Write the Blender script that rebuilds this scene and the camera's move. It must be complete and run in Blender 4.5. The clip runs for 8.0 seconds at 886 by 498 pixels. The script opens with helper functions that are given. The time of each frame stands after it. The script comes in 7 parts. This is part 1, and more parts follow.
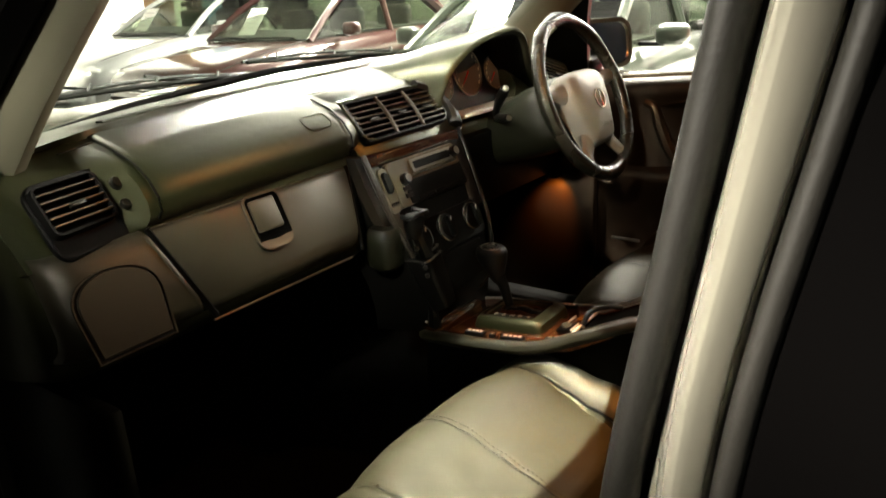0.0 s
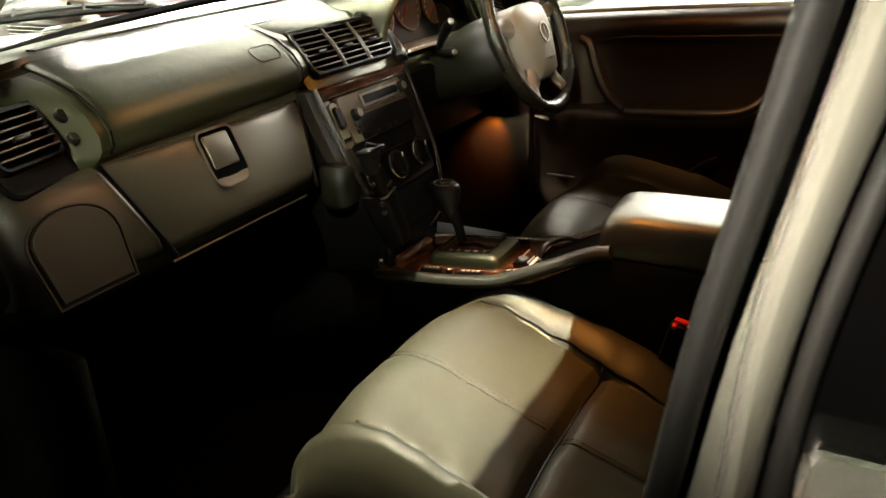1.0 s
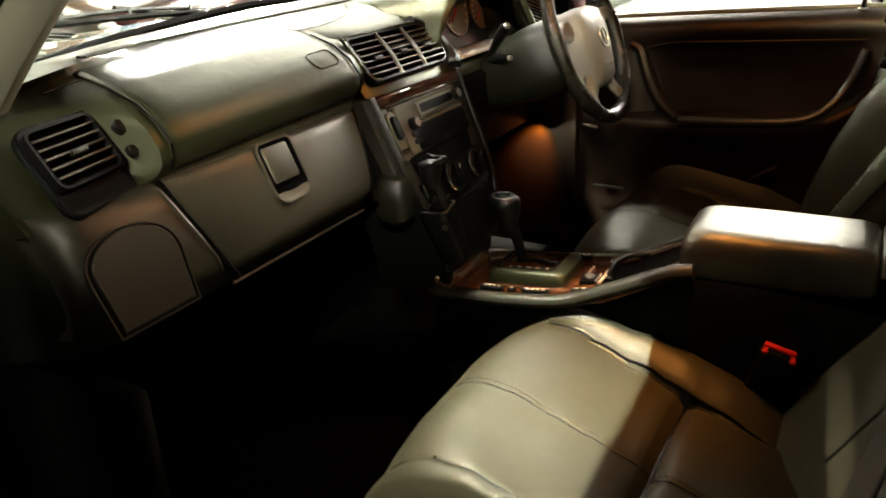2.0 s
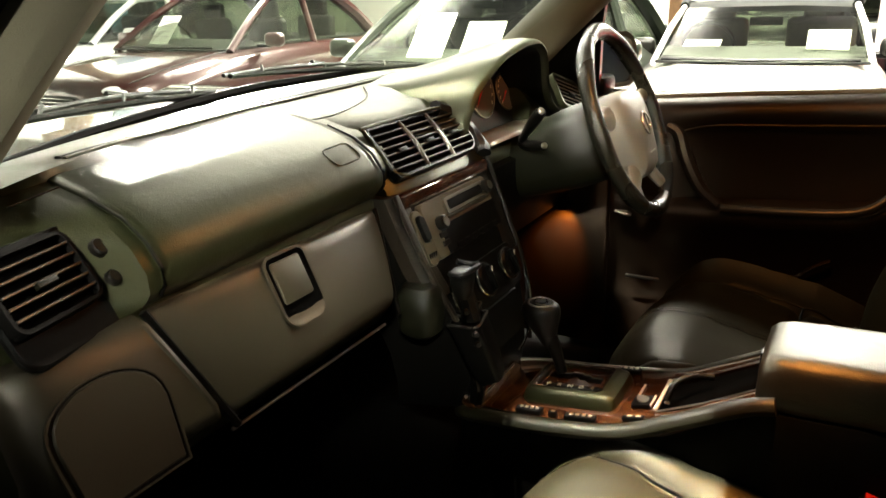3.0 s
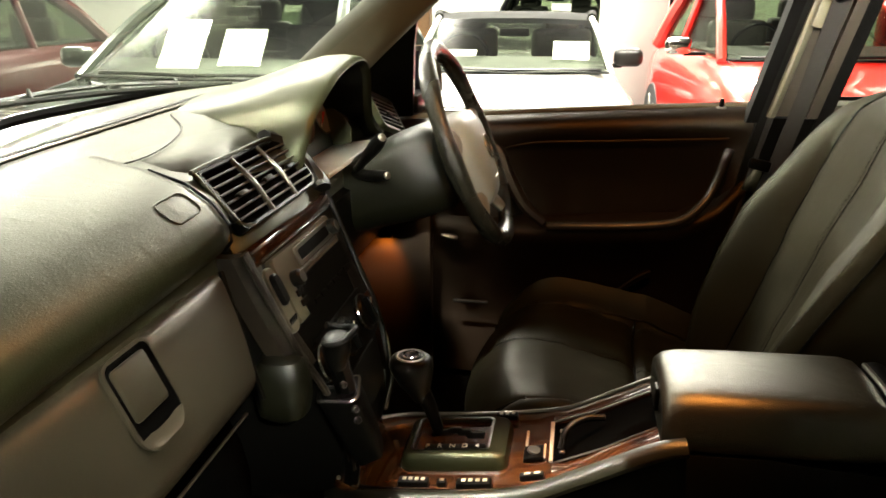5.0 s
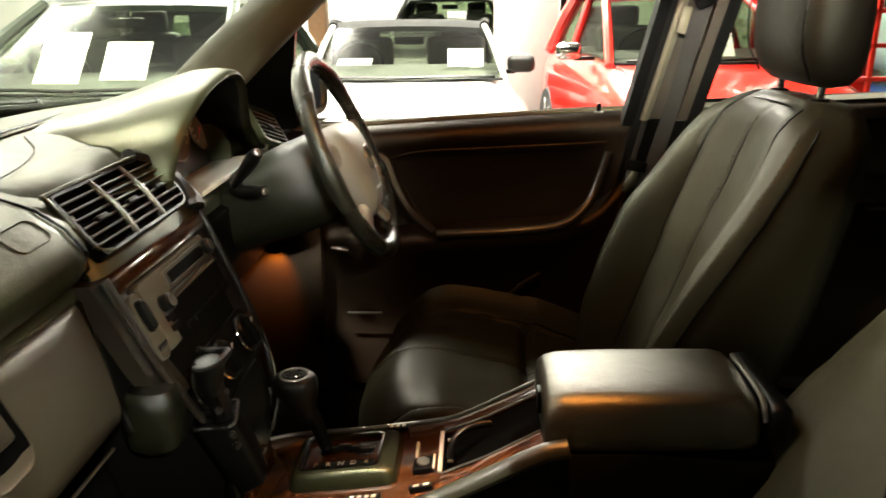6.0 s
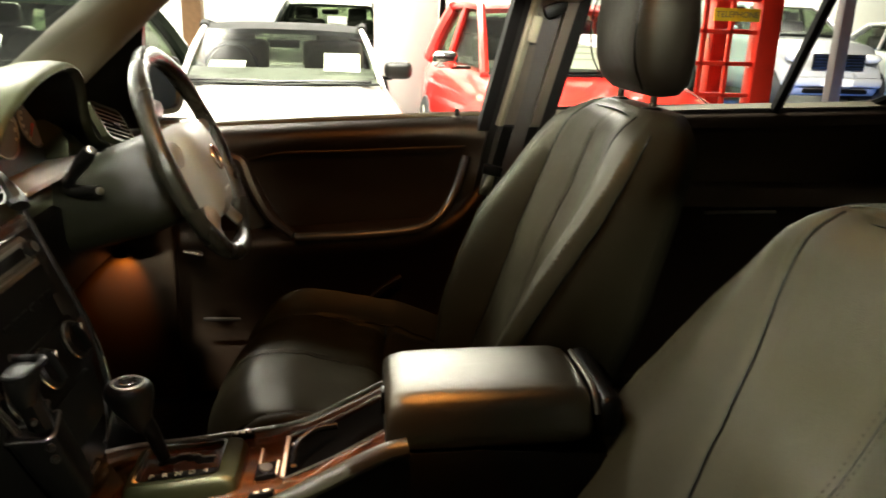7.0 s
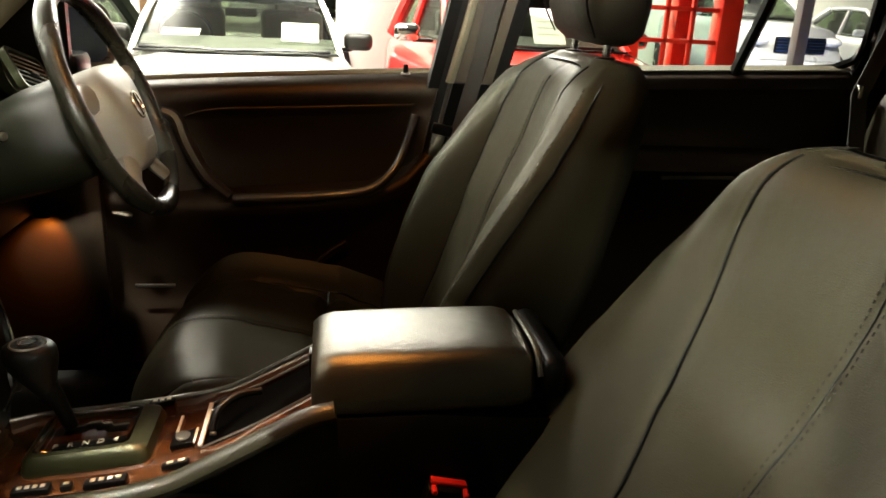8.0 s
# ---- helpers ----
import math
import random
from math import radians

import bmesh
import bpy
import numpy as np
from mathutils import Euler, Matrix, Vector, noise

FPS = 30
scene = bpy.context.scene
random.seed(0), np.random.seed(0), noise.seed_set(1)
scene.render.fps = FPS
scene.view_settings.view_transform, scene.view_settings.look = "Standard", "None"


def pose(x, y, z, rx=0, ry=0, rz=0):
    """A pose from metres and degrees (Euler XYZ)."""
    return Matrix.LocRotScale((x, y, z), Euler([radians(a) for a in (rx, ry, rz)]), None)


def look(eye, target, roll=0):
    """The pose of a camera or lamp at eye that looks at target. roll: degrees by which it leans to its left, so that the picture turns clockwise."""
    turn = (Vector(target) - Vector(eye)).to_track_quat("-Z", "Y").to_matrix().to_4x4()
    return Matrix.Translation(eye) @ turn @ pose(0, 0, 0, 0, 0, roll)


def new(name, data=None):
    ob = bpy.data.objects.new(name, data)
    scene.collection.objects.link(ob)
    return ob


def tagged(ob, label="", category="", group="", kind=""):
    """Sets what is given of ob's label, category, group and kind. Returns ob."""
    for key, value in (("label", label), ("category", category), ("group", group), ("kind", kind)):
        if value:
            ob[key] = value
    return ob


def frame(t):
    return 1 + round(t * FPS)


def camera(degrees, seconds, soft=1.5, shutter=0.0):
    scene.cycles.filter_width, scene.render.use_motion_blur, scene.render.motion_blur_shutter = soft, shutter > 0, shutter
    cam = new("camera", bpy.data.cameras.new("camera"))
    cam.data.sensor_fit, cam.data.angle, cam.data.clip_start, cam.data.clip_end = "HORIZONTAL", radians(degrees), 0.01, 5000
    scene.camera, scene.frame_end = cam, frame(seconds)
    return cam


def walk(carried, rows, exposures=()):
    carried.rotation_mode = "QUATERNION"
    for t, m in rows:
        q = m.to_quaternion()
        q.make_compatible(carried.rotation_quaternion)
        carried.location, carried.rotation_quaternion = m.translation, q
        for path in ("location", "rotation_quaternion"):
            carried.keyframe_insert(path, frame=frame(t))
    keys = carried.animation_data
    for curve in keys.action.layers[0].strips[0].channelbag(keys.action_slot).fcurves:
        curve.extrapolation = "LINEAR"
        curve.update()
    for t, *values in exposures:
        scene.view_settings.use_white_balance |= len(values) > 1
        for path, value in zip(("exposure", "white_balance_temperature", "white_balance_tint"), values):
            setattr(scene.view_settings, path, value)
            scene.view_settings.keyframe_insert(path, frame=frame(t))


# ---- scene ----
cam = camera(60.4, 8.0, 1.5, 0.4)
METRES, EYE, TILT, LEAN, TURN = 0.92, 1.36, -19.31, 2.95, 35.42
ROWS = [
    (0.0, 0.0, 0.0, 0.0, 0.0, 0.0, -0.0),
    (0.2, -0.0052, 0.0058, -0.0033, -0.3, -1.13, 0.81),
    (0.5, -0.0327, -0.0013, -0.0034, -2.5, -1.24, 1.44),
    (0.8, -0.0699, -0.0024, -0.0101, -5.97, -1.75, 0.0),
    (1.0, -0.109, 0.0226, -0.0245, -7.35, -3.96, 1.27),
    (1.2, -0.1483, 0.0451, -0.0219, -8.79, -3.53, 2.18),
    (1.5, -0.1777, 0.0609, -0.024, -8.14, -3.43, 1.19),
    (1.8, -0.1994, 0.0901, -0.0215, -7.78, -3.41, 1.02),
    (2.0, -0.205, 0.1235, -0.0083, -6.87, -3.43, 1.32),
    (2.2, -0.2131, 0.1668, 0.0112, -6.17, -2.1, 1.08),
    (3.3, -0.2341, 0.3611, 0.1008, -7.62, 1.18, 1.68),
    (3.5, -0.2367, 0.3888, 0.1107, -9.55, 0.35, 2.41),
    (4.0, -0.3201, 0.4557, 0.1368, -15.06, 0.46, 5.09),
    (4.2, -0.348, 0.4815, 0.1458, -17.94, 0.06, 5.04),
    (5.3, -0.3465, 0.5416, 0.1666, -26.85, 0.35, 6.57),
    (5.5, -0.3321, 0.5364, 0.1659, -27.94, -0.3, 7.27),
    (5.8, -0.3137, 0.5208, 0.1682, -30.2, -0.26, 8.09),
    (6.0, -0.3055, 0.5143, 0.1643, -31.97, 0.04, 8.46),
    (6.5, -0.2865, 0.4942, 0.1615, -35.94, 0.16, 9.13),
    (6.8, -0.2717, 0.4817, 0.1558, -38.58, -0.28, 9.07),
    (7.0, -0.2537, 0.4788, 0.1442, -40.6, -0.7, 8.72),
    (7.2, -0.2479, 0.4783, 0.1273, -42.46, -2.66, 8.81),
    (7.5, -0.212, 0.4838, 0.1058, -44.23, -3.82, 8.53),
    (8.0, -0.1709, 0.5164, 0.0935, -43.15, -2.44, 8.34),
]
walk(cam, [(t, pose(0, 0, EYE, TILT, LEAN, TURN) @ pose(METRES * x, METRES * y, METRES * z, 90 + pitch, roll, yaw)) for t, x, y, z, yaw, pitch, roll in ROWS], exposures=((0.0, 0.3), (8.0, 0.3)))
# ---- world and lights ----
world = bpy.data.worlds.new("hall_air")
scene.world = world
world.use_nodes = True
world.node_tree.nodes["Background"].inputs["Color"].default_value = (0.9, 0.95, 0.85, 1)
world.node_tree.nodes["Background"].inputs["Strength"].default_value = 0.01

C = 1.20  # middle plane of the off-road car, y


def area_lamp(name, eye, target, size_x, size_y, watts, colour):
    data = bpy.data.lights.new(name, "AREA")
    data.shape, data.size, data.size_y, data.energy, data.color = "RECTANGLE", size_x, size_y, watts, colour
    ob = new(name, data)
    ob.matrix_world = look(eye, target)
    return ob


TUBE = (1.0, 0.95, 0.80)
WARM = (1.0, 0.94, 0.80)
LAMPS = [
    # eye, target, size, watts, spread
    # Unseen fill lamps, added to light the cushion, binnacle and dash top.
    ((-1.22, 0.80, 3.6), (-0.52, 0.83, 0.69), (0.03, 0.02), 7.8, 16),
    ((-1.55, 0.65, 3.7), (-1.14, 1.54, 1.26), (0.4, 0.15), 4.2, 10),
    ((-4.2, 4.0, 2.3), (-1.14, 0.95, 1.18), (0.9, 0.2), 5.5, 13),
    ((-4.3, 1.3, 3.7), (-3.2, 1.2, 0.0), (0.5, 1.6), 70, 120),
    ((-2.8, 4.3, 3.6), (-2.7, 4.0, 0.0), (2.4, 0.4), 412, 115),
    ((-5.6, 6.7, 3.6), (-5.6, 6.0, 0.0), (2.4, 0.5), 250, 110),
    ((-3.5, 8.0, 3.6), (-3.5, 8.0, 0.0), (2.4, 0.5), 800, 140),
    ((-0.4, 4.4, 3.6), (-0.4, 4.8, 0.0), (2.4, 0.4), 412, 95),
    ((-0.6, 8.7, 3.6), (-0.6, 4.5, 0.0), (3.6, 0.6), 700, 150),
    ((5.0, 8.6, 3.6), (5.2, 9.0, 0.0), (2.4, 0.5), 600, 125),
    # Unseen wall washers, added to brighten the back walls.
    ((-9.6, 2.2, 3.9), (-11.1, 2.2, 1.9), (0.4, 3.4), 640, 150),
    ((-9.6, 8.0, 3.9), (-11.1, 8.0, 1.9), (0.4, 3.4), 640, 150),
    ((-6.0, 13.6, 3.9), (-6.0, 15.1, 1.9), (3.4, 0.4), 640, 150),
    ((7.0, 13.8, 3.9), (7.0, 15.1, 1.9), (3.4, 0.4), 325, 150),
    ((0.5, 13.6, 3.9), (0.5, 15.1, 1.9), (3.4, 0.4), 640, 150),
    # More added fills: backrests, glovebox lid, pillars, steering wheel, rear waist rail.
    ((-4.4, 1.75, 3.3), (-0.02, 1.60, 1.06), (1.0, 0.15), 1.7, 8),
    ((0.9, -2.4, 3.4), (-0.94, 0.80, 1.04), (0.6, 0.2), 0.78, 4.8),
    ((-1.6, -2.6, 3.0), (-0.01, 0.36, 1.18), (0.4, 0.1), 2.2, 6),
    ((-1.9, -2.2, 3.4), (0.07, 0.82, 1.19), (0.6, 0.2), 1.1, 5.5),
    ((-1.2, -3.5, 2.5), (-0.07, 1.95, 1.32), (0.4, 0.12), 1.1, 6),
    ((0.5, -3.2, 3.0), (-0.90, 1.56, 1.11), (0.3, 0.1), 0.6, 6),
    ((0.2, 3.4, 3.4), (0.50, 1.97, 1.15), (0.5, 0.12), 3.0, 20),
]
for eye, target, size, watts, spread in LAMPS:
    area_lamp("hall_and_fill_lamp", eye, target, *size, watts, WARM if watts < 20 else TUBE).data.spread = radians(spread)


def point_lamp(name, eye, watts, colour, radius):
    data = bpy.data.lights.new(name, "POINT")
    data.energy, data.color, data.shadow_soft_size = watts, colour, radius
    ob = new(name, data)
    ob.location = eye
    return ob


point_lamp("courtesy_lamp_bulb", (-0.42, C, 1.61), 4.8, (1.0, 0.36, 0.08), 0.02)
# Amber spot added to strengthen the courtesy light on the passenger cushion.
amberfill = bpy.data.lights.new("amber_fill_spot", "SPOT")
amberfill.energy, amberfill.color, amberfill.spot_size, amberfill.spot_blend, amberfill.shadow_soft_size = 48, (1.0, 0.36, 0.07), radians(34), 1.0, 0.02
new("amber_fill_spot", amberfill).matrix_world = look((-0.42, C - 0.05, 1.62), (-0.50, 1.03, 0.71))
footlamp = bpy.data.lights.new("footwell_lamp_bulb", "SPOT")
footlamp.energy, footlamp.color, footlamp.spot_size, footlamp.spot_blend, footlamp.shadow_soft_size = 3.0, (1.0, 0.30, 0.03), radians(80), 0.7, 0.01
new("footwell_lamp_bulb", footlamp).matrix_world = look((-0.975, 1.865, 0.822), (-1.0, 1.925, 0.74))

# ---- materials ----
MATS = {}


def material(name, colour, rough=0.5, metal=0.0, grain=0.0, grain_size=400.0, vary=0.15, vary_size=9.0, coat=0.0, spec=0.5, tint=(1, 1, 1)):
    """A surface with two scales of variation: blotches of colour and gloss, and a fine bump."""
    m = bpy.data.materials.new(name)
    m.use_nodes = True
    nt = m.node_tree
    b = nt.nodes["Principled BSDF"]
    b.inputs["Metallic"].default_value = metal
    b.inputs["Coat Weight"].default_value = coat
    b.inputs["Coat Roughness"].default_value = 0.05
    b.inputs["Specular IOR Level"].default_value = spec
    b.inputs["Specular Tint"].default_value = (*tint, 1)
    tc = nt.nodes.new("ShaderNodeTexCoord")
    n1 = nt.nodes.new("ShaderNodeTexNoise")
    n1.inputs["Scale"].default_value, n1.inputs["Detail"].default_value = vary_size, 5
    nt.links.new(tc.outputs["Object"], n1.inputs["Vector"])
    ramp = nt.nodes.new("ShaderNodeMapRange")
    ramp.inputs["To Min"].default_value, ramp.inputs["To Max"].default_value = 1 - vary, 1 + vary
    nt.links.new(n1.outputs["Fac"], ramp.inputs["Value"])
    mul = nt.nodes.new("ShaderNodeVectorMath")
    mul.operation = "SCALE"
    mul.inputs[0].default_value = colour
    nt.links.new(ramp.outputs["Result"], mul.inputs["Scale"])
    nt.links.new(mul.outputs["Vector"], b.inputs["Base Color"])
    rr = nt.nodes.new("ShaderNodeMapRange")
    rr.inputs["To Min"].default_value, rr.inputs["To Max"].default_value = max(0.02, rough * (1 - vary)), min(1, rough * (1 + vary))
    nt.links.new(n1.outputs["Fac"], rr.inputs["Value"])
    nt.links.new(rr.outputs["Result"], b.inputs["Roughness"])
    if grain:
        n2 = nt.nodes.new("ShaderNodeTexNoise")
        n2.inputs["Scale"].default_value, n2.inputs["Detail"].default_value = grain_size, 3
        nt.links.new(tc.outputs["Object"], n2.inputs["Vector"])
        bump = nt.nodes.new("ShaderNodeBump")
        bump.inputs["Strength"].default_value, bump.inputs["Distance"].default_value = grain, 0.002
        nt.links.new(n2.outputs["Fac"], bump.inputs["Height"])
        nt.links.new(bump.outputs["Normal"], b.inputs["Normal"])
    MATS[name] = m
    return m


def leather(name, colour, rough, spec=0.5, tint=(1.0, 0.97, 0.76), cells=420, depth=0.35):
    """Leather: cells of grain, fine creases and worn blotches."""
    m = material(name, colour, rough, vary=0.22, vary_size=7, spec=spec, tint=tint)
    nt = m.node_tree
    b = nt.nodes["Principled BSDF"]
    tc = nt.nodes["Texture Coordinate"]
    vor = nt.nodes.new("ShaderNodeTexVoronoi")
    vor.feature = "DISTANCE_TO_EDGE"
    vor.inputs["Scale"].default_value = cells
    cre = nt.nodes.new("ShaderNodeTexNoise")
    cre.inputs["Scale"].default_value, cre.inputs["Detail"].default_value, cre.inputs["Distortion"].default_value = 26, 8, 1.2
    mix = nt.nodes.new("ShaderNodeMath")
    mix.operation = "MULTIPLY_ADD"
    mix.inputs[1].default_value = 0.5
    for n in (vor, cre):
        nt.links.new(tc.outputs["Object"], n.inputs["Vector"])
    nt.links.new(vor.outputs["Distance"], mix.inputs[0])
    nt.links.new(cre.outputs["Fac"], mix.inputs[2])
    bump = nt.nodes.new("ShaderNodeBump")
    bump.inputs["Strength"].default_value, bump.inputs["Distance"].default_value = depth, 0.003
    nt.links.new(mix.outputs["Value"], bump.inputs["Height"])
    nt.links.new(bump.outputs["Normal"], b.inputs["Normal"])
    return m


def burl(name):
    """Lacquered burr walnut."""
    m = material(name, (0.2, 0.06, 0.02), 0.18, coat=1.0)
    nt = m.node_tree
    b = nt.nodes["Principled BSDF"]
    tc = nt.nodes["Texture Coordinate"]
    n = nt.nodes.new("ShaderNodeTexNoise")
    n.inputs["Scale"].default_value, n.inputs["Detail"].default_value, n.inputs["Distortion"].default_value = 28, 9, 2.5
    r = nt.nodes.new("ShaderNodeValToRGB")
    r.color_ramp.elements[0].position, r.color_ramp.elements[0].color = 0.36, (0.012, 0.0045, 0.0015, 1)
    r.color_ramp.elements[1].position, r.color_ramp.elements[1].color = 0.74, (0.090, 0.031, 0.0080, 1)
    nt.links.new(tc.outputs["Object"], n.inputs["Vector"])
    nt.links.new(n.outputs["Fac"], r.inputs["Fac"])
    nt.links.new(r.outputs["Color"], b.inputs["Base Color"])
    return m


def glass(name, tint=(0.9, 0.95, 0.92), sheen=0.03, grazing=0.5, haze=0.02):
    """A thin pane: mostly clear, with the mirror sheen of its surface."""
    m = bpy.data.materials.new(name)
    m.use_nodes = True
    nt = m.node_tree
    nt.nodes.clear()
    out = nt.nodes.new("ShaderNodeOutputMaterial")
    mix = nt.nodes.new("ShaderNodeMixShader")
    tr = nt.nodes.new("ShaderNodeBsdfTransparent")
    gl = nt.nodes.new("ShaderNodeBsdfGlossy")
    fr = nt.nodes.new("ShaderNodeMapRange")
    lw = nt.nodes.new("ShaderNodeLayerWeight")
    lw.inputs["Blend"].default_value = 0.5
    pw = nt.nodes.new("ShaderNodeMath")
    pw.operation = "POWER"
    pw.inputs[1].default_value = 4.0
    nt.links.new(lw.outputs["Facing"], pw.inputs[0])
    nt.links.new(pw.outputs["Value"], fr.inputs["Value"])
    fr.inputs["To Min"].default_value, fr.inputs["To Max"].default_value = sheen, grazing
    tr.inputs["Color"].default_value = (*tint, 1)
    gl.inputs["Roughness"].default_value = haze
    nt.links.new(fr.outputs["Result"], mix.inputs["Fac"])
    nt.links.new(tr.outputs["BSDF"], mix.inputs[1])
    nt.links.new(gl.outputs["BSDF"], mix.inputs[2])
    nt.links.new(mix.outputs["Shader"], out.inputs["Surface"])
    MATS[name] = m
    return m


LEATHER = leather("seat_leather", (0.0192, 0.0178, 0.0096), 0.45, 0.26, depth=0.22)
HEADLEATHER = leather("headrest_leather", (0.0100, 0.0080, 0.0055), 0.45, 0.30)
SOFT = leather("dash_vinyl", (0.0145, 0.0165, 0.0062), 0.37, 0.62, (0.97, 1.0, 0.70), 330, 0.22)
LIDMAT = material("glovebox_plastic", (0.031, 0.0275, 0.0175), 0.37, grain=0.20, grain_size=800, vary=0.16, spec=0.8, tint=(1.0, 0.94, 0.8))
DARK = material("dark_plastic", (0.004, 0.0038, 0.0028), 0.40, grain=0.25, grain_size=900, spec=0.3)
BLACK = material("black_plastic", (0.0018, 0.0018, 0.0015), 0.34, grain=0.15, grain_size=900, spec=0.15)
OLIVE = material("console_vinyl", (0.0050, 0.0054, 0.0026), 0.36, grain=0.3, grain_size=900, spec=0.3)
ROLL = material("console_roll_vinyl", (0.0095, 0.0095, 0.0048), 0.36, grain=0.3, grain_size=500, spec=0.45)
# Pale base colour stands in for the overhead lamp's reflection in this trim.
GLINTTRIM = material("glint_trim", (0.80, 0.78, 0.70), 0.30, metal=0.35)
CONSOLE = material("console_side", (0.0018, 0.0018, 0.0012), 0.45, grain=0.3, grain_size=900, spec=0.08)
RUBBER = material("seal_rubber", (0.004, 0.004, 0.0037), 0.6, grain=0.1, grain_size=300, spec=0.08)
TINTED = material("tinted_pane", (0.0009, 0.0008, 0.0008), 0.12, vary=0.05, spec=0.25)
SEALGREY = material("seal_grey", (0.0065, 0.0058, 0.0046), 0.55, grain=0.2, grain_size=300, spec=0.3)
# Near-black for flat plates that paint the shade of hollows.
HOLLOWSHADE = material("hollow_shade", (0.0008, 0.0008, 0.0007), 0.95, vary=0.1, spec=0.02)
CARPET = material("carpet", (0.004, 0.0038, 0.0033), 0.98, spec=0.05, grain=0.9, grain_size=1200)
ARMEDGE = material("polished_vinyl", (0.030, 0.024, 0.016), 0.24, grain=0.15, grain_size=800, spec=1.0, coat=0.3)
DOORVINYL = material("door_vinyl", (0.0120, 0.0074, 0.0044), 0.36, grain=0.3, grain_size=800, spec=0.6, tint=(1.0, 0.80, 0.60))
# Darker copy of the PILLAR plastic, for the driver's inner pillar trim.
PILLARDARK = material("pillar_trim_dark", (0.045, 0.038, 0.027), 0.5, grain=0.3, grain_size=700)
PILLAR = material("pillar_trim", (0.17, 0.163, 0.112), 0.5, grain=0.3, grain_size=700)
HEADLINER = material("headliner_cloth", (0.20, 0.19, 0.15), 0.9, grain=0.6, grain_size=1500)
WHEELMAT = material("wheel_leather", (0.017, 0.0165, 0.011), 0.27, grain=0.25, grain_size=700)
KNOB = material("knob_leather", (0.0022, 0.0021, 0.0015), 0.34, grain=0.2, grain_size=700, spec=0.3)
PADMAT = material("airbag_pad", (0.19, 0.180, 0.145), 0.42, grain=0.45, grain_size=900)
WOOD = burl("burr_walnut")
CHROME = material("chrome", (0.75, 0.74, 0.70), 0.12, metal=1.0, vary=0.1)
SATIN = material("satin_metal", (0.45, 0.43, 0.38), 0.3, metal=1.0)
WHITE = material("white_print", (0.75, 0.74, 0.68), 0.5)
FACEPLATE = material("radio_face", (0.120, 0.110, 0.078), 0.32, metal=0.35, grain=0.12)
CHEEK = material("cheek_plastic", (0.011, 0.0085, 0.0052), 0.42, grain=0.4, grain_size=300, spec=0.4)
BAR = material("vent_bar", (0.085, 0.083, 0.066), 0.32, spec=0.7)
# Pale colour stands in for light on the slats' front edges.
SLATLIT = material("slat_edge_lit", (0.060, 0.058, 0.048), 0.30, spec=0.7)
MARK = material("pale_mark", (0.62, 0.60, 0.52), 0.4)
DIAL = material("dial_face", (0.13, 0.13, 0.13), 0.5, spec=0.2)
RED = material("red_plastic", (0.65, 0.02, 0.015), 0.35)
SILVERPAINT = material("champagne_paint", (0.27, 0.255, 0.205), 0.25, metal=0.6, coat=0.8, vary=0.05)
GLASS = glass("window_glass", sheen=0.012)
WEB = material("belt_webbing", (0.035, 0.034, 0.03), 0.7, grain=0.8, grain_size=1500)

# ---- mesh helpers ----


def part(name, bm, mat, parent=None, label="", sharp=40):
    """Links a bmesh as one mesh object, smooth but for its sharp edges."""
    bmesh.ops.recalc_face_normals(bm, faces=bm.faces)
    for f in bm.faces:
        f.smooth = True
    lim = radians(sharp)
    for e in bm.edges:
        if len(e.link_faces) == 2 and e.calc_face_angle(0) > lim:
            e.smooth = False
    me = bpy.data.meshes.new(name)
    bm.to_mesh(me)
    bm.free()
    me.materials.append(mat)
    ob = new(name, me)
    if parent is not None:
        ob.parent = parent
        ob.matrix_parent_inverse = parent.matrix_world.inverted() if parent.matrix_world else Matrix()
    if label:
        ob["label"] = label
    return ob


def thing(name, place, label, category, group="", kind=""):
    ob = new(name)
    ob.empty_display_size = 0.05
    ob.location = place
    bpy.context.view_layer.update()
    return tagged(ob, label, category, group, kind)


def box(bm, centre, size, bevel=0.0, turn=None, segs=2):
    """A box with rounded edges, added to bm. turn: a Matrix about its centre."""
    m = Matrix.Translation(centre) @ (turn or Matrix()) @ Matrix.Diagonal((*size, 1))
    made = bmesh.ops.create_cube(bm, size=1, matrix=m)
    if bevel:
        es = {e for v in made["verts"] for e in v.link_edges}
        bmesh.ops.bevel(bm, geom=list(es), offset=bevel, segments=segs, profile=0.5, affect="EDGES")
    return bm


def loft(bm, rings, closed=True, caps=True):
    """Skins a row of rings of equal count."""
    vs = [[bm.verts.new(p) for p in r] for r in rings]
    n = len(rings[0])
    for a, b in zip(vs, vs[1:]):
        for i in range(n if closed else n - 1):
            j = (i + 1) % n
            bm.faces.new((a[i], a[j], b[j], b[i]))
    if caps and closed:
        bm.faces.new(vs[0])
        bm.faces.new(vs[-1][::-1])
    return bm


def smooth_path(pts, n=8):
    """Catmull-Rom through points."""
    P = [Vector(p) for p in pts]
    P = [2 * P[0] - P[1], *P, 2 * P[-1] - P[-2]]
    out = []
    for a, b, c, d in zip(P, P[1:], P[2:], P[3:]):
        for k in range(n):
            t = k / n
            out.append(0.5 * (2 * b + (c - a) * t + (2 * a - 5 * b + 4 * c - d) * t * t + (3 * b - a - 3 * c + d) * t ** 3))
    return out + [P[-2]]


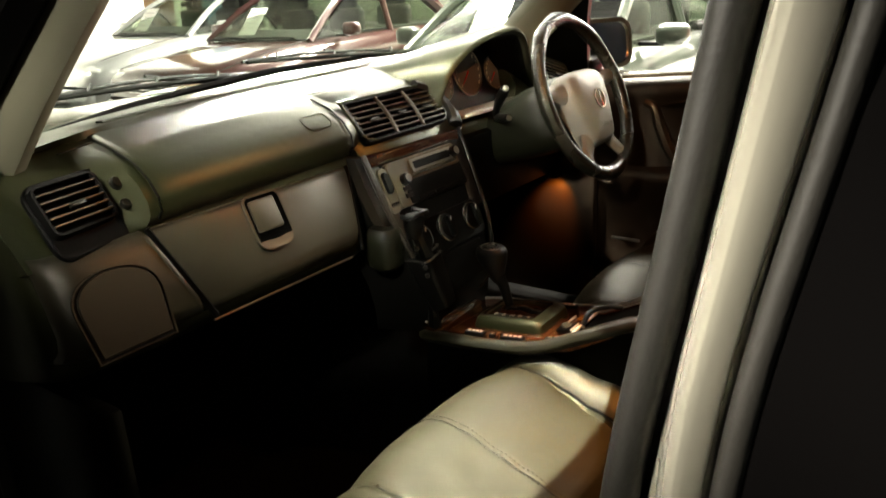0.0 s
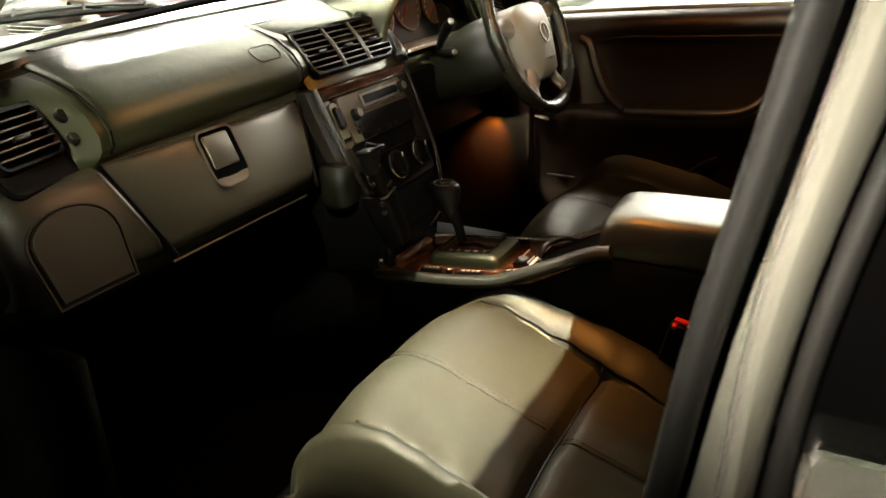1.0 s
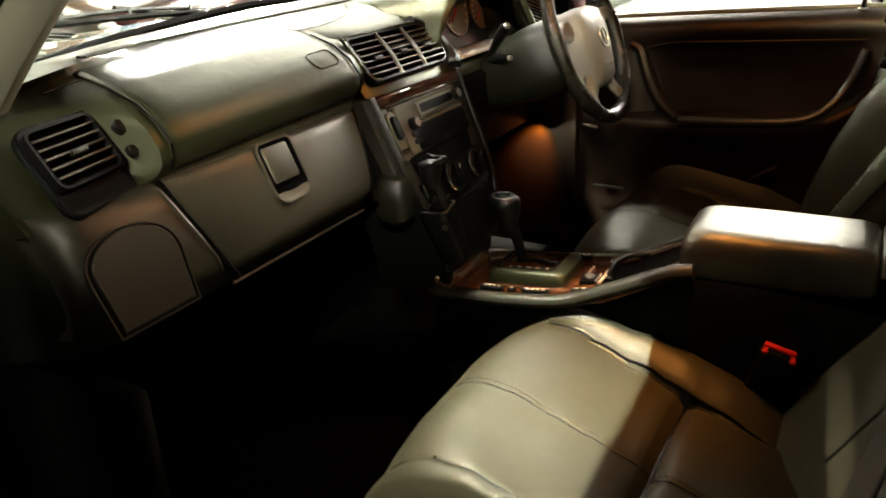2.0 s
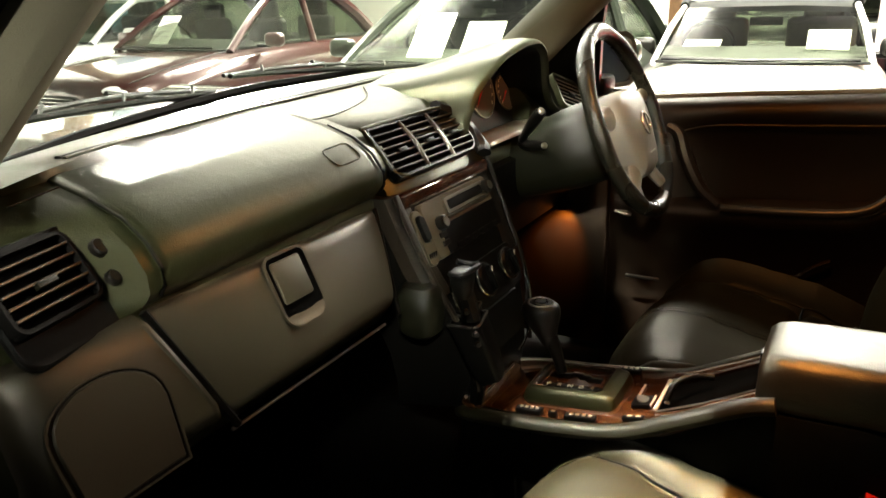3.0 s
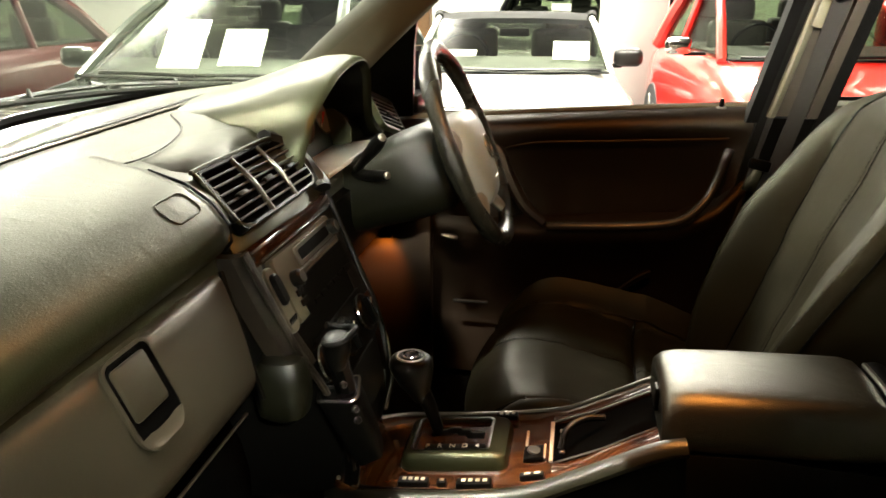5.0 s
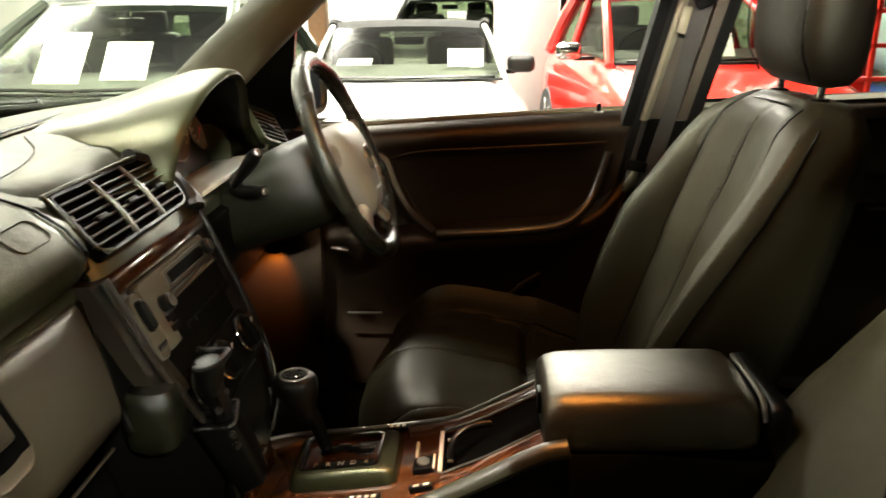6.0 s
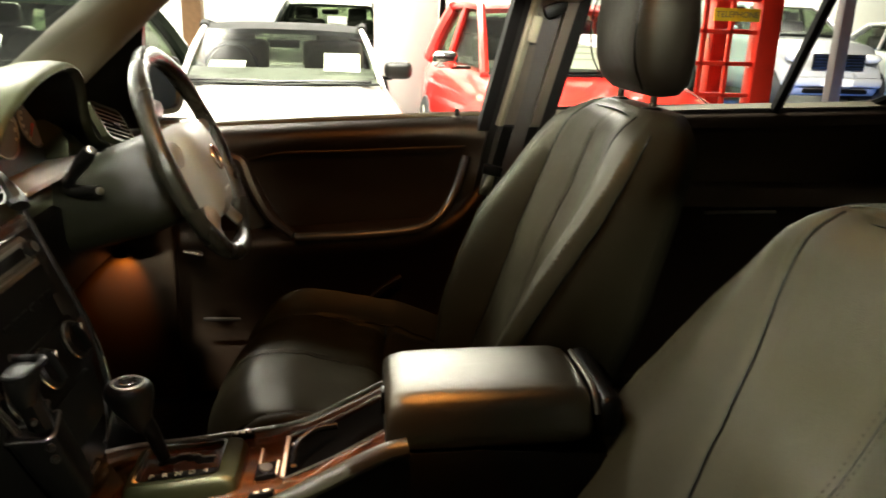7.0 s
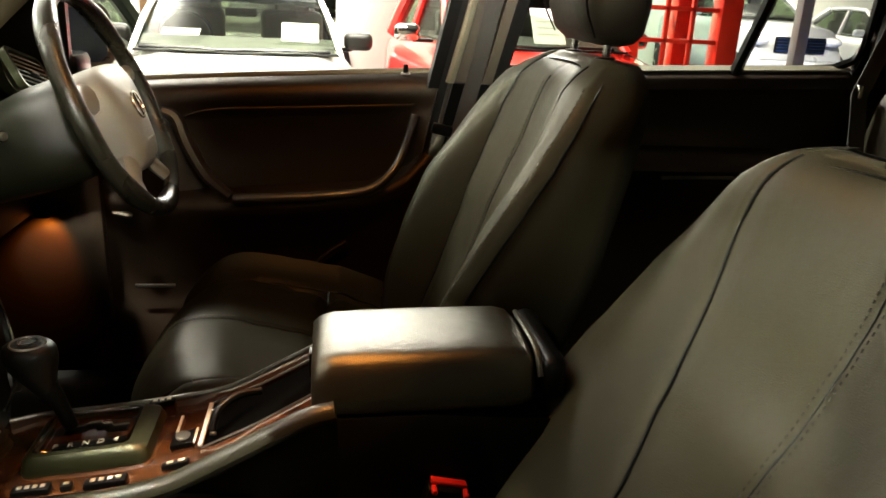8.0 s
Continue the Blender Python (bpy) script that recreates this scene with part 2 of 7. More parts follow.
def tube(bm, pts, r, sides=8, closed=False, flat=1.0, up=(0, 0, 1)):
    """A tube along points. r: one radius or one a point. flat squeezes it along up."""
    pts = [Vector(p) for p in pts]
    rings = []
    n = len(pts)
    for i, p in enumerate(pts):
        a = pts[i - 1] if i or closed else pts[0]
        b = pts[(i + 1) % n] if i < n - 1 or closed else pts[-1]
        d = (b - a).normalized()
        side = d.cross(Vector(up))
        side = side.normalized() if side.length > 1e-4 else d.orthogonal().normalized()
        top = side.cross(d).normalized()
        rad = r[i] if isinstance(r, (list, tuple)) else r
        rings.append([p + side * rad * math.cos(t) + top * rad * flat * math.sin(t) for t in (2 * math.pi * k / sides for k in range(sides))])
    if closed:
        rings.append(rings[0])
        vs = [[bm.verts.new(q) for q in ring] for ring in rings[:-1]]
        for i in range(n):
            a, b = vs[i], vs[(i + 1) % n]
            for k in range(sides):
                bm.faces.new((a[k], a[(k + 1) % sides], b[(k + 1) % sides], b[k]))
        return bm
    return loft(bm, rings)


def disc(bm, centre, normal, r, depth, sides=24, bevel=0.0):
    """A short cylinder with a softened front rim, along normal."""
    q = Vector(normal).to_track_quat("Z", "Y").to_matrix().to_4x4()
    m = Matrix.Translation(centre) @ q
    prof = [(0.0, 0.0), (r, 0.0), (r, depth - bevel), (r - bevel, depth), (0.0, depth)] if bevel else [(0, 0), (r, 0), (r, depth), (0, depth)]
    rings = [[m @ Vector((max(a, 1e-5) * math.cos(t), max(a, 1e-5) * math.sin(t), z)) for t in (2 * math.pi * k / sides for k in range(sides))] for a, z in prof]
    return loft(bm, rings)


def ring(bm, centre, normal, r, thick, sides=28):
    q = Vector(normal).to_track_quat("Z", "Y").to_matrix().to_4x4()
    m = Matrix.Translation(centre) @ q
    return tube(bm, [m @ Vector((r * math.cos(2 * math.pi * k / sides), r * math.sin(2 * math.pi * k / sides), 0)) for k in range(sides)], thick, 6, closed=True, up=Vector(normal))


def slab(bm, outline, normal, depth):
    """A flat plate from its outline, thickened along normal."""
    n = Vector(normal).normalized() * depth
    return loft(bm, [[Vector(p) for p in outline], [Vector(p) + n for p in outline]])


def rounded_rect(w, h, r, n=5):
    """Outline points (u, v) of a rounded rectangle about the origin."""
    out = []
    for cx, cy, a0 in ((w / 2 - r, h / 2 - r, 0), (-w / 2 + r, h / 2 - r, 90), (-w / 2 + r, -h / 2 + r, 180), (w / 2 - r, -h / 2 + r, 270)):
        for k in range(n + 1):
            a = radians(a0 + 90 * k / n)
            out.append((cx + r * math.cos(a), cy + r * math.sin(a)))
    return out


def soft_rect(w, h, radii, n=5):
    """A rectangle's outline with a radius of its own at each corner: top right, top left, bottom left, bottom right."""
    out = []
    for (sx, sy), a0, r in zip(((1, 1), (-1, 1), (-1, -1), (1, -1)), (0, 90, 180, 270), radii):
        for k in range(n + 1):
            a = radians(a0 + 90 * k / n)
            out.append((sx * (w / 2 - r) + r * math.cos(a), sy * (h / 2 - r) + r * math.sin(a)))
    return out


def plate(bm, origin, u, v, outline, depth, edge=0.0):
    """A plate with outline (u, v) on the plane through origin; thickened to u x v by depth, its front edge drawn in by edge."""
    o, u, v = Vector(origin), Vector(u).normalized(), Vector(v).normalized()
    n = u.cross(v)
    rings = [[o + u * a + v * b for a, b in outline], [o + u * a + v * b + n * (depth - edge) for a, b in outline]]
    if edge:
        big = max(abs(c) for p in outline for c in p)
        s = 1 - edge / big
        rings.append([o + u * a * s + v * b * s + n * depth for a, b in outline])
    return loft(bm, rings)


def frame_bm(origin, u, v, outer, inner, depth):
    """A raised frame between two outlines of equal count."""
    o, u, v = Vector(origin), Vector(u).normalized(), Vector(v).normalized()
    n = u.cross(v)
    bm = bmesh.new()
    P = lambda pts, d: [bm.verts.new(o + u * a + v * b + n * d) for a, b in pts]
    a0, a1, b1, b0 = P(outer, 0), P(outer, depth), P(inner, depth), P(inner, 0)
    k = len(outer)
    for q, w in ((a0, a1), (a1, b1), (b1, b0), (b0, a0)):
        for i in range(k):
            j = (i + 1) % k
            bm.faces.new((q[i], q[j], w[j], w[i]))
    return bm


def lerp(xs, ys, x):
    return float(np.interp(x, xs, ys))


def lines(parent, name, pts, r, mat, label=""):
    return part(name, tube(bmesh.new(), pts, r, 6), mat, parent, label)


def text_part(name, words, m, size, mat, parent, label=""):
    """Letters in the built-in font as a thin mesh, at the pose m."""
    cu = bpy.data.curves.new(name, "FONT")
    cu.body, cu.size, cu.extrude, cu.align_x, cu.align_y = words, size, 0.0006, "CENTER", "CENTER"
    tmp = bpy.data.objects.new(name, cu)
    scene.collection.objects.link(tmp)
    me = bpy.data.meshes.new_from_object(tmp.evaluated_get(bpy.context.evaluated_depsgraph_get()))
    bpy.data.objects.remove(tmp)
    me.transform(m)
    me.materials.clear()
    me.materials.append(mat)
    ob = new(name, me)
    ob.parent = parent
    ob.matrix_parent_inverse = parent.matrix_world.inverted()
    if label:
        ob["label"] = label
    return ob

# ---- the hall ----
HALLFLOOR = material("floor_paint", (0.07, 0.07, 0.066), 0.3, grain=0.15, grain_size=60, vary=0.25, vary_size=1.5, coat=0.3)
HALLWALL = material("wall_paint", (0.72, 0.74, 0.66), 0.8, grain=0.2, grain_size=80, vary=0.08, vary_size=1.2)
# Dark so that the walls and ceiling out of view bounce little light.
OFFVIEWGREY = material("offview_grey", (0.06, 0.06, 0.055), 0.8, grain=0.2, grain_size=40, vary=0.1, vary_size=1.2)
BRICKWHITE = material("wall_white", (0.8, 0.79, 0.74), 0.75, grain=0.3, grain_size=60, vary=0.08, vary_size=2)
TIMBER = material("timber", (0.30, 0.17, 0.08), 0.6, grain=0.4, grain_size=90, vary=0.3, vary_size=14)
BLUEDOOR = material("blue_door_paint", (0.05, 0.09, 0.13), 0.4, grain=0.1)


def structure(name, bm, mat, label):
    return tagged(part(name, bm, mat), label, name.split("_")[0], kind="structure")


structure("floor", box(bmesh.new(), (0, 3, -0.1), (26, 26, 0.2)), HALLFLOOR, "blue painted concrete hall floor with a dull sheen")
structure("pavement", box(bmesh.new(), (8.3, 10.5, 0.006), (7.4, 6.0, 0.012)), material("floor_blue", (0.03, 0.09, 0.34), 0.3, grain=0.15, grain_size=60, vary=0.2, vary_size=1.5, coat=0.3), "bright blue painted floor bay")
structure("wall_west", box(bmesh.new(), (-11.2, 3, 2.1), (0.2, 26, 4.2)), BRICKWHITE, "white painted wall of the car hall")
structure("wall_north", box(bmesh.new(), (1, 15.2, 2.1), (24.2, 0.2, 4.2)), HALLWALL, "pale green painted wall at the back of the hall")
structure("wall_east", box(bmesh.new(), (12.2, 3, 2.1), (0.2, 24.2, 4.2)), OFFVIEWGREY, "side wall out of view, dark grey to cut bounced light")
structure("wall_south", box(bmesh.new(), (0.5, -9.2, 2.1), (23.2, 0.2, 4.2)), OFFVIEWGREY, "unseen wall behind the car, dark grey to cut bounced light")
structure("ceiling", box(bmesh.new(), (0.5, 3, 4.3), (23.6, 24.6, 0.2)), OFFVIEWGREY, "unseen flat hall ceiling, dark grey to cut bounced light")

# ---- the off-road car: shell ----
shell = thing("car_shell", (0.6, C, 0.0), "champagne silver off-road car body, passenger door open", "car body")


def strip(bm, a, b, depth):
    """A bent band between two polylines of equal length, with thickness along depth."""
    d = Vector(depth)
    rings = [[Vector(p), Vector(q), Vector(q) + d, Vector(p) + d] for p, q in zip(a, b)]
    return loft(bm, rings)


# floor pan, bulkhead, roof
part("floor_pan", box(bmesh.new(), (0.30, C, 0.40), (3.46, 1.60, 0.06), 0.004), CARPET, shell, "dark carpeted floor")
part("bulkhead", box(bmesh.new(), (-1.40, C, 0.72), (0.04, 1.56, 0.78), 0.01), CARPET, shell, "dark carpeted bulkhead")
bm = bmesh.new()
rings = []
for x, z, w in [(-0.50, 1.66, 0.58), (-0.3, 1.715, 0.60), (0.2, 1.745, 0.62), (1.0, 1.745, 0.62), (1.9, 1.70, 0.60), (2.1, 1.64, 0.58)]:
    top = [(x, C + w * s, z + 0.03 - 0.05 * abs(s) ** 3) for s in np.linspace(-1, 1, 13)]
    rings.append(top + [(x, C + w * s, z - 0.01 - 0.05 * abs(s) ** 3) for s in np.linspace(1, -1, 13)])
loft(bm, rings)
part("roof", bm, SILVERPAINT, shell, "champagne silver roof panel")
bm = bmesh.new()
loft(bm, [[(x, y, z) for x, y, z in [(xx, C - 0.6, zz), (xx, C + 0.6, zz), (xx, C + 0.6, zz - 0.02), (xx, C - 0.6, zz - 0.02)]] for xx, zz in [(-0.48, 1.640), (-0.2, 1.665), (1.0, 1.68), (2.0, 1.63)]])
part("headliner", bm, HEADLINER, shell, "pale cloth headliner")
part("header_trim", tube(bmesh.new(), smooth_path([(-0.56, C - 0.60, 1.63), (-0.615, C - 0.4, 1.645), (-0.64, C, 1.65), (-0.615, C + 0.4, 1.645), (-0.56, C + 0.60, 1.63)], 5), 0.035, 8, flat=0.6), HEADLINER, shell, "pale roof header trim")
# Unseen visors, added so that their edge cuts the light on the cushion.
for sy in (-1, 1):
    bm = box(bmesh.new(), (-0.60, C + sy * 0.32, 1.600), (0.17, 0.40, 0.022), 0.010, turn=Euler((0, radians(-12), 0)).to_matrix().to_4x4())
    part("shade_visor", bm, HEADLINER, shell, "unseen pale cloth visor, added to cut the lamp light")
# side rails over the doors
for side in (1, -1):
    y = lambda v: C + side * v
    pts = smooth_path([(-0.52, y(0.60), 1.655), (-0.2, y(0.62), 1.69), (0.4, y(0.635), 1.70), (1.2, y(0.635), 1.69), (2.0, y(0.60), 1.63)], 5)
    part("roof_rail", tube(bmesh.new(), pts, 0.05, 8, flat=0.8), SILVERPAINT, shell)
# A pillars: a trim inside, a painted post outside
for side in (1, -1):
    y = lambda v: C + side * v
    path = [((-1.24, y(0.72), 1.08), 0.064), ((-1.145, y(0.71), 1.165), 0.062), ((-1.03, y(0.70), 1.268), 0.058), ((-0.88, y(0.68), 1.395), 0.052), ((-0.71, y(0.64), 1.545), 0.047), ((-0.56, y(0.60), 1.655), 0.045)]
    pts = smooth_path([p for p, r in path], 5)
    rs = list(np.interp(np.linspace(0, 1, len(pts)), np.linspace(0, 1, len(path)), [r for p, r in path]))
    part("pillar_trim", tube(bmesh.new(), pts, [float(r) for r in rs], 12, flat=0.62, up=(0, side, 0.2)), PILLAR, shell, "grey-beige grained plastic pillar trim")
    out = [Vector((p.x - 0.035, p.y + side * 0.055, p.z + 0.0)) for p in pts]
    part("pillar_post", tube(bmesh.new(), out, 0.045, 8), RUBBER if side < 0 else BLACK, shell, "black door seal along the pillar")
# B pillars
for side in (1, -1):
    yo = lambda v: C + side * v
    lean = (lambda z: -0.155 + 0.19 * (z - 1.05)) if side > 0 else (lambda z: -0.160 + 0.165 * (z - 1.06))
    zs = np.linspace(0.45, 1.66, 10)

    def post(x0, x1, v0, v1, z0=0.45, z1=1.66):
        bm = bmesh.new()
        zs = np.linspace(z0, z1, 10)
        loft(bm, [[(lean(z) + x0, yo(v0 - k), z), (lean(z) + x1, yo(v0 - k), z), (lean(z) + x1, yo(v1 - k), z), (lean(z) + x0, yo(v1 - k), z)] for z, k in ((z, max(0, z - (1.05 if side > 0 else 1.45)) * 0.25) for z in zs)])
        return bm

    if side < 0:
        pz = [0.45, 0.90, 0.987, 1.02, 1.09, 1.134, 1.197, 1.27, 1.45, 1.66]
        curve = lambda xs, z: sum(lerp(pz, xs, z + 0.012 * k) * (9 - abs(k)) for k in range(-8, 9)) / 81
        seal_x = lambda z: curve([-0.24, -0.182, -0.168, -0.165, -0.159, -0.150, -0.138, -0.126, -0.096, -0.062], z)
        front_x = lambda z: curve([-0.16, -0.132, -0.127, -0.126, -0.1255, -0.122, -0.110, -0.098, -0.068, -0.034], z)
        rear_x = lambda z: curve([-0.13, -0.107, -0.102, -0.101, -0.098, -0.092, -0.083, -0.067, -0.036, -0.002], z)
        heights = [float(z) for z in np.linspace(0.45, 1.66, 110)]

        def upright(section):
            """A post swept up the door opening; section gives (x, depth) outward from the body at a height."""
            bm = bmesh.new()
            loft(bm, [[(x, yo(0.78 + d - max(0, z - 1.45) * 0.25), z) for x, d in section(z)] for z in heights])
            return bm

        def seal_section(x, w, d):
            return [(x + w, 0.0), (x, 0.0)] + [(x + w / 2 - w / 2 * math.cos(t), d - 0.010 + 0.010 * math.sin(t)) for t in np.linspace(0, math.pi, 9)]

        def flange_section(z):
            a, b = front_x(z), rear_x(z)
            return [(b, 0.0), (a, 0.0), (a, 0.042)] + [(a + 0.013 - 0.013 * math.cos(t), 0.056 + 0.016 * math.sin(t)) for t in np.linspace(0, math.pi / 2, 20)] + [(a + (b - a) * 0.6, 0.0695), (b - 0.003, 0.063), (b, 0.056)]

        part("door_seal", upright(lambda z: seal_section(seal_x(z), 0.021, 0.062)), SEALGREY, shell, "dark grey rubber door seal")
        # Black strip paints the shadow in the groove beside the seal.
        part("seal_shadow", upright(lambda z: [(seal_x(z) + 0.030, 0.0), (seal_x(z) + 0.021, 0.0), (seal_x(z) + 0.021, 0.040), (seal_x(z) + 0.030, 0.040)]), RUBBER, shell, "black strip for the shadow groove beside the seal")
        part("pillar_panel", upright(lambda z: [(front_x(z) + 0.004, 0.0), (seal_x(z) + 0.026, 0.0), (seal_x(z) + 0.026, 0.044), (front_x(z) + 0.004, 0.052)]), SILVERPAINT, shell, "champagne painted step of the door frame")
        part("pillar_flange", upright(flange_section), SILVERPAINT, shell, "champagne painted door frame flange")
        part("rear_seal", upright(lambda z: seal_section(rear_x(z) + 0.001, 0.016, 0.064)), SEALGREY, shell, "dark grey rubber seal of the rear door")
        part("pillar_inner_trim", post(0.0, 0.16, 0.70, 0.776), BLACK, shell, "black plastic pillar trim")
        bm = bmesh.new()
        slab(bm, [(-0.10, yo(0.836), 1.045), (0.86, yo(0.836), 1.045), (0.86, yo(0.836), 1.30), (0.84, yo(0.79), 1.65), (0.0, yo(0.79), 1.65), (-0.055, yo(0.836), 1.30)], (0, 1, 0), 0.006)
        part("rear_door_window", bm, TINTED, shell, "dark tinted rear door window")
        bm = bmesh.new()
        box(bm, (0.41, yo(0.86), 0.75), (0.985, 0.08, 0.60), 0.012, segs=3)
        part("rear_door_skin", bm, SILVERPAINT, shell, "champagne painted rear door")
    else:
        part("door_frame", post(-0.054, -0.030, 0.755, 0.80, 1.10), RUBBER, shell, "black window frame edge")
        part("door_seal", post(-0.030, -0.012, 0.762, 0.80), DARK, shell, "dark rubber door seal")
        part("seal_lip", post(-0.012, -0.004, 0.752, 0.80), WEB, shell, "grey lip of the seal")
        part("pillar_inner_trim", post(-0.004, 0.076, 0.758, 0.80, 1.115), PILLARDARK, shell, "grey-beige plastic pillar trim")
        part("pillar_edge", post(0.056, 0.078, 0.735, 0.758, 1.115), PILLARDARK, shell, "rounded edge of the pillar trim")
        part("pillar_lower_trim", post(-0.004, 0.10, 0.745, 0.80, 0.45, 1.113), BLACK, shell, "black lower pillar trim")
        part("rear_seal", post(0.078, 0.106, 0.742, 0.80), RUBBER, shell, "black rubber seal of the rear door")
# windscreen
bm = bmesh.new()
rows = []
for k in range(7):
    t = k / 6
    zb, zt = 1.165, 1.655
    row = []
    for s in np.linspace(-1, 1, 15):
        bow = 0.14 * (1 - s * s)
        xb, xt = -1.165 - bow * 1.5, -0.56 - bow * 0.5
        wb, wt = 0.74, 0.60
        row.append(Vector((xb + (xt - xb) * t, C + s * (wb + (wt - wb) * t), zb + (zt - zb) * t)))
    rows.append(row)
loft(bm, rows, closed=False)
bmesh.ops.solidify(bm, geom=bm.faces[:], thickness=0.004)
ws = part("windscreen", bm, GLASS, shell, "clear laminated windscreen")
ws.visible_shadow = False
# bonnet, cowl, wings
bm = bmesh.new()
rings = []
for x, z, w in [(-1.50, 1.085, 0.72), (-1.6, 1.10, 0.74), (-1.9, 1.09, 0.74), (-2.2, 1.05, 0.72), (-2.42, 0.97, 0.68), (-2.5, 0.86, 0.64)]:
    rings.append([(x, C + w * s, z + 0.02 * (1 - s * s) - 0.05 * abs(s) ** 6 + (0.012 if 0.28 < abs(s) < 0.62 else 0)) for s in np.linspace(-1, 1, 31)] + [(x, C + w, z - 0.15), (x, C - w, z - 0.15)])
loft(bm, rings)
part("bonnet", bm, SILVERPAINT, shell, "champagne silver ribbed bonnet")
bm = bmesh.new()
loft(bm, [[(x, C - 0.72, z), (x, C + 0.72, z), (x, C + 0.72, z - 0.03), (x, C - 0.72, z - 0.03)] for x, z in [(-1.22, 1.13), (-1.30, 1.115), (-1.42, 1.095), (-1.50, 1.075)]])
cowl = part("cowl", bm, BLACK, shell, "black plastic cowl grille")
for k in range(5):
    x = -1.30 - 0.038 * k
    z = lerp([-1.50, -1.42, -1.30, -1.22], [1.075, 1.095, 1.115, 1.13], x)
    # Alternate ribs are satin metal, painting the highlights on the cowl.
    part("cowl_rib", tube(bmesh.new(), [(x + 0.07 * ((y - C) / 0.7) ** 2, y, z + 0.012 + 0.004 * (k % 2)) for y in np.linspace(C - 0.66, C + 0.66, 13)], 0.008, 6, flat=0.5), DARK if k % 2 else SATIN, cowl, "cowl rib")
for side in (1, -1):
    part("wing", box(bmesh.new(), (-1.86, C + side * 0.82, 0.78), (1.3, 0.17, 0.58), 0.06, segs=3), SILVERPAINT, shell)
part("nose", box(bmesh.new(), (-2.46, C, 0.62), (0.2, 1.5, 0.5), 0.06, segs=3), SILVERPAINT, shell)
# far side: sills and door skins outside
part("sill", box(bmesh.new(), (0.2, C + 0.86, 0.40), (2.4, 0.10, 0.16), 0.03), SILVERPAINT, shell)
part("sill", box(bmesh.new(), (0.2, C - 0.84, 0.40), (2.4, 0.10, 0.16), 0.03), SILVERPAINT, shell)
part("tail", box(bmesh.new(), (2.0, C, 0.85), (0.12, 1.6, 0.75), 0.05), SILVERPAINT, shell)
part("tail_window", box(bmesh.new(), (1.98, C, 1.42), (0.03, 1.1, 0.36), 0.01), BLACK, shell)
for side in (1, -1):
    part("quarter", box(bmesh.new(), (1.48, C + side * 0.82, 0.80), (1.1, 0.14, 0.80), 0.05), SILVERPAINT, shell)
    part("quarter_pillar", box(bmesh.new(), (0.93, C + side * 0.74, 1.42), (0.16, 0.06, 0.50), 0.03, turn=Euler((0, 0.12, 0)).to_matrix().to_4x4()), DARK, shell, "dark rear pillar trim")
    part("quarter_glass", box(bmesh.new(), (1.5, C + side * 0.74, 1.42), (1.0, 0.02, 0.42), 0.008), BLACK, shell)
    for x in (-1.72, 1.10):
        w = part("wheel", disc(bmesh.new(), (x, C + side * 0.80, 0.36), (0, side, 0), 0.36, 0.12, 28, 0.03), RUBBER, shell, "black road tyre")
        part("rim", disc(bmesh.new(), (x, C + side * 0.915, 0.36), (0, side, 0), 0.22, 0.012, 20, 0.004), SATIN, w)


# wipers
def glass_x(y, z):
    """Where the windscreen stands at a height."""
    bow = 0.14 * (1 - ((y - C) / 0.74) ** 2)
    a, b = -1.165 - 1.5 * bow, -0.56 - 0.5 * bow
    return a + (b - a) * (z - 1.165) / 0.49


for y0, y1 in ((0.60, 1.24), (1.10, 1.78)):
    wip = thing("wiper", (-1.36, y1, 1.12), "black windscreen wiper lying at the foot of the glass", "wiper", "windscreen wipers")
    bl = [(glass_x(y, z) - 0.016, y, z) for y, z in zip(np.linspace(y1 - 0.06, y0, 14), np.linspace(1.186, 1.222, 14))]
    blade = part("blade", tube(bmesh.new(), bl, 0.0050, 6), RUBBER, wip)
    part("blade_frame", tube(bmesh.new(), [(x - 0.016, y, z + 0.010 * math.sin(math.pi * k / 13)) for k, (x, y, z) in enumerate(bl)], 0.0040, 6), OLIVE, blade, "ribbed blade frame")
    for k in (3, 7, 11):
        part("blade_claw", tube(bmesh.new(), [bl[k], (bl[k][0] - 0.02, bl[k][1] + 0.02, bl[k][2] + 0.012)], 0.003, 5), DARK, blade, "dark blade clip")
    m = bl[7]
    part("arm", tube(bmesh.new(), smooth_path([(-1.39, y1, 1.125), (m[0] - 0.05, (m[1] + y1) / 2, 1.182), (m[0] - 0.034, m[1], m[2] + 0.014)], 5), [0.008] * 5 + [0.005] * 6, 6), DARK, wip)
    part("spindle_cap", disc(bmesh.new(), (-1.39, y1, 1.115), (0, 0, 1), 0.014, 0.02, 12, 0.004), DARK, wip)

# ---- dashboard ----
dash = thing("dashboard", (-1.1, C, 0.8), "grey-green soft vinyl dashboard with a passenger airbag cover", "dashboard")
# (x, z) of the section, passenger side
SEC = [(-1.40, 1.150), (-1.30, 1.172), (-1.20, 1.178), (-1.11, 1.166), (-1.045, 1.151), (-1.003, 1.136), (-0.972, 1.114), (-0.9545, 1.090), (-0.9535, 1.070), (-0.962, 1.058),
       (-0.972, 1.050), (-0.962, 1.00), (-0.950, 0.915), (-0.955, 0.885), (-0.97, 0.865), (-1.10, 0.84), (-1.36, 0.82)]


def dash_rise(y):
    """How far the top climbs from the doors to the middle."""
    return lerp([0.42, 0.62, 0.95, 1.2, 1.5, 1.8, 1.98], [-0.016, 0.0, 0.010, 0.016, 0.020, 0.012, -0.01], y)


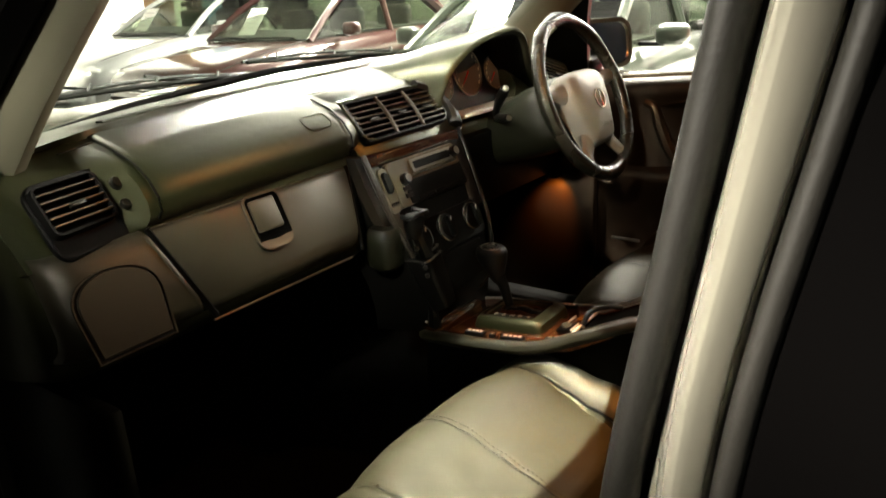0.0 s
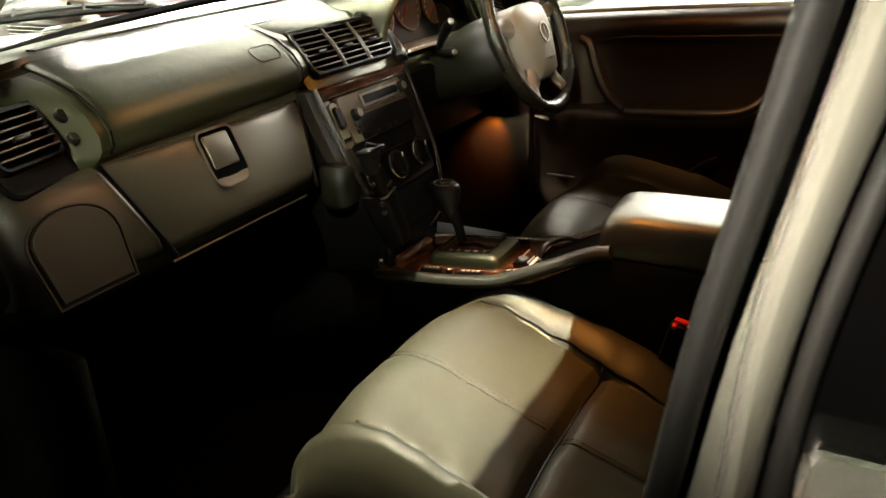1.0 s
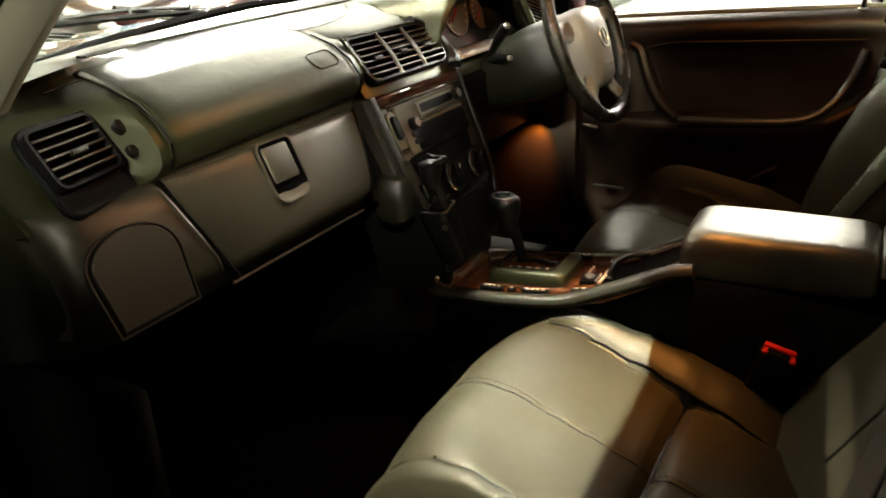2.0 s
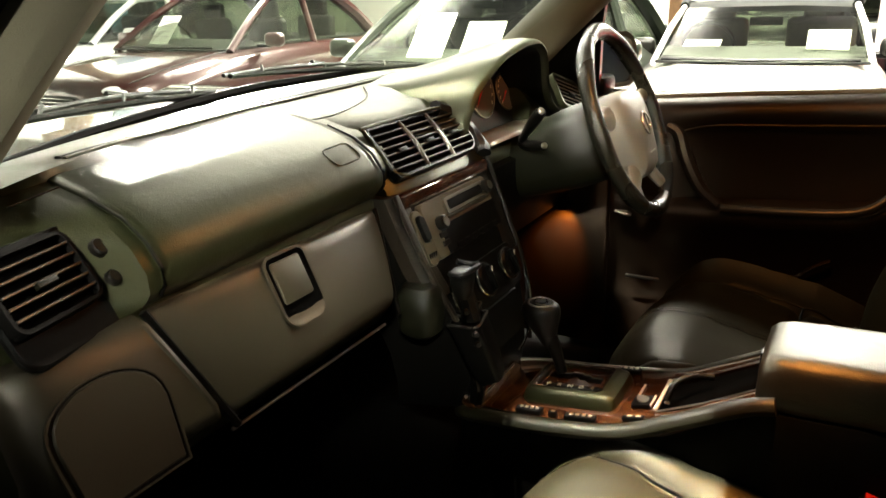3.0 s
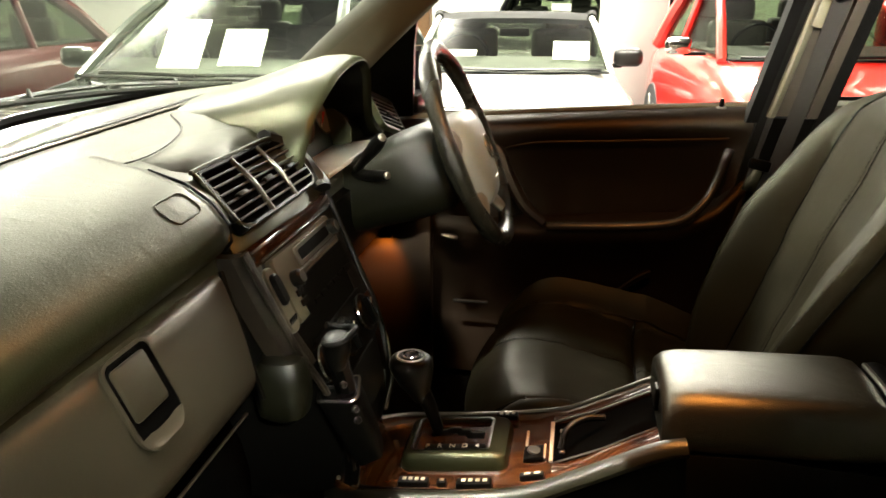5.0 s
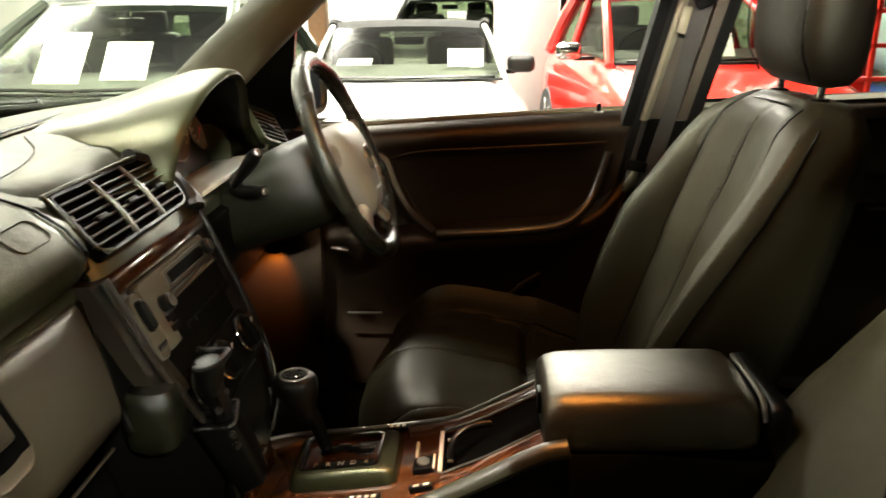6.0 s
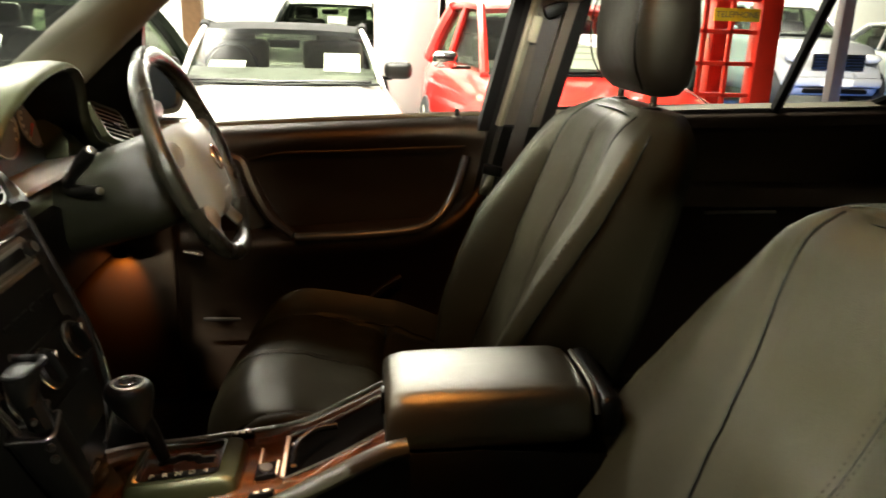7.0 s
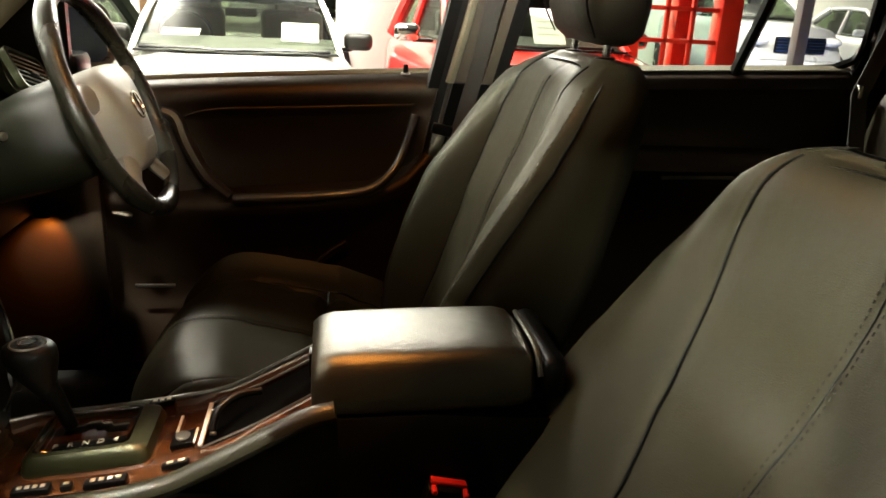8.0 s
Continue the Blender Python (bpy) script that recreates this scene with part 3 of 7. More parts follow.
bm = bmesh.new()
rings = []
for y in [0.425, 0.43, 0.445, 0.47, 0.52, 0.57, 0.596, 0.606, 0.66, 0.74, 0.82, 0.90, 0.97, 1.02, 1.05, 1.10, 1.2, 1.3, 1.345, 1.355, 1.45, 1.55, 1.65, 1.70, 1.71, 1.75, 1.85, 1.92, 1.955, 1.97]:
    k = dash_rise(y)
    back = lerp([0.42, 0.44, 0.47, 0.55, 1.02, 1.10, 1.35, 1.5, 1.97], [0.05, 0.02, 0.01, 0, 0, 0.03, 0.03, 0.04, 0.06], y)
    fr = lerp([0.42, 0.8, 1.2, 1.6, 1.98], [0.14, 0.04, 0.0, 0.04, 0.14], y)
    r = []
    for i, (x, z) in enumerate(SEC):
        xx = x - (back if x > -1.1 else back * 0.3) + (fr if x <= -1.2 else 0)
        if y < 0.58 and 1.055 < z < 1.16:
            xx = lerp([1.055, 1.135, 1.16], [-0.978, -1.058, -1.10], z)
        zz = z + (k if z > 1.04 else 0)
        if 1.35 < y < 1.705 and x > -1.15:
            zz = min(zz, 1.056)
        if abs(y - 0.42) < 0.012 and z > 1.0:
            zz -= 0.012
        r.append((xx, y, zz))
    rings.append(r)
loft(bm, rings)
part("dash_body", bm, SOFT, dash, sharp=50)


def on_dash(x, y):
    """Height of the dash top."""
    fr = lerp([0.42, 0.8, 1.2, 1.6, 1.98], [0.14, 0.04, 0.0, 0.04, 0.14], y)
    xs = [p[0] + (fr if p[0] <= -1.2 else 0) for p in SEC[:7]]
    return lerp(xs, [p[1] for p in SEC[:7]], x) + dash_rise(y)


# airbag pad: the swelling between its two seams
bm = bmesh.new()
rings = []
for y in [0.612, 0.614, 0.625, 0.66, 0.75, 0.85, 0.95, 1.005, 1.02, 1.022]:
    e = 0.0 if y in (0.612, 1.022) else (0.003 if y in (0.614, 1.02) else 0.005)
    r = []
    for x, z in SEC[3:10]:
        n = Vector((0.6, 0, 0.8)) if x > -1.03 else Vector((0.2, 0, 1))
        r.append((x + n.x * e, y, z + n.z * e + dash_rise(y)))
    r += [(-0.985, y, 1.07 + dash_rise(y)), (-1.10, y, 1.14 + dash_rise(y))]
    rings.append(r)
loft(bm, rings)
part("airbag_cover", bm, SOFT, dash, sharp=50)
for y0 in (0.612, 1.024):
    lines(dash, "seam", [(x + (0.004 if x > -1.03 else 0), y0, z + 0.002 + dash_rise(y0)) for x, z in SEC[4:10]], 0.0022, BLACK)
# embossed airbag mark: a plain rounded outline
mk = []
for a, b in rounded_rect(0.060, 0.034, 0.010, 4):
    x = -0.984 - 0.80 * b
    mk.append((x + 0.003, 0.968 + a, lerp([p[0] for p in SEC[:9]], [p[1] for p in SEC[:9]], x) + 0.0045 + dash_rise(0.968 + a)))
part("airbag_mark", tube(bmesh.new(), mk, 0.0009, 5, closed=True), SOFT, dash, "embossed airbag mark outline")
# demister slot and windscreen edge
slot = [(-1.185 + 0.05 * ((y - 1.2) / 0.7) ** 2, y, on_dash(-1.185 + 0.05 * ((y - 1.2) / 0.7) ** 2, y) + 0.001) for y in np.linspace(0.66, 1.50, 30)]
part("demister_slot", tube(bmesh.new(), slot, 0.006, 6, flat=0.4), BLACK, dash, "black demister slot")
lip = [(p[0] + 0.012, p[1], on_dash(p[0] + 0.012, p[1]) + 0.001) for p in slot]
part("slot_lip", tube(bmesh.new(), lip, 0.004, 6, flat=0.5), SOFT, dash)
seal = [(-1.335 + 0.14 * ((y - 1.2) / 0.76) ** 2, y, on_dash(-1.30, y) + 0.004) for y in np.linspace(0.50, 1.90, 30)]
part("windscreen_seal", tube(bmesh.new(), seal, 0.008, 6), RUBBER, dash, "black rubber edge under the windscreen")
arc = smooth_path([(x, y, on_dash(x, y)) for x, y in ((-1.085, 0.55), (-1.095, 0.66), (-1.10, 0.78), (-1.095, 0.90), (-1.080, 1.0), (-1.072, 1.07), (-1.082, 1.15), (-1.105, 1.22), (-1.15, 1.275))], 6)
lines(dash, "cover_seam", [p + Vector((0, 0, 0.0008)) for p in arc], 0.0011, BLACK)

# glovebox lid, slanted ends
bm = bmesh.new()
top, bot = (-0.957, 1.046), (-0.903, 0.905)
rings = []
for t in [0.0, 0.03, 0.12, 0.3, 0.5, 0.7, 0.76, 0.82, 0.88, 0.94, 1.0, 1.06]:
    x = top[0] + (bot[0] - top[0]) * min(t, 1) + 0.006 * math.sin(math.pi * min(t, 1)) - (0.02 if t > 1 else 0) - 0.024 * max(0.0, (min(t, 1) - 0.76) / 0.24) ** 2
    z = top[1] + (bot[1] - top[1]) * t
    ya, yb = 0.594 + 0.055 * t, 1.008 - 0.035 * t
    inn = 0.004 if t in (0.0, 1.06) else 0.0
    r = [(x - 0.035, ya, z), (x - 0.004 - inn, ya, z), (x - inn, ya + 0.006, z), (x + 0.001 - inn, (ya + yb) / 2, z), (x - inn, yb - 0.006, z), (x - 0.004 - inn, yb, z), (x - 0.035, yb, z)]
    rings.append(r)
loft(bm, rings)
lid = part("glovebox_lid", bm, LIDMAT, dash, "grey-brown grained glovebox lid")
fu, fv = Vector((0, 1, 0)), Vector((top[0] - bot[0], 0, top[1] - bot[1])).normalized()
fn = fu.cross(fv)


def lid_at(y, z, out=0.0):
    t = (z - top[1]) / (bot[1] - top[1])
    x = top[0] + (bot[0] - top[0]) * t + 0.006 * math.sin(math.pi * t)
    return Vector((x, y, z)) + fn * out


hc = lid_at(0.794, 1.007, 0.0022)
fvh = (lid_at(0.794, 1.03) - lid_at(0.794, 0.98)).normalized()
pocket = (0.010, 0.010, 0.022, 0.022)
part("handle_frame", frame_bm(hc - fn * 0.001, fu, fvh, soft_rect(0.078, 0.096, (0.014, 0.014, 0.026, 0.026)), soft_rect(0.071, 0.089, pocket), 0.0035), LIDMAT, lid, "raised lip of the handle recess")
# Flat black plate paints the shade inside the handle recess.
part("recess_shade", plate(bmesh.new(), hc - fn * 0.0005, fu, fvh, soft_rect(0.071, 0.089, pocket), 0.002), HOLLOWSHADE, lid, "flat black plate for the shade in the finger recess")
dish = []
for b, d in ((-0.0445, 0.0035), (-0.0425, 0.0026), (-0.036, 0.0018), (-0.029, 0.0014)):
    w = 0.0355 if b > -0.03 else (0.034 if b > -0.04 else (0.024 if b > -0.043 else 0.015))
    dish.append([hc + fu * a + fvh * b + fn * (d + 0.0006 * (abs(a) / w) ** 3) for a in np.linspace(-w, w, 9)])
part("finger_dish", loft(bmesh.new(), dish, closed=False), LIDMAT, lid, "dished lower wall of the recess")
part("handle_flap", plate(bmesh.new(), hc + fvh * 0.012 - fu * 0.003 + fn * 0.001, fu, fvh, rounded_rect(0.054, 0.053, 0.005), 0.0035, 0.0015), LIDMAT, lid, "square grey handle flap")
lines(dash, "lid_edge", [lid_at(y, 0.8985 - 0.0, -0.022) for y in (0.650, 0.70, 0.80, 0.90, 0.965)], 0.0022, SATIN, "thin bright lower edge of the lid")
lines(dash, "lid_gap", [lid_at(0.590, 1.050, -0.003), lid_at(0.645, 0.905, -0.003)], 0.005, BLACK)
lines(dash, "lid_gap", [lid_at(1.013, 1.050, -0.003), lid_at(0.978, 0.905, -0.003)], 0.004, BLACK)
# end panel of the same grained plastic, with its arched cover
bm = bmesh.new()
rings = []
for t in [0.0, 0.04, 0.2, 0.5, 0.75, 0.9, 1.0, 1.05]:
    p = lid_at(0.5, top[1] + (bot[1] - top[1]) * t, 0.002)
    x = p.x - (0.010 if t in (0.0, 1.05) else 0.0) - 0.03 * max(0.0, (t - 0.75) / 0.25) ** 2
    ya, yb = 0.432, 0.583 + 0.053 * t
    rings.append([(x - 0.05, ya, p.z), (x - 0.03, ya, p.z), (x - 0.010, ya + 0.012, p.z), (x - 0.002, ya + 0.035, p.z), (x, ya + 0.08, p.z), (x, yb - 0.008, p.z), (x + 0.003, yb - 0.005, p.z), (x + 0.002, yb - 0.001, p.z), (x - 0.004, yb, p.z), (x - 0.05, yb, p.z)])
loft(bm, rings)
part("end_panel", bm, LIDMAT, dash, "grey-brown grained dashboard end panel")
arch = [(-0.058, -0.068), (0.050, -0.068)] + [(0.060 * math.cos(a), -0.004 + 0.046 * math.sin(a) ** 0.8) for a in np.linspace(0, math.pi, 16)]
shear = lambda k, m: [((a - 0.07 * (b + 0.05)) * k, b * m) for a, b in arch]
fo = lid_at(0.513, 0.978, 0.001)
fvf = (lid_at(0.5, 1.0) - lid_at(0.5, 0.93)).normalized()
fc = part("fuse_cover", plate(bmesh.new(), fo + fn * 0.001, fu, fvf, shear(1.0, 1.0), 0.004, 0.002), LIDMAT, dash, "arched grey fuse box cover")
part("cover_gap", frame_bm(fo, fu, fvf, shear(1.07, 1.05), shear(0.99, 0.99), 0.0025), RUBBER, fc, "dark gap round the cover")
part("gap_lip", frame_bm(fo, fu, fvf, shear(1.11, 1.08), shear(1.07, 1.05), 0.0035), LIDMAT, fc)


def vent(parent, name, o, u, v, w, h, slats, dividers, label, tabs=True, body=SOFT, edge=BLACK, rim=0.006, corners=None, bars=None):
    """An air vent on the plane of u and v: housing, slats, dividers, wheel and tabs."""
    o, u, v = Vector(o), Vector(u).normalized(), Vector(v).normalized()
    n = u.cross(v)
    radii = corners or (0.014,) * 4
    ob = part(name, frame_bm(o, u, v, soft_rect(w - 0.020 + 2 * rim, h - 0.018 + 2 * rim, radii), soft_rect(w - 0.022, h - 0.020, [max(r - 0.004, 0.004) for r in radii]), 0.0145), body, parent, label)
    # Flat black plate paints the depth shade between the slats.
    part("cavity_shade", plate(bmesh.new(), o + n * 0.0035, u, v, rounded_rect(w - 0.018, h - 0.016, 0.010), 0.001), HOLLOWSHADE, ob, "flat black plate for the shade behind the slats")
    turn = Matrix((u, v, n)).transposed().to_4x4()
    tilt = Euler((radians(4), 0, 0)).to_matrix().to_4x4()
    for k in range(slats):
        b = (h - 0.03) * ((k + 0.5) / slats - 0.5)
        part("slat", box(bmesh.new(), o + v * b + n * 0.0085, (w - 0.024, 0.0022, 0.010), 0.0008, turn=turn @ tilt), RUBBER, ob)
        # A paler tube paints the light caught by the slat's edge.
        part("slat_edge_lit", tube(bmesh.new(), [o + v * b + n * 0.0135 + u * a for a in (-(w - 0.026) / 2, 0.0, (w - 0.026) / 2)], 0.0016, 6), edge, ob)
    for k in range(dividers):
        a = (w - 0.03) * ((k + 1) / (dividers + 1) - 0.5)
        part("divider", tube(bmesh.new(), smooth_path([o + u * a + v * (h / 2 - 0.008) + n * 0.012, o + u * a + n * 0.017, o + u * a - v * (h / 2 - 0.008) + n * 0.012], 4), 0.0042, 6), bars or body, ob)
    if tabs:
        for k in range(dividers + 1):
            a = (w - 0.03) * ((k + 0.5) / (dividers + 1) - 0.5)
            part("tab", box(bmesh.new(), o + u * a + n * 0.015 - v * 0.004, (0.026, 0.007, 0.008), 0.002, turn=turn), OLIVE, ob)
    return ob


# centre vents on their swelling
cu, cv = Vector((0, 1, 0)), Vector((-0.062, 0, 0.074)).normalized()
cn = cu.cross(cv)
bm = bmesh.new()
rings = []
for y, e in [(1.045, 0.03), (1.05, 0.008), (1.062, 0.0), (1.2, -0.004), (1.365, 0.0), (1.388, 0.005), (1.402, 0.014), (1.410, 0.04)]:
    rings.append([(-1.12, y, 1.176), (-1.055 - e, y, 1.165 - e * 0.3), (-1.028 - e, y, 1.150 - e * 0.4), (-0.958 - e, y, 1.066), (-0.95 - e, y, 1.052), (-1.05, y, 1.04)])
loft(bm, rings)
part("vent_housing", bm, SOFT, dash)
vent(dash, "centre_vent", Vector((-0.991, 1.207, 1.109)), cu, cv, 0.288, 0.104, 6, 2, "centre air vents with black slats", body=BLACK, edge=SLATLIT, corners=(0.046, 0.008, 0.008, 0.030), bars=BAR, rim=0.003)
vo = Vector((-0.991, 1.207, 1.109)) + cn * 0.013
part("vent_lip", tube(bmesh.new(), smooth_path([vo + cu * a + cv * b for a, b in ((-0.112, -0.046), (-0.138, -0.030), (-0.142, 0.040), (-0.136, 0.0485), (0.0, 0.0485), (0.085, 0.0485), (0.118, 0.040), (0.138, 0.012))], 4), 0.0032, 6), SOFT, dash, "pale lip round the centre vents")
part("vent_end", tube(bmesh.new(), smooth_path([vo + cu * a + cv * b - cn * 0.010 for a, b in ((0.100, 0.052), (0.140, 0.030), (0.158, -0.010), (0.158, -0.045), (0.150, -0.060))], 5), 0.016, 8), DARK, dash, "rounded dark end of the vents")
part("thumb_wheel", tube(bmesh.new(), [Vector((-0.991, 1.068, 1.109)) + cv * a + cn * 0.012 for a in np.linspace(-0.03, 0.03, 12)], 0.005, 6), OLIVE, dash, "ribbed vent thumbwheel")
# side vents
su, sv = Vector((-0.022, 0.09, 0)).normalized(), Vector((-0.052, 0, 0.058)).normalized()
so = Vector((-1.004, 0.512, 1.096)) + su * 0.022 - sv * 0.010
part("vent_surround", plate(bmesh.new(), so - su.cross(sv) * 0.007, su, sv, rounded_rect(0.162, 0.122, 0.024), 0.008, 0.003), RUBBER, dash, "black surround of the side vent")
vent(dash, "side_vent", (-1.004, 0.512, 1.096), su, sv, 0.125, 0.092, 5, 0, "side air vent with black slats", body=RUBBER, edge=SLATLIT, rim=0.003)
part("thumb_wheel", disc(bmesh.new(), Vector((-1.005, 0.582, 1.112)), su.cross(sv), 0.010, 0.008, 12, 0.002), DARK, dash)
part("thumb_wheel", disc(bmesh.new(), Vector((-0.985, 0.578, 1.085)), su.cross(sv), 0.008, 0.008, 12, 0.002), DARK, dash)
vent(dash, "side_vent", (-0.978, 1.868, 1.106), Vector((0.25, 1, -0.34)), Vector((-0.5, 0.26, 0.82)), 0.120, 0.094, 6, 0, "round-topped side air vent with pale-edged slats", edge=PADMAT)

# centre stack
sd = Vector((-0.073, 0, 0.16)).normalized()  # up along the fascia
bm = bmesh.new()
rings = []
for x, z, w in [(-0.948, 1.056, 0.150), (-0.90, 0.945, 0.142), (-0.868, 0.875, 0.128), (-0.848, 0.80, 0.112), (-0.842, 0.745, 0.105), (-0.845, 0.70, 0.10)]:
    rings.append([(x - 0.14, C + s * w, z - 0.02) for s in (-1.12,)] + [(x - 0.012, C - w * 1.04, z), (x - 0.002, C - w, z), (x, C, z), (x - 0.002, C + w, z), (x - 0.012, C + w * 1.04, z)] + [(x - 0.14, C + w * 1.12, z - 0.02)])
loft(bm, rings)
stack = part("centre_fascia", bm, BLACK, dash, "dark centre stack fascia")
for s in (-1, 1):
    rail = smooth_path([(-0.944, C + s * 0.158, 1.062), (-0.893, C + s * 0.150, 0.945), (-0.860, C + s * 0.136, 0.875), (-0.842, C + s * 0.118, 0.80), (-0.836, C + s * 0.108, 0.74)], 5)
    part("stack_rail", tube(bmesh.new(), rail, 0.008 if s < 0 else 0.005, 8, flat=0.6), CHEEK if s < 0 else DARK, stack)
    cheek = [(-0.950, 1.058, 0.0), (-0.925, 1.0, 0.0), (-0.900, 0.945, -0.004), (-0.880, 0.905, -0.012)]
    bm = bmesh.new()
    loft(bm, [[(x - 0.030, C + s * (0.172 + d), z), (x - 0.006, C + s * (0.170 + d), z), (x + 0.003, C + s * (0.160 + d), z), (x + 0.004, C + s * (0.128 + d), z), (x - 0.002, C + s * (0.118 + d), z), (x - 0.030, C + s * (0.116 + d), z)] for x, z, d in cheek])
    part("stack_cheek", bm, CHEEK if s < 0 else DARK, stack, "grained cheek beside the radio")
# glossy strip under the vents
part("gloss_strip", box(bmesh.new(), (-0.943, C + 0.005, 1.052), (0.010, 0.27, 0.010), 0.003, turn=Euler((0, radians(-25), 0)).to_matrix().to_4x4()), BLACK, stack, "glossy black strip")
part("fascia_top", box(bmesh.new(), (-0.952, C, 1.046), (0.030, 0.30, 0.026), 0.006), WOOD, stack, "dark walnut strip over the radio")
# Chrome line paints the highlight along the glossy strip.
part("strip_highlight", box(bmesh.new(), (-0.937, C + 0.005, 1.0415), (0.006, 0.262, 0.003), 0.001), CHROME, stack, "chrome line for the highlight on the glossy strip")
# radio
radio = thing("car_radio", (-0.93, C, 1.0), "grey car radio with a dark display, cassette slot and round knobs", "radio")
ro = Vector((-0.921, C, 0.992)) + fn * 0.0
ru, rv = Vector((0, 1, 0)), sd
rn = ru.cross(rv)
P = lambda a, b, d=0.0: ro + ru * a + rv * b + rn * d
part("faceplate", plate(bmesh.new(), P(0, 0), ru, rv, rounded_rect(0.228, 0.092, 0.008), 0.010, 0.003), FACEPLATE, radio)
part("display", plate(bmesh.new(), P(0.014, -0.022, 0.0095), ru, rv, rounded_rect(0.19, 0.046, 0.003), 0.002), BLACK, radio, "dark glossy display")
part("cassette_slot", plate(bmesh.new(), P(0.025, 0.026, 0.0095), ru, rv, rounded_rect(0.125, 0.016, 0.003), 0.0015), BLACK, radio, "black cassette slot")
part("slot_frame", frame_bm(P(0.025, 0.026, 0.009), ru, rv, rounded_rect(0.14, 0.026, 0.004), rounded_rect(0.125, 0.016, 0.003), 0.004), SATIN, radio)
part("slot_lip", box(bmesh.new(), P(0.025, 0.009, 0.012), (0.004, 0.15, 0.004), 0.001), SATIN, radio)
for a, b in ((-0.078, 0.006), (0.098, 0.026)):
    k = part("knob", disc(bmesh.new(), P(a, b, 0.008), rn, 0.0115, 0.016, 18, 0.003), DARK, radio)
    part("knob_cap", disc(bmesh.new(), P(a, b, 0.024), rn, 0.008, 0.001, 14), SATIN, k)
for b in (-0.012, -0.026):
    part("button", plate(bmesh.new(), P(-0.080, b, 0.009), ru, rv, rounded_rect(0.022, 0.009, 0.002), 0.004, 0.001), DARK, radio)
for k in range(6):
    part("button", plate(bmesh.new(), P(-0.045 + 0.026 * k, -0.039, 0.009), ru, rv, rounded_rect(0.021, 0.008, 0.002), 0.004, 0.001), BLACK, radio)
part("side_plate", plate(bmesh.new(), P(-0.126, -0.004, 0.002), ru, rv, rounded_rect(0.026, 0.090, 0.010), 0.006, 0.002), FACEPLATE, radio, "grey side plate of the radio")
# switches beside the radio
part("rocker", plate(bmesh.new(), P(-0.126, 0.010, 0.007), ru, rv, rounded_rect(0.017, 0.044, 0.008), 0.008, 0.003), BLACK, stack, "black oval rocker switch")
bm = bmesh.new()
for k in range(4):
    box(bm, P(-0.135 + 0.006 * k, -0.034, 0.008), (0.003, 0.003, 0.012), 0.0008)
part("sensor_grille", bm, BLACK, stack, "small slotted sensor grille")
# climate panel
part("climate_panel", plate(bmesh.new(), Vector((-0.872, C + 0.01, 0.884)), ru, rv, rounded_rect(0.22, 0.075, 0.012), 0.004, 0.002), BLACK, stack, "black heater control panel")
for y in (1.105, 1.19, 1.282):
    k = part("rotary_knob", disc(bmesh.new(), Vector((-0.874, y, 0.888)), rn, 0.027, 0.016, 24, 0.004), BLACK, stack, "black rotary knob with a bright ring")
    part("ring", ring(bmesh.new(), Vector((-0.874, y, 0.888)) + rn * 0.010, rn, 0.028, 0.0022), CHROME, k)
    part("grip", box(bmesh.new(), Vector((-0.874, y, 0.888)) + rn * 0.020, (0.012, 0.008, 0.044), 0.003, turn=Euler((0, radians(-25), 0)).to_matrix().to_4x4()), BLACK, k)
    part("pointer", box(bmesh.new(), Vector((-0.874, y, 0.888)) + rn * 0.0268 + rv * 0.014, (0.002, 0.002, 0.010)), WHITE, k)
part("ashtray_cover", plate(bmesh.new(), Vector((-0.853, C + 0.02, 0.806)), ru, Vector((-0.02, 0, 0.08)), rounded_rect(0.16, 0.075, 0.015), 0.006, 0.003), BLACK, stack, "black ashtray cover")
part("panel_edge", tube(bmesh.new(), smooth_path([(-0.868, C + 0.143, 0.895), (-0.848, C + 0.128, 0.850), (-0.836, C + 0.116, 0.805), (-0.829, C + 0.100, 0.772), (-0.826, C + 0.060, 0.756), (-0.824, C + 0.035, 0.752)], 6), 0.0026, 6), CHROME, stack, "bright edging of the panel")

# instrument binnacle
part("binnacle_base", box(bmesh.new(), (-1.09, 1.575, 1.035), (0.26, 0.36, 0.06), 0.02, segs=3), SOFT, dash)
RIM = smooth_path([(1.330, 1.062, 0), (1.332, 1.09, 0), (1.340, 1.13, 0), (1.366, 1.176, 0), (1.41, 1.206, 0), (1.465, 1.228, 0), (1.55, 1.2435, 0), (1.615, 1.246, 0), (1.655, 1.236, 0), (1.686, 1.206, 0), (1.712, 1.165, 0), (1.750, 1.120, 0), (1.805, 1.088, 0), (1.870, 1.070, 0)], 4)


def hood_ring(x, grow, d):
    """The arch of the hood at x, grown outward, melting into the dash top by d."""
    k = d * d * (3 - 2 * d)
    out = []
    for i, p in enumerate(RIM):
        a, b = RIM[max(i - 1, 0)], RIM[min(i + 1, len(RIM) - 1)]
        n = Vector((-(b.y - a.y), b.x - a.x, 0)).normalized()
        y, z = p.x + n.x * grow, p.y + n.y * grow
        u = i / (len(RIM) - 1)
        y += d * lerp([0, 0.35, 0.6, 1], [-0.10, -0.05, 0.02, 0.05], u)
        out.append((x - 0.030 * (1 - min(1, max(0, (p.y - 1.06) / 0.16))), y, z + (on_dash(x, y) - 0.003 - z) * k))
    return out


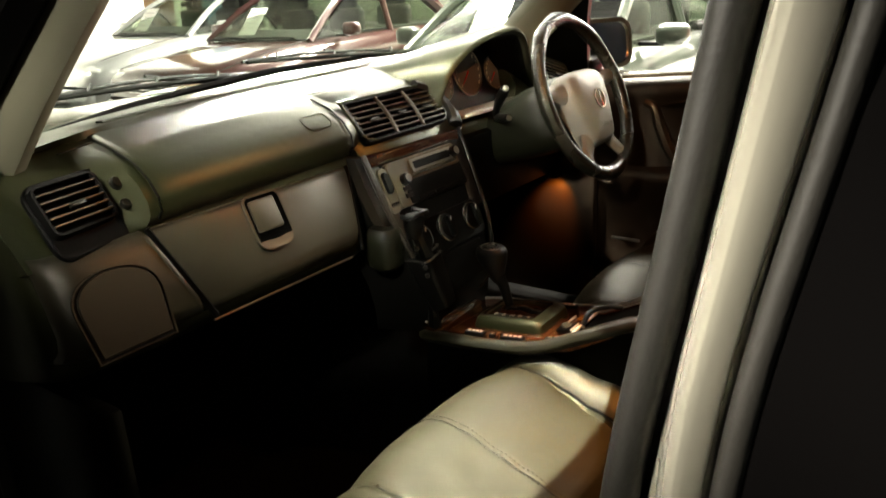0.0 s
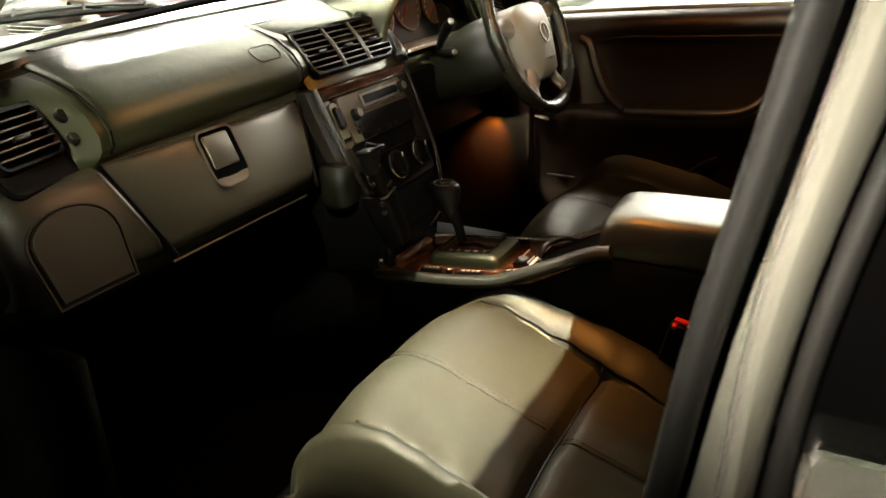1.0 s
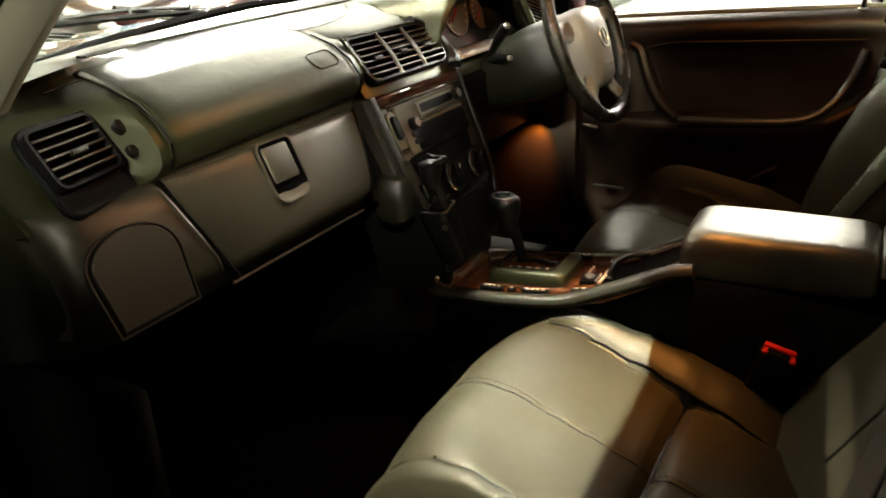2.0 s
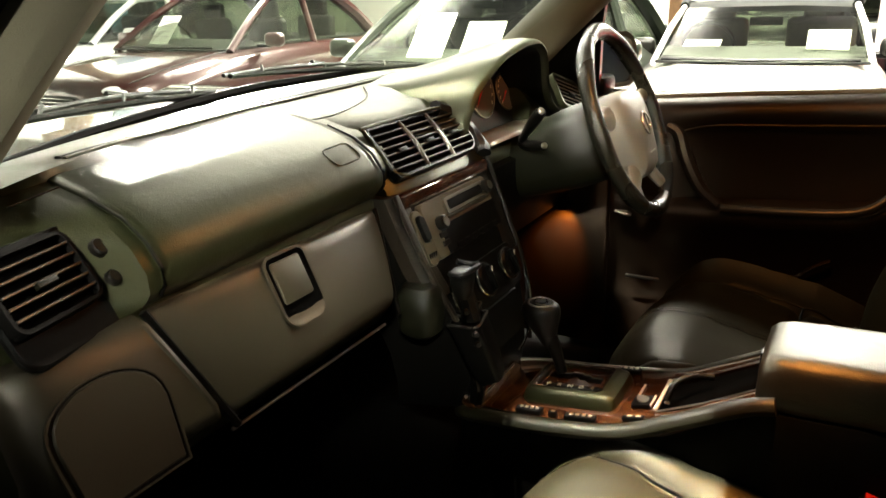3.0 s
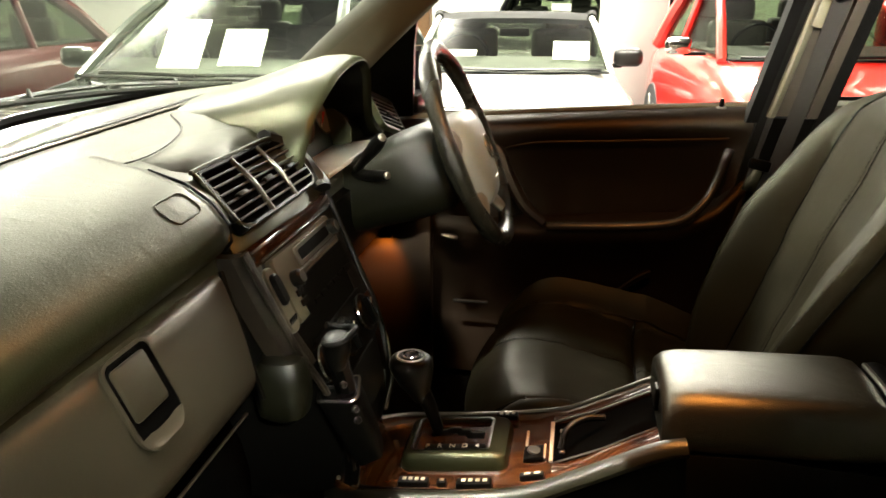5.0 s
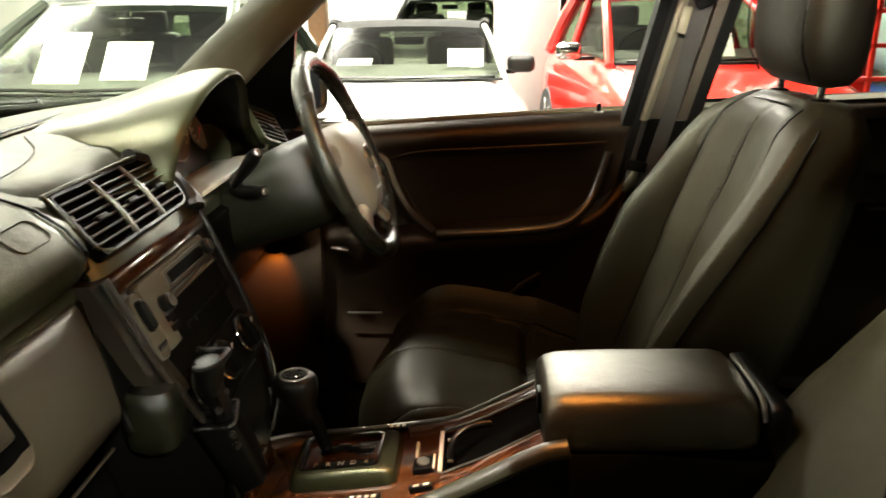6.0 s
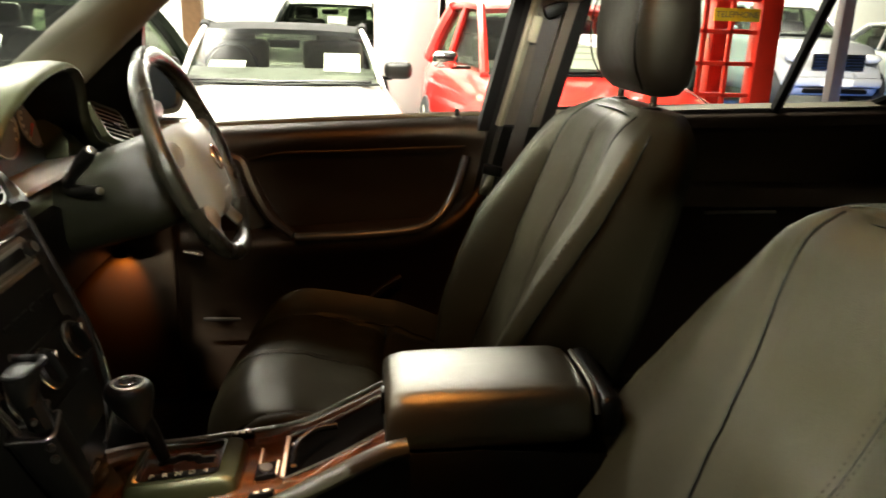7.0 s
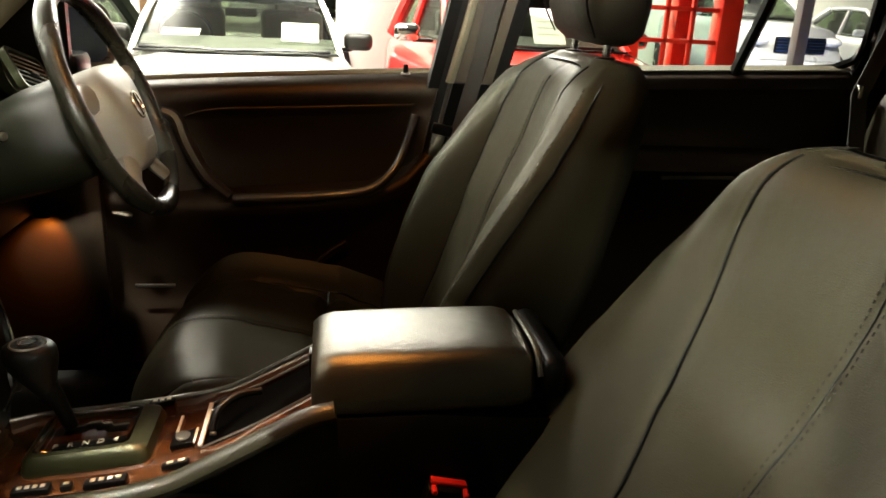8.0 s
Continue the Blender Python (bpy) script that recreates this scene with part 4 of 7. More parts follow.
outer = [hood_ring(x, g, d) for x, g, d in ((-0.966, -0.008, 0), (-0.956, -0.007, 0), (-0.950, -0.002, 0), (-0.952, 0.003, 0), (-0.960, 0.007, 0), (-0.985, 0.010, 0.05), (-1.02, 0.013, 0.16), (-1.06, 0.016, 0.31), (-1.11, 0.018, 0.50), (-1.16, 0.018, 0.70), (-1.21, 0.016, 0.88), (-1.26, 0.012, 1.0))]
part("binnacle_hood", loft(bmesh.new(), outer, closed=False), SOFT, dash, "arched hood over the instruments", sharp=60)
part("hood_lining", loft(bmesh.new(), [hood_ring(x, g, 0) for x, g in ((-0.966, -0.008), (-1.0, -0.012), (-1.085, -0.022))], closed=False), BLACK, dash, "black inside of the hood")
LEDGE = material("pale_ledge", (0.42, 0.40, 0.35), 0.4, grain=0.1)
iu, iv = Vector((0, 1, 0)), Vector((-0.25, 0, 1)).normalized()
io = Vector((-1.062, 1.575, 1.135))
inn = iu.cross(iv)
clus = thing("instrument_cluster", tuple(io), "dark instrument cluster with round dials under a hood", "instruments")
part("cluster_face", plate(bmesh.new(), io, iu, iv, rounded_rect(0.33, 0.165, 0.06), 0.004), material("cluster_black", (0.006, 0.0065, 0.008), 0.3, spec=0.3), clus, "blue-black instrument face")
part("cluster_sill", box(bmesh.new(), (-1.005, 1.56, 1.069), (0.11, 0.33, 0.010), 0.004, turn=Euler((0, radians(-8), 0)).to_matrix().to_4x4()), LEDGE, clus, "pale ledge under the dials")
for a, b, r in ((-0.115, 0.0, 0.042), (0.0, 0.015, 0.058), (0.115, 0.0, 0.042)):
    c = io + iu * a + iv * b + inn * 0.004
    d = part("dial", disc(bmesh.new(), c, inn, r, 0.002, 28), DIAL, clus, "black dial with pale ticks")
    part("bezel", ring(bmesh.new(), c + inn * 0.002, inn, r, 0.002), SATIN, d)
    bm = bmesh.new()
    for k in range(13):
        t = radians(-130 + 260 * k / 12)
        box(bm, c + inn * 0.003 + (iu * math.sin(t) + iv * math.cos(t)) * r * 0.82, (0.0015, 0.002, 0.007))
    part("ticks", bm, WHITE, d)
    part("needle", tube(bmesh.new(), [c + inn * 0.004, c + inn * 0.004 - (iu * 0.7 + iv * 0.6) * r * 0.8], [0.002, 0.0008], 5), RED, d)

# knee panel under the wheel, footwell sides
part("knee_panel", loft(bmesh.new(), [[(-1.02, y, 1.05), (-0.945, y, 1.03), (-0.945, y, 0.93), (-0.99, y, 0.84), (-1.1, y, 0.82)] for y in (1.37, 1.40, 1.9, 1.95)]), BLACK, dash, "black knee panel")
part("kick_panel", box(bmesh.new(), (-1.10, C + 0.735, 0.68), (0.44, 0.03, 0.46), 0.01), DOORVINYL, shell)
part("kick_panel", box(bmesh.new(), (-1.10, C - 0.755, 0.62), (0.44, 0.03, 0.46), 0.01), BLACK, shell)
fl = thing("footwell_lamp", (-0.99, 1.76, 0.87), "small amber footwell lamp under the dashboard", "lamp")
part("lens", box(bmesh.new(), (-0.975, 1.872, 0.836), (0.03, 0.05, 0.016), 0.004), BLACK, fl)

# ---- steering wheel and column ----
WC = Vector((-0.744, 1.572, 1.105))
WN = Vector((0.925, 0, 0.382)).normalized()
WU = Vector((-0.382, 0, 0.925)).normalized()
WR = Vector((0, 1, 0))
W = lambda a, b, d=0.0: WC + WR * a + WU * b + WN * d
wheel = thing("steering_wheel", tuple(WC), "dark leather steering wheel with a grey four-spoke airbag pad", "steering wheel")
rim = [W(0.178 * math.cos(t), 0.178 * math.sin(t)) for t in (2 * math.pi * k / 64 for k in range(64))]
rad = [0.0155 + 0.0012 * math.cos(8 * 2 * math.pi * k / 64) for k in range(64)]
part("rim", tube(bmesh.new(), rim, rad, 12, closed=True, up=WN), WHEELMAT, wheel, "dark leather rim, worn to a shine")
bm = bmesh.new()
prof = [(0.0, 0.060), (0.05, 0.058), (0.078, 0.046), (0.088, 0.018), (0.084, -0.02), (0.070, -0.06), (0.055, -0.098), (0.042, -0.110), (0.0, -0.114)]
half = smooth_path([(a, b, 0) for a, b in prof], 4)
outl = [(p.x, p.y) for p in half] + [(-p.x, p.y) for p in reversed(half[1:-1])]
rings = []
for s, d in ((1.0, -0.03), (1.0, -0.006), (0.97, 0.006), (0.88, 0.016), (0.68, 0.024), (0.35, 0.029), (0.05, 0.030)):
    rings.append([W(a * s, b * s - 0.005 * (1 - s), d) for a, b in outl])
loft(bm, rings)
pad = part("airbag_pad", bm, PADMAT, wheel, "grey grained airbag pad")
# emblem: a plain ring with a bar
part("emblem_ring", ring(bmesh.new(), W(0, -0.015, 0.031), WN, 0.021, 0.0022), CHROME, pad, "plain chrome ring emblem")
part("emblem_bar", tube(bmesh.new(), [W(0, 0.004, 0.032), W(0, -0.034, 0.032)], 0.002, 6), CHROME, pad)
bm = bmesh.new()
for k in range(3):
    box(bm, W(-0.012 + 0.012 * k, -0.070, 0.0255), (0.002, 0.008, 0.003))
part("airbag_marks", bm, SATIN, pad)
for a0, b0, a1, b1 in ((-0.075, 0.018, -0.170, 0.034), (0.075, 0.018, 0.170, 0.034), (-0.045, -0.090, -0.085, -0.150), (0.045, -0.085, 0.085, -0.150)):
    bm = bmesh.new()
    tube(bm, [W(a0, b0, -0.008), W((a0 + a1) / 2, (b0 + b1) / 2, -0.010), W(a1, b1, -0.002)], [0.026, 0.017, 0.015], 10, flat=0.6, up=WN)
    part("spoke", bm, PADMAT, wheel)
part("hub_shroud", loft(bmesh.new(), [[W(r * math.cos(t), r * math.sin(t) * 0.9 - 0.01, d) for t in (2 * math.pi * k / 20 for k in range(20))] for r, d in ((0.06, -0.012), (0.066, -0.03), (0.062, -0.05))]), BLACK, wheel)
col = thing("steering_column", (-0.90, 1.572, 1.03), "dark moulded steering column shroud with stalks", "steering column")
bm = bmesh.new()
rings = []
for d, w, h in ((-0.045, 0.075, 0.070), (-0.06, 0.088, 0.080), (-0.12, 0.09, 0.080), (-0.20, 0.082, 0.07), (-0.28, 0.07, 0.06)):
    rings.append([W(w * math.copysign(abs(math.cos(t)) ** 0.7, math.cos(t)), h * math.copysign(abs(math.sin(t)) ** 0.7, math.sin(t)) - 0.015, d) for t in (2 * math.pi * k / 24 for k in range(24))])
loft(bm, rings)
part("shroud", bm, OLIVE, col)
for pts, rad in (([(-0.945, 1.52, 1.055), (-0.905, 1.47, 1.064), (-0.866, 1.442, 1.071)], [0.011, 0.011, 0.010, 0.010, 0.010, 0.010, 0.010, 0.009, 0.009]), ([(-0.930, 1.49, 1.070), (-0.903, 1.46, 1.100), (-0.873, 1.442, 1.134)], [0.008, 0.008, 0.008, 0.009, 0.010, 0.011, 0.012, 0.012, 0.010])):
    pts = [Vector(p) for p in pts]
    st = part("stalk", tube(bmesh.new(), smooth_path(pts, 4), rad, 10), BLACK, col, "black control stalk")
    part("stalk_end", disc(bmesh.new(), pts[-1], (pts[-1] - pts[-2]).normalized(), rad[-1] * 0.70, 0.006, 14, 0.002), SATIN, st, "pale stalk end")
part("adjuster_lever", tube(bmesh.new(), smooth_path([(-0.850, 1.885, 0.832), (-0.830, 1.886, 0.829), (-0.812, 1.887, 0.826)], 4), [0.006, 0.007, 0.008, 0.009, 0.010, 0.011, 0.011, 0.010, 0.007], 10, flat=0.6), LIDMAT, col, "grey release lever under the dashboard")

# ---- centre console ----
con = thing("centre_console", (-0.6, C, 0.45), "dark centre console with a lacquered walnut top", "console")
TOPX = [-0.88, -0.84, -0.70, -0.60, -0.54, -0.42, -0.30, 0.05]
TOPZ = [0.694, 0.702, 0.715, 0.728, 0.745, 0.812, 0.815, 0.79]
topz = lambda x: lerp(TOPX, TOPZ, x)
halfw = lambda x: lerp([-0.88, -0.855, -0.83, -0.6, -0.42, 0.05], [0.055, 0.085, 0.098, 0.104, 0.092, 0.088], x)
bm = bmesh.new()
rings = []
for x in [-0.885, -0.875, -0.86, -0.83, -0.75, -0.66, -0.58, -0.54, -0.48, -0.42, -0.30, -0.10, 0.05]:
    z, w = topz(x) - 0.012, halfw(x)
    rings.append([(x, C - w - 0.05, 0.42), (x, C - w - 0.022, z - 0.06), (x, C - w - 0.016, z - 0.012), (x, C - w - 0.008, z + 0.004), (x, C - w + 0.004, z), (x, C + w - 0.004, z), (x, C + w + 0.008, z + 0.004), (x, C + w + 0.016, z - 0.012), (x, C + w + 0.022, z - 0.06), (x, C + w + 0.05, 0.42)])
loft(bm, rings)
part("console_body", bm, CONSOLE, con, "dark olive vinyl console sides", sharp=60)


def wood_patch(x0, x1, f0, f1, n=8, proud=0.0):
    """A veneer sheet on the console top between x0 and x1 and the fractions f0 and f1 of its half width."""
    bm = bmesh.new()
    rings = []
    for x in np.linspace(x0, x1, n):
        z, w = topz(x) + proud, halfw(x) - 0.004
        rings.append([(x, C + w * f0, z - 0.012), (x, C + w * f0, z - 0.001), (x, C + w * (f0 + 0.02), z), (x, C + w * (f1 - 0.02), z), (x, C + w * f1, z - 0.001), (x, C + w * f1, z - 0.012)])
    return loft(bm, rings)


part("veneer", wood_patch(-0.850, -0.566, -1, 1, 12), WOOD, con, "burr walnut veneer round the gear gate")
part("veneer", wood_patch(-0.566, -0.425, -1, -0.46), WOOD, con, "burr walnut edge of the cup holder")
part("veneer", wood_patch(-0.566, -0.425, 0.62, 1), WOOD, con, "burr walnut edge of the cup holder")
# cup holder well: a flat black sheet paints its shade
part("well_shade", wood_patch(-0.563, -0.428, -0.455, 0.615, 8, -0.004), HOLLOWSHADE, con, "flat black sheet for the shade in the cup holder well")
wf = [(x, C + halfw(x) * f, topz(x) + 0.0005) for x, f in ((-0.566, -0.46), (-0.50, -0.46), (-0.43, -0.46), (-0.43, 0.62), (-0.50, 0.62), (-0.566, 0.62))]
part("well_rim", tube(bmesh.new(), wf[:3], 0.0016, 5), SATIN, con, "thin bright rim of the well")
part("well_rim", tube(bmesh.new(), wf[3:], 0.0016, 5), SATIN, con, "thin bright rim of the well")
part("well_strip", box(bmesh.new(), (-0.568, C + 0.008, topz(-0.568) + 0.002), (0.006, 0.104, 0.005), 0.0015), GLINTTRIM, con, "bright strip before the cup holder")
part("cup_ring", tube(bmesh.new(), smooth_path([(-0.555, C - 0.03, 0.752), (-0.548, C - 0.012, 0.772), (-0.525, C + 0.005, 0.782), (-0.495, C + 0.012, 0.784)], 6), 0.005, 8), BLACK, con, "black cup holder arm")
bm = bmesh.new()
for k in range(3):
    box(bm, (-0.553, C - 0.034 + 0.011 * k, 0.750 + 0.010 * k), (0.008, 0.005, 0.004), 0.001)
part("cup_teeth", bm, SATIN, con)
# rails: the bright inner edge of the veneer
for s in (-1, 1):
    pts = smooth_path([(x, C + s * (halfw(x) + 0.001), topz(x) + 0.001) for x in (-0.845, -0.80, -0.7, -0.6, -0.54, -0.47, -0.425)], 4)
    part("edge_rail", tube(bmesh.new(), pts, 0.0035 if s > 0 else 0.0022, 6), SATIN if s > 0 else BLACK, con, "thin edging of the veneer")
for s in (-1,):
    pts = smooth_path([(-0.872, C + s * 0.095, 0.688), (-0.84, C + s * 0.113, 0.697), (-0.76, C + s * 0.121, 0.708), (-0.68, C + s * 0.123, 0.719), (-0.60, C + s * 0.121, 0.735), (-0.526, C + s * 0.116, 0.768), (-0.438, C + s * 0.112, 0.812), (-0.40, C + s * 0.110, 0.822)], 5)
    part("console_roll", tube(bmesh.new(), pts, 0.0145, 10, flat=0.85), ROLL, con, "padded olive vinyl edge of the console")
# coin tray lid with bright bars
tray = part("tray_lid", box(bmesh.new(), (-0.846, C - 0.03, 0.712), (0.036, 0.17, 0.014), 0.005, turn=Euler((0, radians(24), 0)).to_matrix().to_4x4()), WOOD, con, "walnut tray lid with bright bars")
for k, x in enumerate((-0.856, -0.838)):
    part("tray_bar", box(bmesh.new(), (x, C - 0.03, 0.7235 - 0.007 * k), (0.006 - 0.003 * k, 0.165 - 0.02 * k, 0.004), 0.0012), GLINTTRIM if k == 0 else SATIN, tray)
# gear gate
gate = thing("gear_gate", (-0.70, C + 0.005, 0.715), "raised grey gear selector frame with walnut inlay", "gear selector")
gu, gv = Vector((1, 0, 0.115)).normalized(), Vector((0, 1, 0))
go = Vector((-0.705, C + 0.006, topz(-0.705) + 0.001))
gn = gu.cross(gv)
bm = bmesh.new()
out_, in_ = rounded_rect(0.156, 0.124, 0.016), rounded_rect(0.112, 0.086, 0.008)
P0 = lambda pts, d, dx=0.0: [go + gu * (a + dx) + gv * b + gn * d for a, b in pts]
k = len(out_)
rr = [P0(out_, -0.004), P0(out_, 0.004), P0(rounded_rect(0.150, 0.114, 0.015), 0.016), P0(rounded_rect(0.132, 0.102, 0.012), 0.022, -0.003), P0(in_, 0.022, -0.005), P0(in_, 0.012, -0.005)]
vs = [[bm.verts.new(p) for p in r] for r in rr]
for a, b in zip(vs, vs[1:]):
    for i in range(k):
        j = (i + 1) % k
        bm.faces.new((a[i], a[j], b[j], b[i]))
part("gate_frame", bm, SOFT, gate, "soft grey frame")
part("gate_inlay", plate(bmesh.new(), go + gn * 0.010 - gu * 0.005, gu, gv, rounded_rect(0.114, 0.088, 0.008), 0.006), WOOD, gate, "walnut inlay")
part("gate_edge", frame_bm(go + gn * 0.0215 - gu * 0.005, gu, gv, rounded_rect(0.117, 0.091, 0.009), rounded_rect(0.110, 0.084, 0.008), 0.0025), CHROME, gate, "thin bright edge")
slotp = [(-0.040, 0.012), (-0.018, 0.012), (-0.013, 0.018), (0.0, 0.018), (0.004, 0.012), (0.015, 0.012), (0.019, 0.004), (0.040, 0.004)]
part("gate_slot", tube(bmesh.new(), [go + gu * a + gv * b + gn * 0.0165 for a, b in slotp], 0.008, 8, flat=0.25), BLACK, gate, "black zigzag gate slot")
part("gate_rim", tube(bmesh.new(), [go + gu * a + gv * (b + 0.009) + gn * 0.017 for a, b in slotp], 0.0013, 5), SATIN, gate)
part("letter_strip", box(bmesh.new(), go + gu * 0.0 - gv * 0.026 + gn * 0.0165, (0.090, 0.014, 0.003), 0.001, turn=Euler((0, radians(-6.5), 0)).to_matrix().to_4x4()), BLACK, gate)
base = Matrix((gu, gv, gn)).transposed().to_4x4()
for k, ch in enumerate("PRND4"):
    m = Matrix.Translation(go + gu * (-0.041 + 0.0185 * k) - gv * 0.026 + gn * 0.0188) @ base
    text_part("gear_letter", ch, m, 0.0125, MARK, gate)
# gear lever
lever = thing("gear_lever", (-0.745, C + 0.02, 0.74), "black leather gear lever knob on a slim shaft", "gear lever")
kx, ky = -0.779, 1.218
part("shaft", tube(bmesh.new(), [(-0.738, C + 0.016, 0.735), (-0.752, ky, 0.775), (-0.765, ky, 0.80)], [0.009, 0.011, 0.014], 10), BLACK, lever)
bm = bmesh.new()
rings = []
for z, rx, ry, dx in [(0.782, 0.012, 0.012, 0.016), (0.796, 0.017, 0.016, 0.011), (0.812, 0.025, 0.022, 0.005), (0.827, 0.031, 0.027, 0.002), (0.838, 0.0335, 0.0295, 0.0), (0.846, 0.0325, 0.029, 0.0), (0.851, 0.030, 0.0265, 0.0), (0.854, 0.026, 0.023, 0.0), (0.855, 0.018, 0.016, 0.0)]:
    rings.append([(kx + dx + rx * math.cos(t), ky + ry * math.sin(t), z) for t in (2 * math.pi * k / 20 for k in range(20))])
loft(bm, rings)
knob = part("knob", bm, KNOB, lever, "dark leather knob")
part("knob_disc", disc(bmesh.new(), (kx, ky, 0.8545), (0, 0, 1), 0.016, 0.002, 20, 0.0008), BLACK, knob, "black cap disc")
part("knob_collar", ring(bmesh.new(), (kx, ky, 0.8545), (0, 0, 1), 0.0205, 0.0016, 28), SATIN, knob, "thin bright collar round the cap")
part("knob_ring", ring(bmesh.new(), (kx, ky, 0.8567), (0, 0, 1), 0.0105, 0.0016, 20), CHROME, knob, "plain bright ring emblem")
# switches on the veneer
def veneer_switch(name, x, f, w, d, mat, label, bars):
    z = topz(x)
    y = C + halfw(x) * f
    t = Euler((0, -math.atan((topz(x + 0.02) - topz(x - 0.02)) / 0.04), 0)).to_matrix().to_4x4()
    ob = part(name, box(bmesh.new(), (x, y, z + 0.003), (w, d, 0.010), 0.003, turn=t), mat, con, label)
    bm = bmesh.new()
    for k in range(bars):
        box(bm, Vector((x, y, z + 0.0085)) + t.to_3x3() @ Vector((w * ((k + 0.5) / bars - 0.5) * 0.8, 0, 0)), (w / bars * 0.45, d * 0.35, 0.001), turn=t)
    part("switch_mark", bm, MARK, ob)
    return ob


veneer_switch("rocker_switch", -0.755, -0.86, 0.044, 0.016, BLACK, "black rocker switch with pale marks", 4)
veneer_switch("rocker_switch", -0.715, -0.86, 0.014, 0.012, BLACK, "small round black switch", 1)
veneer_switch("rocker_switch", -0.670, -0.86, 0.050, 0.016, BLACK, "black rocker switch with pale marks", 4)
veneer_switch("rocker_switch", -0.592, -0.72, 0.034, 0.012, BLACK, "small black rocker switch", 2)
veneer_switch("rocker_switch", -0.640, 0.86, 0.036, 0.014, BLACK, "black rocker switch with pale marks", 3)
sw = veneer_switch("window_switch", -0.592, -0.20, 0.030, 0.034, BLACK, "black mirror switch with a dished pad", 0)
part("switch_pad", disc(bmesh.new(), (-0.592, C - 0.02, topz(-0.592) + 0.007), (0.1, 0, 1), 0.010, 0.004, 16, 0.001), SATIN, sw)
part("switch_bar", box(bmesh.new(), (-0.577, C - 0.018, topz(-0.577) + 0.004), (0.003, 0.034, 0.004), 0.001), GLINTTRIM, sw)
part("switch_bar", box(bmesh.new(), (-0.604, C + 0.018, topz(-0.604) + 0.003), (0.004, 0.05, 0.003), 0.001), GLINTTRIM, sw)

# armrest box
arm = thing("armrest_box", (-0.29, C, 0.78), "padded leather centre armrest box with a lid", "armrest")
ALEATHER = leather("armrest_leather", (0.013, 0.012, 0.0080), 0.33, 0.9)
bm = bmesh.new()
rings = []
for x, zt, zb, w in [(-0.421, 0.842, 0.822, 0.066), (-0.429, 0.853, 0.812, 0.078), (-0.428, 0.862, 0.805, 0.086), (-0.418, 0.870, 0.802, 0.091), (-0.40, 0.8745, 0.801, 0.094), (-0.36, 0.877, 0.801, 0.0955), (-0.30, 0.878, 0.803, 0.096), (-0.22, 0.880, 0.806, 0.096), (-0.18, 0.880, 0.808, 0.095), (-0.162, 0.876, 0.810, 0.092), (-0.153, 0.868, 0.812, 0.086), (-0.150, 0.856, 0.816, 0.078)]:
    hh = zt - zb
    half = [(0.0, zt + 0.002), (0.35, zt + 0.0015), (0.62, zt), (0.76, zt - 0.003), (0.86, zt - 0.010), (0.925, zt - 0.022), (0.955, zt - 0.45 * hh), (0.985, zt - 0.62 * hh), (1.0, zt - 0.78 * hh), (0.985, zb + 0.006), (0.93, zb), (0.0, zb)]
    rings.append([(x + 0.0015 * noise.noise(Vector((a * 4, z * 40, 0.5))), C + w * a, z + 0.0016 * noise.noise(Vector((x * 24, a * 3, 0.2)))) for a, z in half] + [(x, C - w * a, z + 0.0016 * noise.noise(Vector((x * 24, -a * 3, 0.2)))) for a, z in reversed(half[1:-1])])
loft(bm, rings)
part("lid", bm, ALEATHER, arm, "padded grey leather lid, shiny with wear", sharp=60)
part("latch", box(bmesh.new(), (-0.430, C - 0.01, 0.836), (0.006, 0.022, 0.034), 0.002), BLACK, arm, "black lid latch")
bm = bmesh.new()
loft(bm, [[(-0.405, C - 0.088, z), (-0.13, C - 0.088, z), (-0.13, C + 0.088, z), (-0.405, C + 0.088, z)] for z in (0.45, 0.797)])
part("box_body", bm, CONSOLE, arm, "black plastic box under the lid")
part("rear_band", box(bmesh.new(), (-0.128, C, 0.842), (0.034, 0.178, 0.056), 0.014, segs=3), BLACK, arm, "black hinge cover")
part("hinge_line", tube(bmesh.new(), smooth_path([(-0.147, C - 0.085, 0.848), (-0.148, C - 0.06, 0.873), (-0.149, C, 0.877), (-0.148, C + 0.06, 0.873)], 6), 0.004, 6), SATIN, arm, "shiny edge of the hinge")

# handset cradle standing before the console
cradle = thing("phone_cradle", (-0.80, 1.09, 0.78), "black car phone cradle on a bracket beside the console", "phone cradle")
ct = Euler((0, radians(-22), radians(14))).to_matrix().to_4x4()
part("bracket", tube(bmesh.new(), smooth_path([(-0.845, 1.10, 0.705), (-0.835, 1.095, 0.78), (-0.835, 1.080, 0.86), (-0.838, 1.055, 0.925), (-0.838, 1.045, 0.945)], 5), [0.014] * 21, 8), BLACK, cradle)


def wedge(a, b, c, w, h0, h1):
    """A tapering cup: wide open mouth at the top, narrow foot; a, b, c its foot's centre."""
    rings = []
    for f, z in ((0.72, 0.0), (0.9, 0.35), (1.0, 1.0)):
        rings.append([ct.to_3x3() @ Vector((x * f, y * f, z * (h0 if x > 0 else h1))) + Vector((a, b, c)) for x, y in rounded_rect(w * 0.75, w, 0.010, 3)])
    return loft(bmesh.new(), rings), rings[-1]


